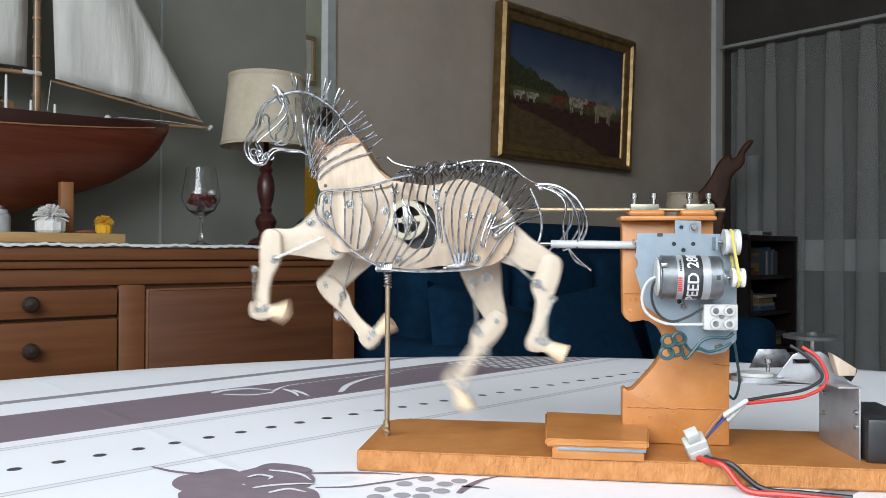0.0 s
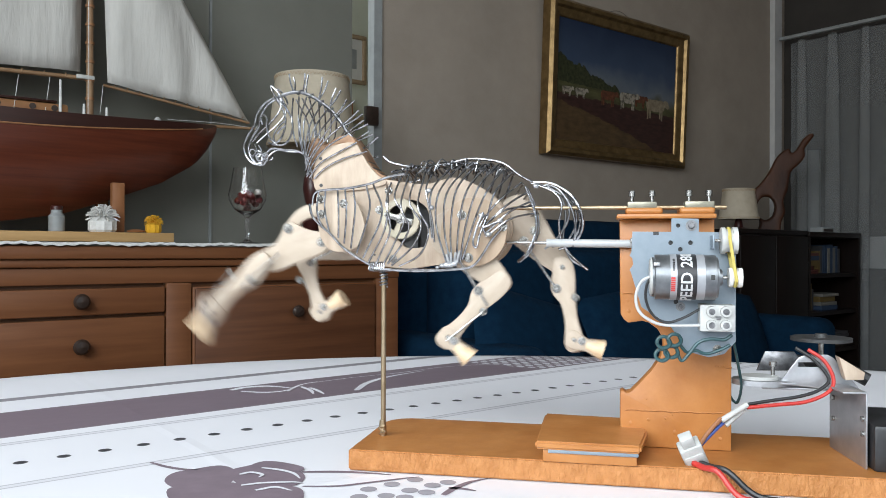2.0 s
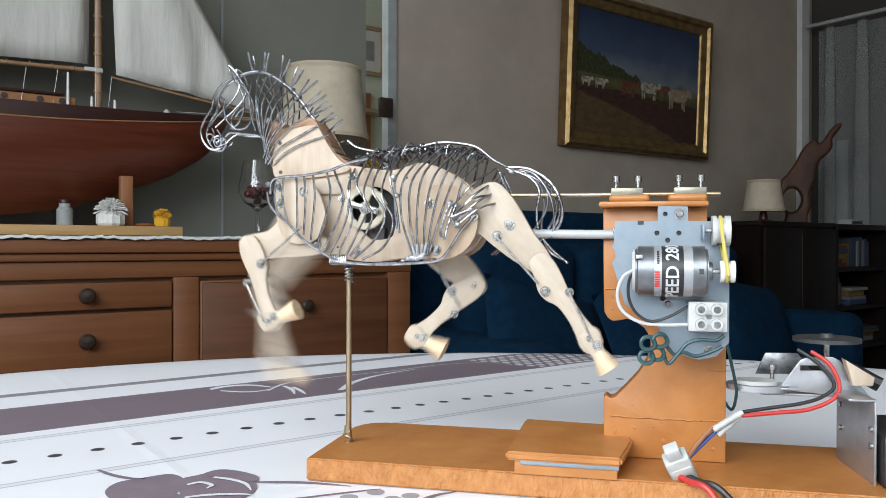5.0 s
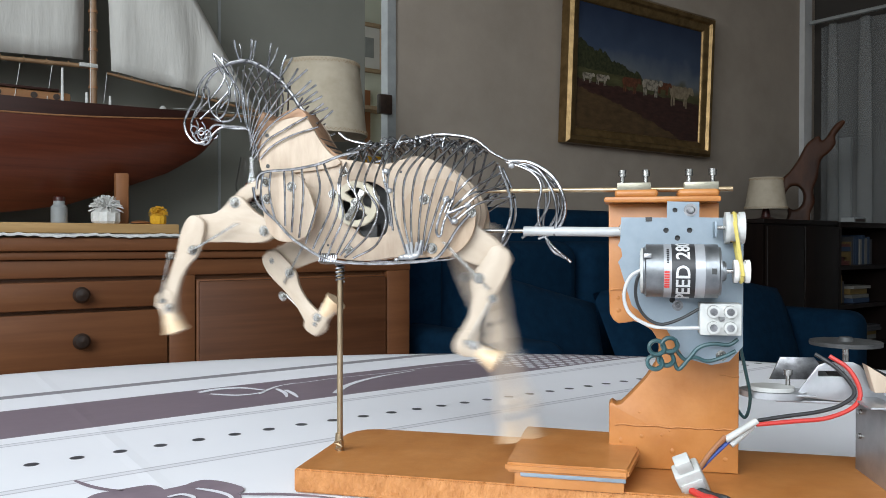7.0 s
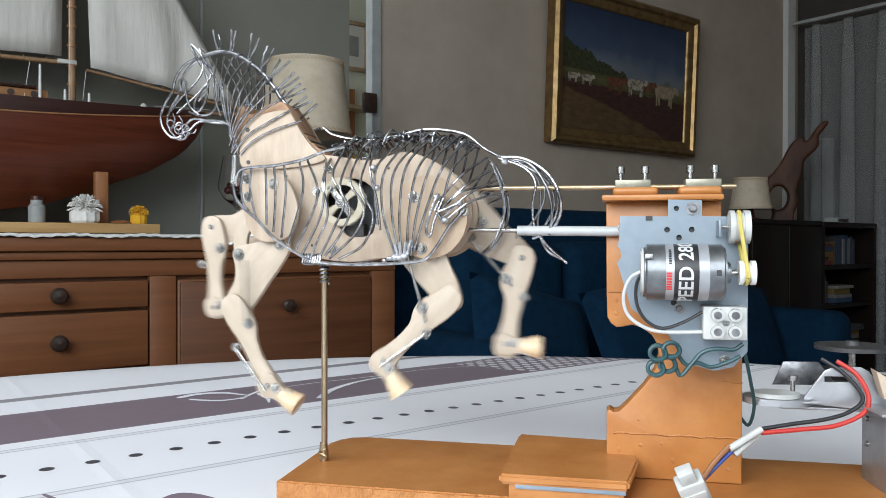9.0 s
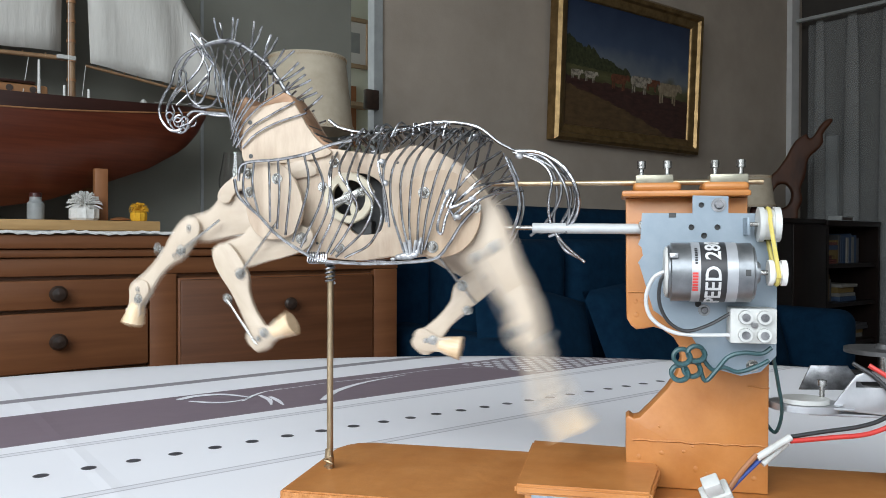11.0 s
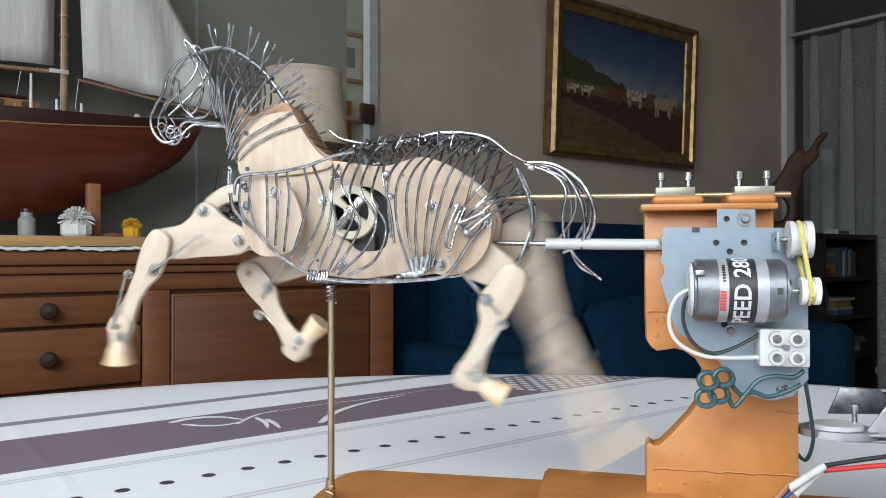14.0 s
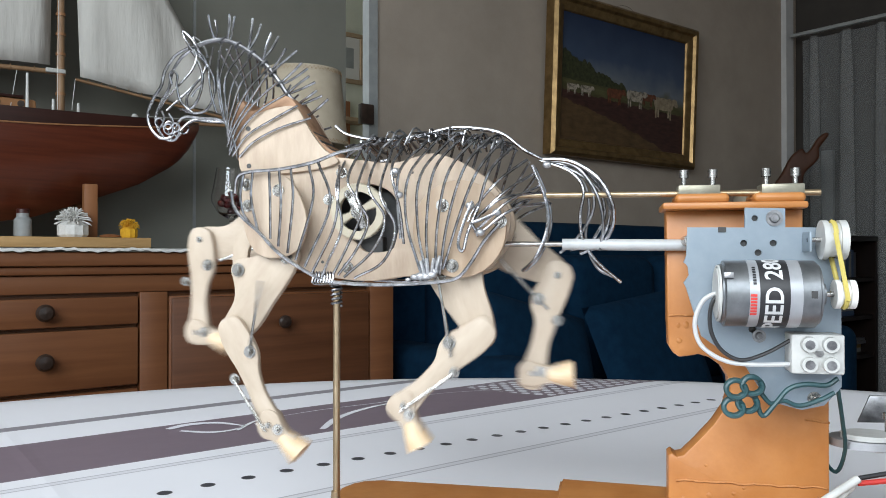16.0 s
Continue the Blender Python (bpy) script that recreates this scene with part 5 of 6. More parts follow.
def build_glass():
    g = thing("wine_glass", room_pose(0.541, 1.50, 0.1535), "tulip-shaped wine glass filled with dark red beads", "glass")
    outer = [(0.033, 0.0), (0.034, 0.002), (0.012, 0.006), (0.0048, 0.014), (0.0045, 0.066), (0.010, 0.074), (0.034, 0.090), (0.047, 0.115), (0.048, 0.130), (0.042, 0.160), (0.036, 0.1985)]
    inner = [(0.0345, 0.1985), (0.0405, 0.160), (0.0463, 0.130), (0.0453, 0.116), (0.033, 0.0925), (0.008, 0.078), (0.0, 0.0775)]
    vessel = part("vessel", lathe(outer + inner, 32), glass, g)
    rng = random.Random(3)
    for k in range(26):
        a, q, z = rng.uniform(0, math.tau), rng.uniform(0, 0.030), rng.uniform(0.090, 0.140)
        bm = bmesh.new()
        bmesh.ops.create_icosphere(bm, subdivisions=2, radius=rng.uniform(0.007, 0.0105), matrix=Matrix.Translation((q * math.cos(a), q * math.sin(a), z)))
        part("bead", bm, (red_bead, lamp_base_wood, wool_white, red_bead)[k % 4], g)


def build_lamp(name, u, v, z, top_r, low_r, shade_lo, shade_hi, profile, label):
    lamp = thing(name, room_pose(u, v, z), label, "lamp")
    part("column", lathe(profile, 28), lamp_base_wood, lamp, "turned dark red wooden column")
    bm = bmesh.new()
    n = 48
    rings = []
    for r, h in ((low_r, shade_lo), (top_r, shade_hi), (top_r - 0.002, shade_hi), (low_r - 0.002, shade_lo)):
        rings.append([bm.verts.new((r * math.cos(k * math.tau / n), r * math.sin(k * math.tau / n), h)) for k in range(n)])
    for a, b in zip(rings, rings[1:] + rings[:1]):
        for k in range(n):
            bm.faces.new((a[k], a[(k + 1) % n], b[(k + 1) % n], b[k]))
    shade = part("shade", bm, shade_cloth, lamp, "cream parchment drum shade with stitched edges")
    for r, h0, h1 in ((low_r + 0.0012, shade_lo - 0.001, shade_lo + 0.012), (top_r + 0.0022, shade_hi - 0.014, shade_hi + 0.001)):
        trim = bmesh.new()
        rings = [[trim.verts.new((q * math.cos(k * math.tau / n), q * math.sin(k * math.tau / n), h)) for k in range(n)] for q, h in ((r, h0), (r, h1), (r - 0.003, h1), (r - 0.003, h0))]
        for a, b in zip(rings, rings[1:] + rings[:1]):
            for k in range(n):
                trim.faces.new((a[k], a[(k + 1) % n], b[(k + 1) % n], b[k]))
        part("binding", trim, shade_cloth, shade)
        st = bmesh.new()
        for k in range(64):
            a0, a1, a2 = (k - 0.45) * math.tau / 64, k * math.tau / 64, (k + 0.45) * math.tau / 64
            q = r + 0.0006
            add_tube(st, [(q * math.cos(a0), q * math.sin(a0), h0 + 0.003), (q * math.cos(a1), q * math.sin(a1), h1 - 0.003), (q * math.cos(a2), q * math.sin(a2), h0 + 0.003)], 0.0007, 4, 1)
        part("stitching", st, trim_tan, shade)
    return lamp


build_boat()
build_wool_figure("white_wool_ornament", 0.186, 1.495, 0.1775, 0.031, 0.067, wool_white, "white wool figure with a shaggy tuft", 1)
build_wool_figure("yellow_wool_ornament", 0.301, 1.495, 0.1775, 0.0185, 0.050, wool_yellow, "small yellow wool figure with a tuft", 2)
jar = thing("small_jar", room_pose(0.095, 1.52, 0.1775), "small grey glass jar beside the figures", "jar")
part("jar_body", lathe([(0.016, 0), (0.017, 0.004), (0.017, 0.036), (0.012, 0.042), (0.012, 0.05)], 20), jamb_metal, jar)
part("lid", lathe([(0.0125, 0.05), (0.0125, 0.058), (0.010, 0.060)], 20), lamp_base_wood, jar)
pebble = new("brown_pebble", finish(lathe([(0.003, 0), (0.013, 0.003), (0.014, 0.007), (0.006, 0.012), (0.0, 0.0125)], 16), "brown_pebble", stand_wood))
pebble.matrix_basis = room_pose(0.262, 1.50, 0.1775) @ Matrix.Diagonal((1.6, 1, 0.7, 1))
tagged(pebble, "small brown pebble on the pine board", "pebble")
build_glass()
build_lamp("table_lamp", 0.763, 1.565, 0.1535, 0.101, 0.122, 0.280, 0.479,
           [(0.045, 0), (0.048, 0.008), (0.040, 0.018), (0.022, 0.026), (0.018, 0.040), (0.026, 0.056), (0.030, 0.070), (0.024, 0.084), (0.014, 0.094), (0.018, 0.104), (0.014, 0.112), (0.020, 0.130), (0.025, 0.160), (0.022, 0.190), (0.014, 0.206), (0.020, 0.216), (0.014, 0.226), (0.018, 0.240), (0.008, 0.262), (0.006, 0.40)],
           "table lamp with a cream parchment shade and turned red column")

# ---- on the walls ----
def build_painting():
    u0, u1, z0, z1, w = 1.892, 2.792, 0.527, 1.150, 0.066
    pic = thing("framed_painting", room_pose((u0 + u1) / 2, FAR - 0.018, (z0 + z1) / 2) @ Matrix.Rotation(radians(2.3), 4, "X"), "oil painting of cows under a blue sky in a gilded frame", "painting")
    hw, hh = (u1 - u0) / 2, (z1 - z0) / 2
    part("canvas", box(-hw + w - 0.004, hw - w + 0.004, -0.020, -0.008, -hh + w - 0.004, hh - w + 0.004), canvas, pic, "painted landscape with cattle")
    # moulded frame: four mitred sides with a stepped section
    section = ((0.0, 0.0), (0.0, -0.040), (0.012, -0.052), (0.026, -0.050), (0.034, -0.038), (0.050, -0.034), (0.060, -0.030), (0.063, -0.026), (w, -0.022), (w, 0.0))
    for sx, sz, horizontal in ((0, 1, True), (0, -1, True), (1, 0, False), (-1, 0, False)):
        bm = bmesh.new()
        ends = []
        for e in (-1, 1):
            row = []
            for d, y in section:
                if horizontal:
                    row.append(bm.verts.new((e * (hw - d), y, sz * (hh - d))))
                else:
                    row.append(bm.verts.new((sx * (hw - d), y, e * (hh - d))))
            ends.append(row)
        for k in range(len(section) - 1):
            bm.faces.new((ends[0][k], ends[0][k + 1], ends[1][k + 1], ends[1][k]))
        part("frame_side", bm, gold, pic, "gilded moulding")
    # hill, field and cattle as flat painted shapes
    cow_a = plain("painted_cow_white", (0.10, 0.085, 0.065), (0.34, 0.30, 0.24), 55, 0.4, low=0.4, high=0.55)
    cow_b = plain("painted_cow_brown", (0.05, 0.018, 0.010), (0.17, 0.06, 0.03), 60, 0.4)
    cow_c = plain("painted_cow_tan", (0.15, 0.115, 0.07), (0.32, 0.26, 0.18), 50, 0.4)
    leaf = plain("painted_trees", (0.010, 0.013, 0.007), (0.060, 0.065, 0.028), 70, 0.4)
    grass = plain("painted_grass", (0.045, 0.045, 0.018), (0.10, 0.095, 0.040), 40, 0.4, stretch=(0.3, 1, 1))
    earth = plain("painted_ploughed_earth", (0.022, 0.009, 0.008), (0.065, 0.028, 0.022), 60, 0.4, stretch=(0.4, 1, 1.4))
    track = plain("painted_brown_track", (0.045, 0.028, 0.012), (0.12, 0.070, 0.032), 45, 0.4, stretch=(0.4, 1, 1))
    rng = random.Random(11)
    hw_in, hh_in = hw - w, hh - w

    def patch(name, low, high, material, lift, rough_edge):
        """A painted area between two lines, each (left, right) heights, with an uneven upper edge."""
        bm = bmesh.new()
        n = 80
        down, above = [], []
        for k in range(n + 1):
            s = k / n
            x = -hw_in + 2 * hw_in * s
            bend = high[0] * (1 - s) + high[1] * s + high[2] * 4 * s * (1 - s)
            down.append(bm.verts.new((x, 0, max(-hh_in, low[0] * (1 - s) + low[1] * s))))
            above.append(bm.verts.new((x, 0, max(-hh_in, low[0] * (1 - s) + low[1] * s, bend + rng.uniform(-1, 1) * rough_edge + 0.7 * rough_edge * math.sin(k * 0.55)))))
        for k in range(n):
            bm.faces.new((down[k], down[k + 1], above[k + 1], above[k]))
        part(name, bm, material, pic, m=pose(0, lift, 0))

    patch("painted_foliage", (-0.03, -0.03), (0.100, -0.16, 0.02), leaf, -0.0203, 0.009)
    patch("painted_grass", (-0.12, -0.12), (-0.010, -0.055, 0.01), grass, -0.0205, 0.002)
    patch("painted_field", (-0.30, -0.30), (-0.055, -0.080, 0.0), earth, -0.0207, 0.003)
    patch("painted_track", (-0.30, -0.30), (-0.085, -0.290, 0.02), track, -0.0209, 0.004)
    for x, z, s, m in ((-0.325, -0.006, 0.75, cow_a), (-0.245, -0.006, 0.85, cow_a), (-0.075, -0.004, 1.25, cow_b), (0.055, 0.0, 1.45, cow_a), (0.135, 0.006, 1.0, cow_b), (0.245, -0.012, 1.75, cow_c)):
        bm = bmesh.new()
        for cx, cz, rx, rz in ((0.0, 0.003, 0.034, 0.016), (-0.024, 0.004, 0.015, 0.015), (0.022, 0.004, 0.016, 0.016), (0.042, 0.012, 0.012, 0.009), (0.050, 0.006, 0.007, 0.006)):
            bmesh.ops.create_circle(bm, cap_ends=True, segments=14, radius=1, matrix=Matrix.Translation((cx * s, -0.0006 * rng.random(), cz * s)) @ Matrix.Diagonal((rx * s, 1, rz * s, 1)) @ Matrix.Rotation(radians(90), 4, "X"))
        for lx in (-0.030, -0.021, 0.019, 0.027):
            add_box(bm, (lx - 0.0028) * s, (lx + 0.0028) * s, -0.0008, 0, (-0.034 + rng.uniform(0, 0.006)) * s, -0.004 * s)
        part("painted_cow", bm, m, pic, m=pose(x, -0.0215, z - 0.035))
    part("canvas_cord", tube([(-0.1, -0.002, hh), (0, -0.001, hh + 0.03), (0.1, -0.002, hh)], 0.001, 5), knob_wood, pic)


def build_far_room():
    pic = thing("small_picture", room_pose(1.785, FAR + 1.197, 1.118), "small drawing in a tan frame on the next room's wall", "picture")
    bm = bmesh.new()
    for x0, x1, z0, z1 in ((-0.10, 0.075, 0.105, 0.125), (-0.10, 0.075, -0.125, -0.105), (-0.10, -0.08, -0.104, 0.104), (0.055, 0.075, -0.104, 0.104)):
        add_box(bm, x0, x1, -0.02, 0, z0, z1, 0.002)
    part("frame", bm, trim_tan, pic)
    part("mat", box(-0.079, 0.054, -0.010, 0, -0.104, 0.104), wall_white, pic)
    part("drawing", box(-0.04, 0.02, -0.012, -0.0105, -0.05, 0.05), jamb_metal, pic)
    shelf = thing("wall_shelf", room_pose(1.75, FAR + 1.197, 0.80), "narrow brown shelf with dark objects on the far wall", "shelf")
    part("board", box(-0.1, 0.09, -0.10, 0, -0.01, 0.008), trim_tan, shelf)
    part("backing", box(-0.02, 0.03, -0.02, 0, -0.20, 0.10), stand_wood, shelf)
    hanging = thing("yellow_cloth", room_pose(1.77, FAR + 1.19, 0.30), "yellow cloth hanging on the far wall", "cloth")
    part("fabric", box(-0.14, 0.09, -0.03, 0, -0.6, 0.27, 0.01), wool_yellow, hanging)
    latch = thing("door_latch", room_pose(1.106, FAR - 0.004, 0.588), "dark metal door latch on the jamb", "latch")
    part("latch_box", box(-0.030, 0.017, -0.03, -0.009, -0.032, 0.032, 0.003), knob_wood, latch)


build_painting()
build_far_room()

# ---- beyond the sofa ----
def build_cabinets():
    cab = thing("dark_cabinet", room_pose(0, 0, FLOOR), "closed dark brown wooden cabinet beside the sofa", "cabinet")
    dz = -FLOOR
    part("body", box(2.54, 3.095, 1.34, 1.74, 0.0, 0.212 + dz), book_dark, cab)
    part("top", box(2.53, 3.097, 1.33, 1.745, 0.2125 + dz, 0.232 + dz, 0.003), book_dark, cab)
    for u0, u1 in ((2.55, 2.815), (2.822, 3.09)):
        part("door", box(u0, u1, 1.325, 1.339, 0.05, 0.205 + dz, 0.003), book_dark, cab)
    case = thing("bookcase", room_pose(0, 0, FLOOR), "dark open bookcase with books and papers lying on its shelves", "bookcase")
    u0, u1 = 3.10, 3.60
    for a, b in ((u0, u0 + 0.02), (u1 - 0.02, u1)):
        part("side", box(a, b, 1.33, 1.74, 0, 0.205 + dz), book_dark, case)
    part("back", box(u0, u1, 1.72, 1.738, 0, 0.205 + dz), book_dark, case)
    part("top", box(u0, u1, 1.325, 1.74, 0.2055 + dz, 0.229 + dz, 0.003), book_dark, case)
    levels = (-0.52, -0.32, -0.14, 0.035)
    for z in levels:
        part("shelf", box(u0 + 0.021, u1 - 0.021, 1.34, 1.72, z - 0.018 + dz, z + dz), book_dark, case)
    rng = random.Random(5)
    tints = [plain("book_cover", tuple(c * 0.8 for c in col), col, 30, 0.6) for col in ((0.16, 0.155, 0.14), (0.12, 0.03, 0.022), (0.025, 0.05, 0.10), (0.17, 0.11, 0.03), (0.05, 0.05, 0.055), (0.20, 0.19, 0.17))]
    for z in levels[:4]:
        x = u0 + 0.03
        while x < u1 - 0.16:
            w = rng.uniform(0.12, 0.2)
            if rng.random() < 0.65:
                h = z + 0.0005
                for k in range(rng.randint(3, 6)):
                    t = rng.uniform(0.008, 0.026)
                    d = rng.uniform(-0.02, 0.02)
                    ob = new("book", finish(box(x, x + w - 0.01, 1.38 + d, 1.62 + d, h, h + t, 0.001), "book", rng.choice(tints), False))
                    ob.matrix_basis = room_pose(0, 0, 0)
                    tagged(ob, "book or magazine lying flat on a dark shelf", "book", "books in the bookcase")
                    h += t + 0.0005
            else:
                b = x
                while b < x + w - 0.03:
                    t = rng.uniform(0.014, 0.03)
                    ob = new("book", finish(box(b, b + t, 1.40, 1.60, z + 0.0005, z + rng.uniform(0.10, 0.14), 0.001), "book", rng.choice(tints), False))
                    ob.matrix_basis = room_pose(0, 0, 0)
                    tagged(ob, "upright book on a dark shelf", "book", "books in the bookcase")
                    b += t + 0.001
            x += w
    box_u = thing("small_display_box", room_pose(3.40, 1.42, 0.2295), "small pale box with dark bars on the bookcase", "box")
    part("box_body", box(-0.05, 0.06, -0.03, 0.03, 0, 0.025, 0.002), jamb_metal, box_u)
    part("dark_bars", box(-0.04, 0.05, -0.0315, -0.0305, 0.006, 0.018), knob_wood, box_u)


def build_sculpture():
    """A carved root like a bird with raised head, pierced by a hole."""
    body = [(131, 452), (117, 467), (84, 443), (64, 409), (47, 382), (31, 373), (26, 399), (-1, 386), (-32, 355), (-67, 284), (-102, 231), (-128, 205), (-130, 159), (-118, 98), (-102, 40), (-110, -3), (-20, -3), (-14, 39), (6, 93), (-2, 147), (18, 202), (29, 280), (73, 326), (94, 362), (89, 392)]
    hole = [(-38, 116), (-46, 83), (-66, 61), (-90, 58), (-110, 79), (-118, 113), (-111, 144), (-91, 166), (-66, 167), (-46, 147)]
    bm = plate(body, -32, 32, [hole], bevel=0.0, steps=3)
    for vert in bm.verts:
        vert.co.y *= 1.0 - 0.62 * max(0.0, min(1.0, vert.co.z / 0.46))
    ob = new("root_sculpture", finish(bm, "root_sculpture", drift))
    ob.matrix_basis = room_pose(3.2, 1.50, 0.232, -52)
    re = ob.modifiers.new("weld", "REMESH")
    re.mode, re.voxel_size = "VOXEL", 0.005
    sm = ob.modifiers.new("soften", "SMOOTH")
    sm.factor, sm.iterations = 0.6, 24
    tagged(ob, "polished reddish root-wood bird sculpture with a hole, standing on the cabinet", "sculpture")


build_cabinets()
build_sculpture()
build_lamp("small_lamp", 2.872, 1.53, 0.2325, 0.066, 0.086, 0.052, 0.188,
           [(0.05, 0), (0.05, 0.008), (0.02, 0.016), (0.016, 0.04), (0.008, 0.07), (0.005, 0.14)],
           "small lamp with a cream shade on the dark cabinet")

# ---- motor and wiring on the upright ----
def build_drive():
    part("spacer", cyl((0.150, 0.003, 0.132), (0.150, -0.0165, 0.132), 0.0022), steel, stand)
    part("spacer", cyl((0.198, 0.003, 0.080), (0.198, -0.0165, 0.080), 0.0022), steel, stand)
    part("spacer", cyl((0.180, 0.003, 0.090), (0.180, -0.0165, 0.090), 0.0022), steel, stand)
    outline = [(149, 137), (170, 136.8), (170, 144.4), (184.5, 144), (184.5, 136.8), (196, 136.6), (196, 125), (204, 125), (204, 77), (198, 70), (190, 68), (178, 71), (170, 84), (161, 90), (154, 95), (148.3, 114), (147.5, 115.5), (149.5, 118.5), (149, 122), (147.5, 123.5), (148.5, 126)]
    holes = [ring(169.6, 130.8, 1.3, 12), ring(180.2, 130.8, 1.3, 12), ring(174.8, 127.2, 1.3, 12), ring(173.6, 140.3, 1.2, 12), ring(172.6, 98.0, 1.4, 12)]
    bracket = part("motor_bracket", plate(outline, -18, -16.6, holes, bevel=0.0, curved=False), sheet, stand, "pale blue-grey zinc bracket with drilled holes")
    # added black discs behind the holes, in place of the shade there
    for x, z in ((169.6, 130.8), (180.2, 130.8), (174.8, 127.2), (173.6, 140.3), (172.6, 98.0)):
        part("hole_shade", cyl((x * MM, -0.0163, z * MM), (x * MM, -0.0158, z * MM), 0.0022, n=12), dark_hole, bracket)
    screw("screw", 180.6, -18, 140.3, bracket, 2.7, material=dark_wire)
    screw("screw", 194.5, -18, 72.5, bracket, 2.2)
    screw("screw", 175.0, -18, 95.5, bracket, 2.2, material=dark_wire)
    # dark box on the sheet, coloured as the shade in a slot
    part("slot", box(0.1602, 0.1632, -0.0184, -0.0179, 0.1350, 0.1370), dark_hole, bracket)
    # motor
    ax_y, ax_z, r = -0.0305, 0.1122, 0.0121

    def drum(x0, x1, rr, material, name, parent, label=""):
        bm = cyl((x0 * MM, ax_y, ax_z), (x1 * MM, ax_y, ax_z), rr, n=48)
        rim = [e for e in bm.edges if abs(e.verts[0].co.x - e.verts[1].co.x) < 1e-6]
        bmesh.ops.bevel(bm, geom=rim, offset=min(0.0012, rr * 0.12), segments=3, affect="EDGES")
        return part(name, bm, material, parent, label)

    motor = drum(159, 192.5, r, can, "motor", stand, "silver electric motor with a printed label")
    drum(166.6, 186.6, r + 0.00012, can_label, "label", motor, "silver and black label")
    band = bmesh.new()
    add_cyl(band, (0.1712, ax_y, ax_z), (0.1812, ax_y, ax_z), r + 0.00022, n=48)
    part("label_band", band, black_label, motor)
    drum(157.6, 159.2, r * 0.86, white_plastic, "end_cap", motor)
    drum(192.5, 195.0, 0.0045, can, "boss", motor)
    # uncut vent: a dark block paints its inner shade
    part("vent", box(0.1880, 0.1900, ax_y - r - 0.0002, ax_y - r + 0.001, ax_z - 0.001, ax_z + 0.0016), dark_hole, motor)
    part("shaft", cyl((0.195, ax_y, ax_z), (0.2045, ax_y, ax_z), 0.001, n=10), steel, motor)
    part("terminal", box(0.1592, 0.1625, ax_y - 0.0118, ax_y - 0.0100, ax_z + 0.006, ax_z + 0.008, 0.0003), solder, motor)

    def wrapped(text, x_mid, size, material, name, turn0):
        """Lettering that reads upwards round the drum."""
        cu = bpy.data.curves.new(name, "FONT")
        cu.body, cu.size, cu.align_x, cu.align_y, cu.extrude, cu.resolution_u, cu.offset = text, size, "CENTER", "CENTER", 0.00005, 3, 0.00014
        tmp = bpy.data.objects.new(name, cu)
        mesh = bpy.data.meshes.new_from_object(tmp)
        bpy.data.objects.remove(tmp)
        bm = bmesh.new()
        bm.from_mesh(mesh)
        bmesh.ops.subdivide_edges(bm, edges=[e for e in bm.edges if e.calc_length() > 0.0012], cuts=3)
        for vert in bm.verts:
            x, y, z = vert.co
            a = turn0 + x / r
            rr = r + 0.0003 + z
            vert.co = (x_mid - y, ax_y - rr * math.cos(a), ax_z + rr * math.sin(a))
        part(name, bm, material, motor)

    wrapped("SPEED 280", 0.1763, 0.0084, white_ink, "label_text", -0.08)
    # the maker's mark and small print as plain bars
    for x0, x1, a0, a1, m in ((0.1680, 0.1702, -0.62, 0.05, red_ink), (0.1690, 0.1701, 0.30, 0.95, black_label)):
        bm = bmesh.new()
        n = 7
        for k in range(n):
            b0, b1 = a0 + (a1 - a0) * k / n, a0 + (a1 - a0) * (k + 0.72) / n
            lo = [bm.verts.new((x, ax_y - (r + 0.0003) * math.cos(b), ax_z + (r + 0.0003) * math.sin(b))) for x, b in ((x0, b0), (x1, b0), (x1, b1), (x0, b1))]
            bm.faces.new(lo)
        part("label_bar", bm, m, motor)
    # pulleys and belt
    up = (0.1972, -0.0255, 0.1318)
    upper = bmesh.new()
    for x0, x1, rr in ((0.1950, 0.1970, 0.0072), (0.1970, 0.2008, 0.0062), (0.2008, 0.2033, 0.0072)):
        add_cyl(upper, (x0, up[1], up[2]), (x1, up[1], up[2]), rr, n=32)
    part("pulley", upper, white_plastic, stand, "grey-white pulley")
    part("pulley_shaft", cyl((0.1905, -0.0255, 0.1318), (0.1955, -0.0255, 0.1318), 0.0009, n=8), steel, stand)
    part("shaft_tab", box(0.1905, 0.1915, -0.029, -0.0175, 0.1275, 0.1347, 0.0002), sheet, stand)
    lower = bmesh.new()
    for x0, x1, rr in ((0.1982, 0.2000, 0.0052), (0.2000, 0.2030, 0.0043), (0.2030, 0.2050, 0.0052)):
        add_cyl(lower, (x0, ax_y, ax_z), (x1, ax_y, ax_z), rr, n=28)
    part("pulley", lower, wool_white, stand, "cream pulley on the motor shaft")
    loop = [(0.1989, up[1] + 0.0066 * math.cos(a), up[2] + 0.0066 * math.sin(a)) for a in [k * math.pi / 8 for k in range(0, 9)]]
    loop += [(0.2015, ax_y - 0.0047 * math.cos(a), ax_z - 0.0047 * math.sin(a)) for a in [k * math.pi / 8 for k in range(0, 9)]]
    part("belt", tube(loop + [loop[0]], 0.0009, 6, 3), yellow_rubber, stand, "thin yellow rubber belt")
    # terminal block
    block = bmesh.new()
    add_box(block, 0.1840, 0.2020, -0.0300, -0.0182, 0.0832, 0.0975, 0.0006)
    for x in (0.1898, 0.1970):
        for z in (0.0940, 0.0868):
            add_cyl(block, (x, -0.0298, z), (x, -0.0325, z), 0.0029, 0.0027, 18)
    term = part("terminal_block", block, white_plastic, stand, "white two-pole terminal block")
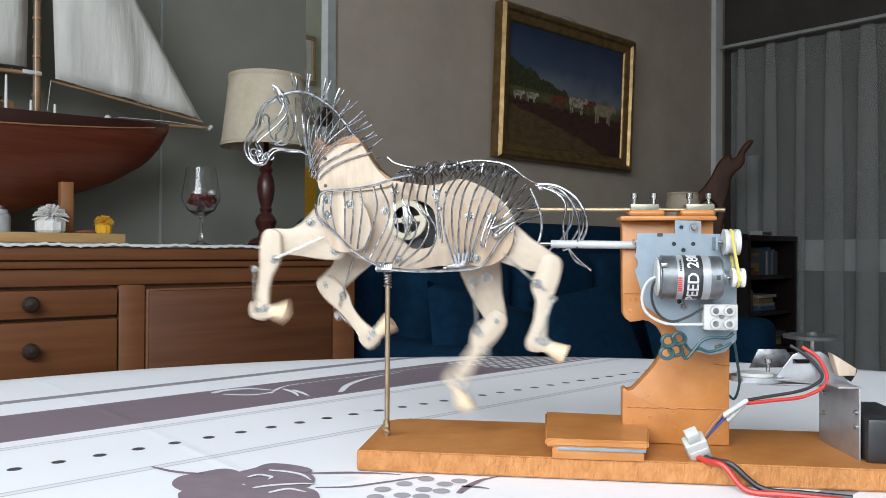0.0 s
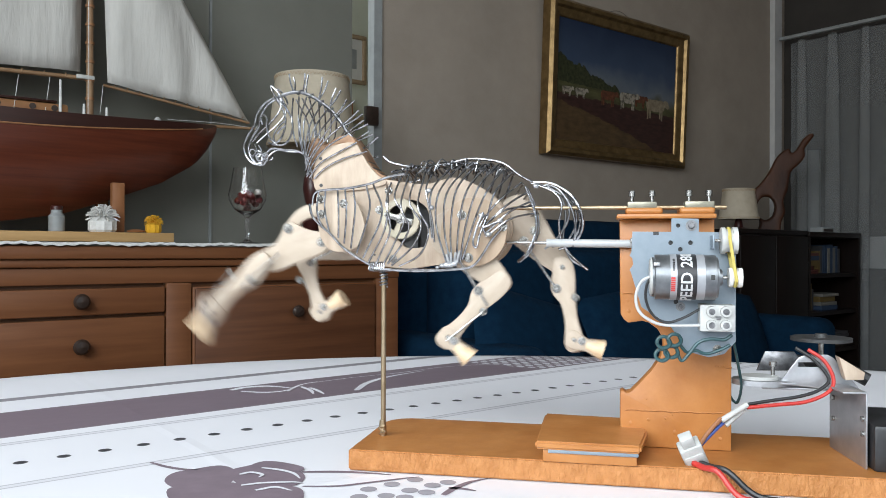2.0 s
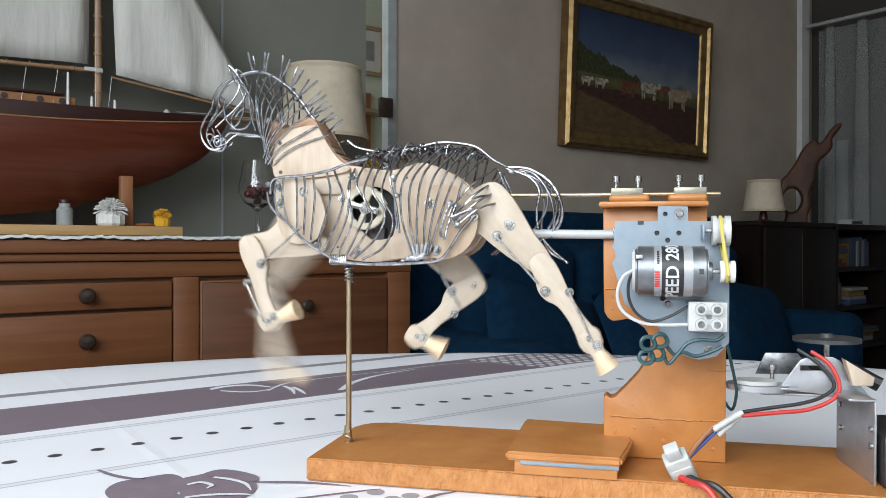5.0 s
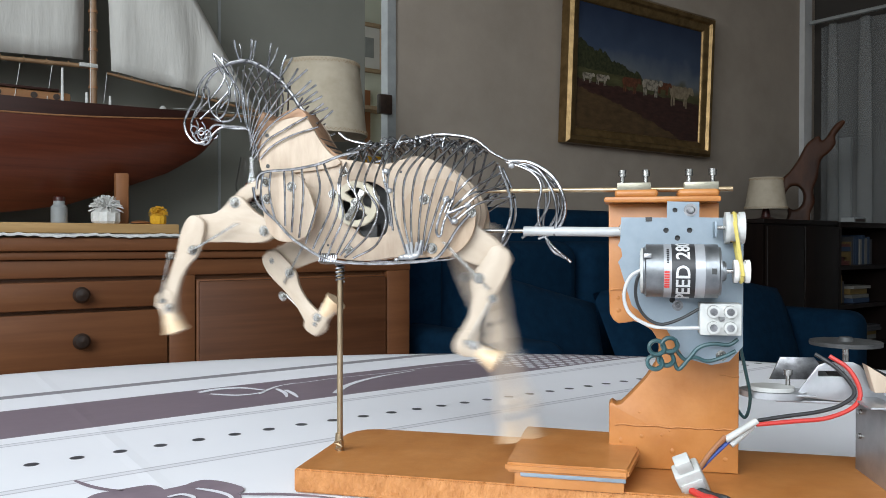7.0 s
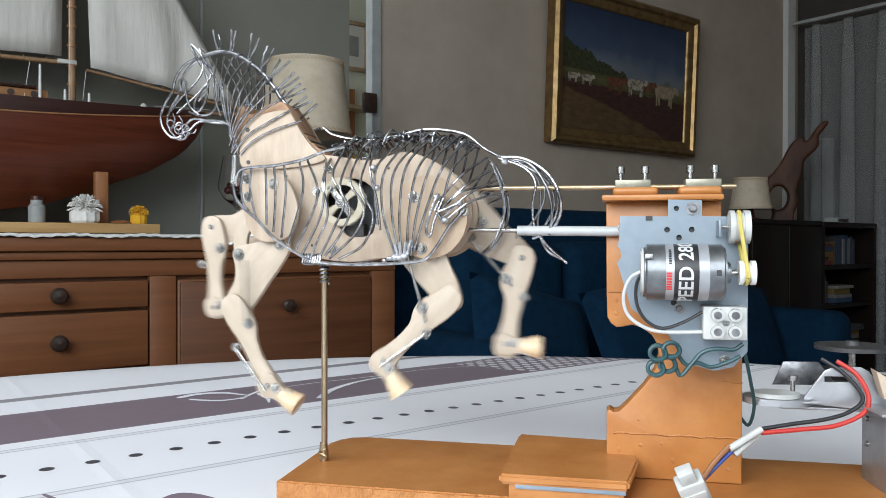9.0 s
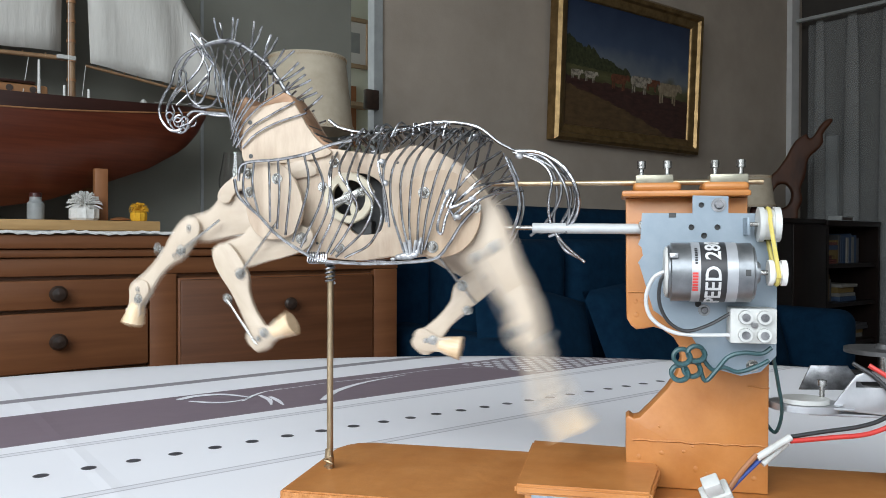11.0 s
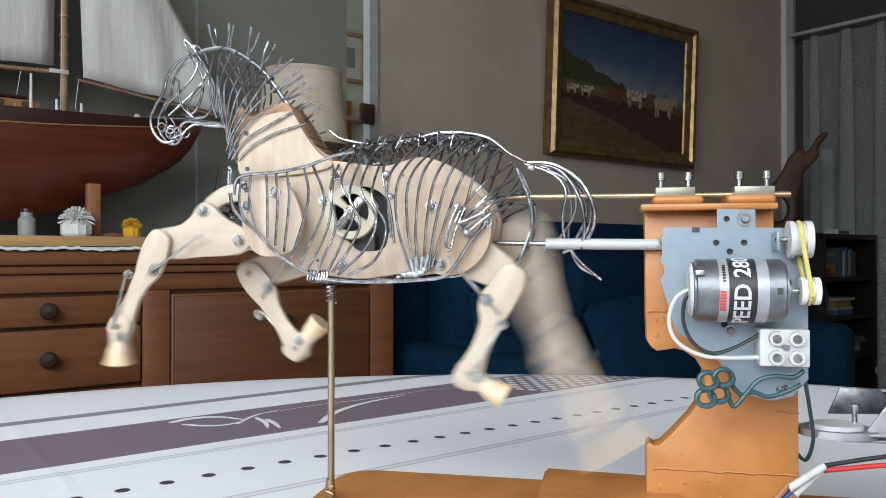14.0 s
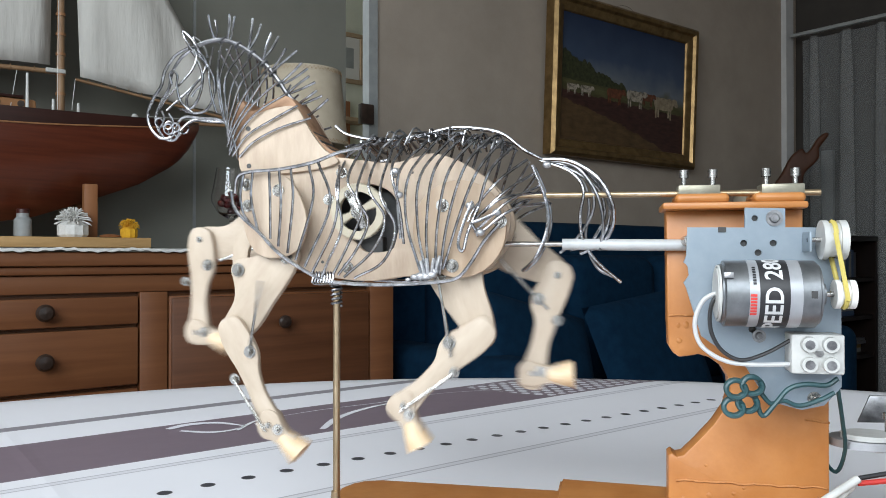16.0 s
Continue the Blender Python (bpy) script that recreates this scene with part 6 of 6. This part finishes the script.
    for x in (0.1898, 0.1970):
        for z in (0.0940, 0.0868):
            part("terminal_screw", cyl((x, -0.0324, z), (x, -0.0329, z), 0.0017, n=12), dark_wire, term)
    part("block_screw", cyl((0.1934, -0.0300, 0.0904), (0.1934, -0.0306, 0.0912), 0.0014, n=10), solder, term)

    def cable(name, pts, y0, y1, r, material, label=""):
        n = len(pts) - 1
        part(name, tube([(x * MM, (y0 + (y1 - y0) * k / n) * MM, z * MM) for k, (x, z) in enumerate(pts)], r * MM, 8, 6), material, stand, label)

    cable("white_lead", [(159.2, 112.9), (153.3, 109.2), (150.5, 100.9), (152.8, 92.6), (161.0, 87.1), (170.6, 85.8), (184.5, 86.2)], -30, -27, 0.85, white_cable, "white motor lead")
    cable("black_lead", [(160.7, 114.0), (156.4, 108.2), (156.0, 98.9), (159.8, 91.2), (166.8, 87.5), (175.4, 90.0), (184.2, 95.0)], -31, -27, 0.75, black_cable, "black motor lead")
    cable("green_lead", [(201.1, 81.1), (197.1, 78.5), (190.0, 78.7), (184.0, 76.8), (179.6, 71.6), (174.8, 66.7), (172.0, 74.3)], -24, -26, 0.95, green_cable, "dark green lead")
    cable("green_lead", [(200.4, 75.5), (195.5, 72.9), (188.1, 70.5), (182.4, 72.3), (177.7, 71.3), (173.3, 76.4)], -22, -26, 0.9, green_cable)
    for k, (x, z) in enumerate([(165.3, 76.5), (171.1, 77.9), (164.5, 69.5), (169.5, 71.3)]):
        pts = [((x + 3.4 * math.cos(a)) * MM, (-24 - 0.35 * a + k * 0.4) * MM, (z + 3.1 * math.sin(a)) * MM) for a in [j * math.tau / 9 for j in range(20)]]
        part("coiled_lead", tube(pts, 0.00095, 7, 3), green_cable, stand, "dark green lead coiled in loops")
    cable("green_lead", [(203.2, 76.1), (206.7, 63.0), (209.6, 49.9), (208.3, 39.3), (204.5, 43.1)], -16, 14, 0.8, green_cable)


def build_tail_gear():
    """Battery switch, bracket and wires at the far end of the board."""
    # aluminium angle standing on the board
    gearplate = bmesh.new()
    add_box(gearplate, -0.0005, 0.0005, -0.025, 0.025, 0, 0.040, 0.0002)
    add_box(gearplate, -0.012, 0.0005, -0.025, 0.025, 0.0395, 0.0405, 0.0002)
    ang = part("aluminium_angle", gearplate, alu, stand, "bent aluminium angle with small screws", pose(0.2665, 0.004, 0.0118, 0, 0, 5.7))
    for y, z in ((-0.022, 0.018), (-0.022, 0.026), (0.018, 0.018), (0.018, 0.030)):
        part("screw_head", cyl((-0.0004, y, z), (-0.0018, y, z), 0.0014, n=10), steel, ang)
    tray = part("switch_tray", plate([(230.2, 51.1), (240.8, 66.5), (244.8, 68.2), (256.1, 68.5), (259.2, 66.9), (273.7, 48.6), (267.7, 48.4)], 4, 5.2, [[(240.8, 63.8), (252.5, 64.1), (252.5, 61.5), (240.8, 61.2)]], bevel=0.0002, curved=False), alu, stand, "bent aluminium tray with a slot")
    part("tray_floor", box(0.222, 0.266, 0.005, 0.032, 0.0480, 0.0492, 0.0003), alu, stand)
    part("tray_back", plate([(223.4, 54.5), (228.4, 66.2), (244.8, 66.5), (253.0, 55.4)], 32, 33, bevel=0.0002, curved=False), dark_wire, stand)
    bm = bmesh.new()
    x0, z0 = (219.2, 52.3)
    bmesh.ops.create_cone(bm, cap_ends=True, segments=28, radius1=1, radius2=1, depth=0.003, matrix=Matrix.Translation((x0 * MM + 0.002, 0.008, z0 * MM - 0.0005)) @ Matrix.Diagonal((0.0155, 0.012, 1, 1)))
    part("round_plate", bm, alu, stand, "oval metal contact plate")
    bm = bmesh.new()
    bmesh.ops.create_cone(bm, cap_ends=True, segments=24, radius1=1, radius2=1, depth=0.002, matrix=Matrix.Translation((x0 * MM + 0.001, 0.006, z0 * MM + 0.0022)) @ Matrix.Diagonal((0.0105, 0.0085, 1, 1)))
    part("white_insert", bm, white_plastic, stand)
    part("contact_lever", box(x0 * MM, x0 * MM + 0.020, -0.0015, 0.0005, z0 * MM - 0.0005, z0 * MM + 0.0006, 0.0003), alu, stand)
    x1, z1 = (228.4, 59.5)
    bm = cyl((x1 * MM, 0.010, z1 * MM - 0.010), (x1 * MM, 0.010, z1 * MM + 0.001), 0.0011, n=10)
    add_cyl(bm, (x1 * MM, 0.010, z1 * MM + 0.001), (x1 * MM, 0.010, z1 * MM + 0.0035), 0.0021, n=12)
    part("adjusting_screw", bm, steel, stand)
    x2, z2 = (256.6, 75.7)
    disc = bmesh.new()
    add_cyl(disc, (x2 * MM, 0.020, z2 * MM - 0.0010), (x2 * MM, 0.020, z2 * MM + 0.0010), 0.0165, n=36)
    add_cyl(disc, (x2 * MM, 0.020, z2 * MM + 0.0010), (x2 * MM, 0.020, z2 * MM + 0.0030), 0.0040, 0.003, n=16)
    part("disc", disc, dark_hole, stand, "thin dark disc on a bolt")
    part("disc_bolt", cyl((x2 * MM, 0.020, 0.049), (x2 * MM, 0.020, z2 * MM), 0.0015, n=10), steel, stand)
    part("wood_wedge", plate([(259.3, 68.8), (272.5, 60.5), (271.9, 56.4), (262.9, 56.1)], -6, 2, bevel=0.0003, curved=False), birch, stand)
    part("black_case", box(0.271, 0.298, -0.026, 0.030, 0.0116, 0.036, 0.002), black_cable, stand, "black plastic case at the board's end")
    part("dark_arm", tube([(0.243, 0.040, 0.060), (0.270, 0.042, 0.058), (0.287, 0.038, 0.050)], 0.004, 8, 4), black_cable, stand)

    def cable(name, pts, y0, y1, r, material, label=""):
        n = len(pts) - 1
        part(name, tube([(x * MM, (y0 + (y1 - y0) * k / n) * MM, z * MM) for k, (x, z) in enumerate(pts)], r * MM, 8, 6), material, stand, label)

    def over_edge(pts):
        """Keeps a lead above the board as far as its front edge."""
        return [(x, max(z, 13.6 - 0.6 * k) if k < 3 else max(z, 1.8)) for k, (x, z) in enumerate(pts)]

    cable("red_lead", [(245.3, 71.4), (253.0, 65.9), (257.2, 56.6), (254.2, 49.5), (242.3, 44.1), (227.3, 42.3), (210.6, 40.5)], 2, -14, 1.05, red_cable, "red battery lead")
    cable("black_lead", [(239.3, 71.9), (248.3, 65.8), (255.4, 55.9), (249.8, 50.0), (239.3, 46.5), (224.3, 44.1), (210.6, 41.8)], 4, -12, 0.95, black_cable, "black battery lead")
    for dy, (a, b) in ((-14, [(210.7, 42.3), (196.7, 33.6)]), (-12, [(209.3, 39.3), (199.0, 30.7)])):
        part("white_sleeve", tube([(a[0] * MM, dy * MM, a[1] * MM), (b[0] * MM, (dy - 4) * MM, b[1] * MM)], 0.0016, 10, 2), white_plastic, stand, "white sleeve on the leads")
    cable("black_lead", [(196.5, 35.0), (189.3, 27.2), (184.4, 20.7)], -18, -24, 1.15, stand_wood, "dark brown lead")
    cable("blue_lead", [(198.3, 32.6), (191.1, 26.0), (184.4, 19.4)], -16, -22, 1.0, blue_cable, "blue lead")
    plug = bmesh.new()
    add_box(plug, -0.0035, 0.0035, -0.003, 0.003, 0.0085, 0.0155, 0.0006)
    add_box(plug, -0.0060, 0.0060, -0.0042, 0.0042, -0.0085, 0.0090, 0.0010)
    add_box(plug, -0.0050, 0.0050, -0.0050, -0.0042, -0.004, 0.004, 0.0002)
    xp, zp = (180.6, 11.3)
    part("plug", plug, white_plastic, stand, "white plastic cable connector", Matrix.Translation((xp * MM, -0.030, 0.0172)) @ Matrix.Rotation(radians(-24), 4, "Y") @ Matrix.Rotation(radians(35), 4, "X"))
    cable("red_lead", over_edge([(180.4, 10.8), (185.0, 6.9), (191.6, 3.6), (201.6, -0.1), (218.5, -5.1), (246.3, -13.2)]), -34, -62, 1.6, red_cable, "thick red supply lead")
    cable("black_lead", over_edge([(183.9, 12.8), (189.6, 8.9), (196.5, 6.2), (210.1, 2.1), (229.7, -2.7), (251.8, -10.0)]), -33, -58, 1.6, black_cable, "thick black supply lead")


build_drive()
build_tail_gear()

# ---- printed flowers on the cloth ----
def build_prints():
    def flat(name, pts, material, lift=0.0003, curved=True):
        """A printed patch: (u, v) in mm in the cloth's own directions."""
        line = [Vector((u * MM, v * MM, lift)) for u, v in pts]
        if curved:
            line = smooth_line([line[-1], *line, line[0], line[1]], 5)[5:-6]
        bm = bmesh.new()
        vs = [bm.verts.new(p) for p in line]
        edges = [bm.edges.new((a, b)) for a, b in zip(vs, vs[1:] + vs[:1])]
        bmesh.ops.triangle_fill(bm, edges=edges, use_beauty=True)
        part(name, bm, material, tablecloth)

    def stroke(name, pts, w0, w1, material, lift=0.0003):
        line = smooth_line([(u, v, 0) for u, v in pts], 6)
        left, right = [], []
        for k, p in enumerate(line):
            d = (line[min(k + 1, len(line) - 1)] - line[max(k - 1, 0)]).normalized()
            s = k / (len(line) - 1)
            w = (w0 * (1 - s) + w1 * s) * (0.35 + 0.65 * math.sin(math.pi * min(0.98, s + 0.04)) ** 0.5)
            nrm = Vector((-d.y, d.x, 0)) * w / 2
            left.append((p + nrm)[:2])
            right.append((p - nrm)[:2])
        flat(name, left + right[::-1], material, lift, curved=False)

    petals = ([(-126, 26), (-117, 39), (-104, 40), (-89, 38), (-87, 22), (-100, -0), (-113, -3), (-125, 8)], [(-91, 22), (-79, 27), (-69, 26), (-59, 9), (-60, -10), (-72, -24), (-87, -20), (-97, -8)], [(-130, 10), (-112, 9), (-95, -2), (-79, -19), (-75, -36), (-93, -59), (-118, -50), (-135, -22)], [(-76, 25), (-66, 30), (-58, 22), (-53, 5), (-59, -2), (-68, 13)])
    for k, pts in enumerate(petals):
        flat("printed_petal", pts, print_mauve, 0.0003 + 0.00012 * k)
    stroke("printed_stem", [(-119, 70), (-115, 55), (-109, 43), (-103, 37)], 3.0, 4.0, print_mauve)
    stroke("printed_stem", [(-58, -3), (-42, -15), (-31, -26), (-21, -39)], 5.0, 2.0, print_mauve)
    stroke("printed_stem", [(-71, -28), (-56, -39), (-39, -44), (-20, -49), (-11, -52)], 3.0, 2.0, print_mauve)
    stroke("printed_stem", [(-21, -86), (-10, -81), (5, -77), (17, -78)], 5.0, 2.5, print_mauve)
    stroke("printed_stem", [(-11, -78), (-6, -84), (-3, -91)], 4.0, 2.5, print_mauve)
    for pts in ([(-89, 12), (-82, 12), (-79, 4), (-83, -0)], [(-73, 17), (-67, 7), (-64, -4), (-66, -16)], [(-97, -8), (-86, -11), (-73, -19), (-68, -25)], [(-95, -21), (-84, -22), (-80, -33)]):
        stroke("printed_vein", pts, 3.5, 2.0, print_white, 0.0009)
    for k, (u, v) in enumerate([(-46, -54), (-31, -54), (-16, -55), (-15, -69), (-30, -69), (-45, -69), (-25, -77), (-5, -70), (-57, -62), (-39, -77)]):
        flat("printed_spot", [(u + 4.6 * math.cos(a), v + 4.6 * math.sin(a)) for a in [j * math.tau / 14 for j in range(14)]], print_grey, 0.0003, curved=False)
    # pale swirls on the mauve band
    for pts, w0, w1 in (([(19, 271), (36, 277), (56, 270), (68, 247)], 9, 5), ([(24, 260), (38, 243), (52, 239), (65, 244)], 6, 3), ([(78, 250), (76, 229), (69, 210)], 5, 3), ([(82, 240), (80, 222), (76, 204)], 5, 3), ([(57, 236), (70, 249), (85, 260), (105, 266)], 4, 2), ([(108, 202), (138, 230), (177, 249), (228, 259)], 8, 3), ([(94, 262), (147, 266), (201, 263), (265, 267), (332, 247)], 2.0, 1.5)):
        stroke("printed_swirl", pts, w0, w1, print_white, 0.0004)


build_prints()


# ---- gait: the poses of a stride, by phase in turns; positions in mm, angles in degrees ----
PERIOD = 0.8667
PHASES = (0.0000, 0.0770, 0.1154, 0.1923, 0.2308, 0.3077, 0.3461, 0.4231, 0.4615, 0.5385, 0.5769, 0.6539, 0.6923, 0.7692, 0.8077, 0.8846, 0.9230)
FRONT_X = (-41.3, -43.5, -45.6, -48.1, -50.7, -53.9, -56.3, -62.6, -66.5, -73.5, -76.4, -80.8, -82.2, -75.7, -71.2, -42.9, -41.9)
FRONT_Z = (100.7, 108.8, 111.4, 117.8, 120.2, 125, 126.8, 131.7, 132.7, 133.9, 133.5, 129.3, 127.5, 120.6, 117.8, 92.3, 93.3)
FRONT_LOW = (-61.4, -57.9, -61.9, -64.6, -68.9, -74.5, -79, -88.4, -96.1, -104.6, -112, -120.8, -132.4, -149.1, -132.5, -62.3, -65.8)
FRONT_FOOT = (17, 20.6, 31.8, 26.9, 37.4, 21.4, 34.6, 7.5, 8.1, -49, -65.8, -110.7, -104.3, -125.5, -113.1, -28.3, -41)
FRONT_FORE = (41.7, 28.5, 22.2, 11.2, 6.7, 0, -2.8, -9.1, -10.5, -7.3, -4.4, 6.9, 11.8, 15.8, 18.5, 51, 52.7)
FAR_FRONT_X = (-80.4, -82.8, -83.9, -81.6, -82.2, -46.9, -34.9, -39.8, -41, -43.5, -43.8, -49, -51.1, -56.1, -60.7, -67.9, -71)
FAR_FRONT_Z = (134.7, 133.4, 133.2, 130.7, 118.6, 98.4, 91.8, 98, 101.5, 110.5, 113.6, 119.8, 122.1, 126, 128.8, 133.1, 133.6)
FAR_FRONT_LOW = (-100.1, -117.3, -122.2, -131.8, -117.2, -73.6, -69.2, -51.5, -49.4, -50.6, -52.2, -58.4, -61.4, -68.9, -70.4, -85.3, -90.4)
FAR_FRONT_FOOT = (-44.5, -80.3, -95, -105.4, -123.4, -38.3, -11.8, 23.5, 34.3, 48.8, 51.4, 42.6, 38.1, 35.3, 33.3, 6.9, -10.9)
FAR_FRONT_FORE = (-9, -4, 0, 8.3, 14, 42, 46, 43.5, 41, 25.9, 18, 7.7, 4, -1, -3, -6.8, -8)
REAR_X = (66, 72.8, 79.5, 98.2, 111.4, 112.2, 108.9, 106.1, 102.3, 93.9, 90.3, 82.9, 80.3, 75.9, 73.9, 69.6, 67.8)
REAR_Z = (87.2, 84, 84.3, 98.8, 105.5, 114.9, 113, 117.6, 118.3, 117.8, 116.8, 114, 112.5, 109.4, 106.8, 98.7, 95.1)
REAR_LOW = (-130.4, -112.2, -104.1, -69.5, -58.9, -56.3, -75.1, -79.6, -97.8, -102.9, -109.5, -117.7, -123.3, -130.4, -134, -136.1, -136.3)
REAR_FOOT = (-80, -92.1, -94.5, -49.6, -74.6, -51.3, -41.3, -27.5, -24.9, -28.1, -29.8, -30.9, -31.6, -38, -42.9, -56.1, -63.8)
REAR_UP = (99.3, 100.5, 101.9, 118.5, 125.7, 129.4, 131.5, 144.4, 148.1, 146.3, 144.6, 138.6, 135.7, 132.6, 130.5, 116.9, 109.4)
FAR_REAR_X = (90.1, 84.1, 81.4, 76.7, 73.8, 70.4, 67.9, 66.8, 66, 72.6, 80.1, 115.2, 112.4, 110.6, 108, 101.9, 98.1)
FAR_REAR_Z = (116.1, 113.4, 111.9, 107.6, 107.1, 100.2, 97.4, 88.3, 84.3, 81.1, 81.3, 105.7, 114.6, 114.6, 116.9, 117.3, 117.6)
FAR_REAR_LOW = (-114.6, -123.5, -127.1, -133.4, -135, -138.7, -137.9, -134, -130.4, -97.4, -79.3, -48.4, -46.5, -82, -79.9, -99.4, -103.6)
FAR_REAR_FOOT = (13.8, -4.8, -11.3, -9.3, -8.6, -30.9, -44, -58.9, -65.6, -81.7, -85.3, -31.6, -55.7, -25.5, -13.8, -2.9, 2)
FAR_REAR_UP = (147, 144.2, 142, 137, 134, 127.2, 123, 108.7, 104, 101.4, 101, 111.6, 118, 125.3, 129, 139, 143)
FRONT_QX = (-22.7, -20.4, -19.8, -19.2, -19.1, -20.9, -22.5, -28.9, -33.2, -43.4, -48.8, -61.1, -63.9, -61.6, -59.2, -37.3, -28)
FRONT_QZ = (123.9, 130.3, 132.1, 133.5, 133.9, 134.7, 134.8, 134.1, 133.9, 134.7, 135, 135.1, 135.1, 127.3, 122.7, 116.4, 115.2)

# the motor's pace wavers: seconds by which the gait runs ahead of an even one
LEAD_T = (0, 1, 2, 2.5, 3.5, 6.5, 7, 7.5, 8, 8.5, 9, 11.5, 12, 12.5, 13.5, 14.5, 16)
LEAD = (0.02, 0.02, 0.022, 0.035, 0.052, 0.05, 0.04, 0.032, 0.042, 0.03, 0.04, 0.024, 0.008, 0.018, 0.0, 0.0, 0.005)


def phase(t):
    return (t + interp(t, LEAD_T, LEAD) - 15.2) / PERIOD


def turned(x, y, z, a):
    """A pose in mm in the horse's plane, its x axis raised by a degrees."""
    return pose(x * MM, y * MM, z * MM, 0, -a, 0)


def motions():
    times = [k / 30 for k in range(481)]
    for (side, rear), pieces in LEGS.items():
        rows = {key: [] for key in pieces}
        for t in times:
            p = phase(t)
            y = 13.6 * side
            if rear:
                x, z, a, b, c = (cycle(k, p) for k in ((REAR_X, REAR_Z, REAR_UP, REAR_LOW, REAR_FOOT) if side < 0 else (FAR_REAR_X, FAR_REAR_Z, FAR_REAR_UP, FAR_REAR_LOW, FAR_REAR_FOOT)))
                reach = 45.0
            else:
                x, z, a, b, c = (cycle(k, p) for k in ((FRONT_X, FRONT_Z, FRONT_FORE, FRONT_LOW, FRONT_FOOT) if side < 0 else (FAR_FRONT_X, FAR_FRONT_Z, FAR_FRONT_FORE, FAR_FRONT_LOW, FAR_FRONT_FOOT)))
                reach = 44.5
            fx, fz = x + reach * math.cos(radians(b)), z + reach * math.sin(radians(b))
            rows["up"].append((t, turned(x, y, z, a)))
            rows["low"].append((t, turned(x, y - 3.7, z, b)))
            rows["foot"].append((t, turned(fx, y - 3.7 + (0.2 if side < 0 else -0.2), fz, c)))
            if rear:
                qx, qz = x + 27 * math.cos(radians(a)) - 9 * math.sin(radians(a)), z + 27 * math.sin(radians(a)) + 9 * math.cos(radians(a))
                ex, ez = x + 12 * math.cos(radians(b)) + 5.6 * math.sin(radians(b)), z + 12 * math.sin(radians(b)) - 5.6 * math.cos(radians(b))
            else:
                qx, qz = cycle(FRONT_QX, p if side < 0 else p + 0.5), cycle(FRONT_QZ, p if side < 0 else p + 0.5)
                ex, ez = x + 12 * math.cos(radians(b)) - 4.6 * math.sin(radians(b)), z + 12 * math.sin(radians(b)) + 4.6 * math.cos(radians(b))
                cx, cz = x + 22 * math.cos(radians(a)) - 14.3 * math.sin(radians(a)), z + 22 * math.sin(radians(a)) + 14.3 * math.cos(radians(a))
                rows["arch"].append((t, turned(cx, y + 3.2 * (1 if side > 0 else -1) * -1, cz, math.degrees(math.atan2(147 - cz, -18 - cx)))))
            rows["rod"].append((t, turned(qx, y - 6.4, qz, math.degrees(math.atan2(ez - qz, ex - qx)))))
        for key, piece in pieces.items():
            walk(piece, rows[key])
    walk(gear, [(t, pose(GEAR[0] * MM, -0.0118, GEAR[1] * MM, 0, 360 * phase(t), 0)) for t in times])


motions()
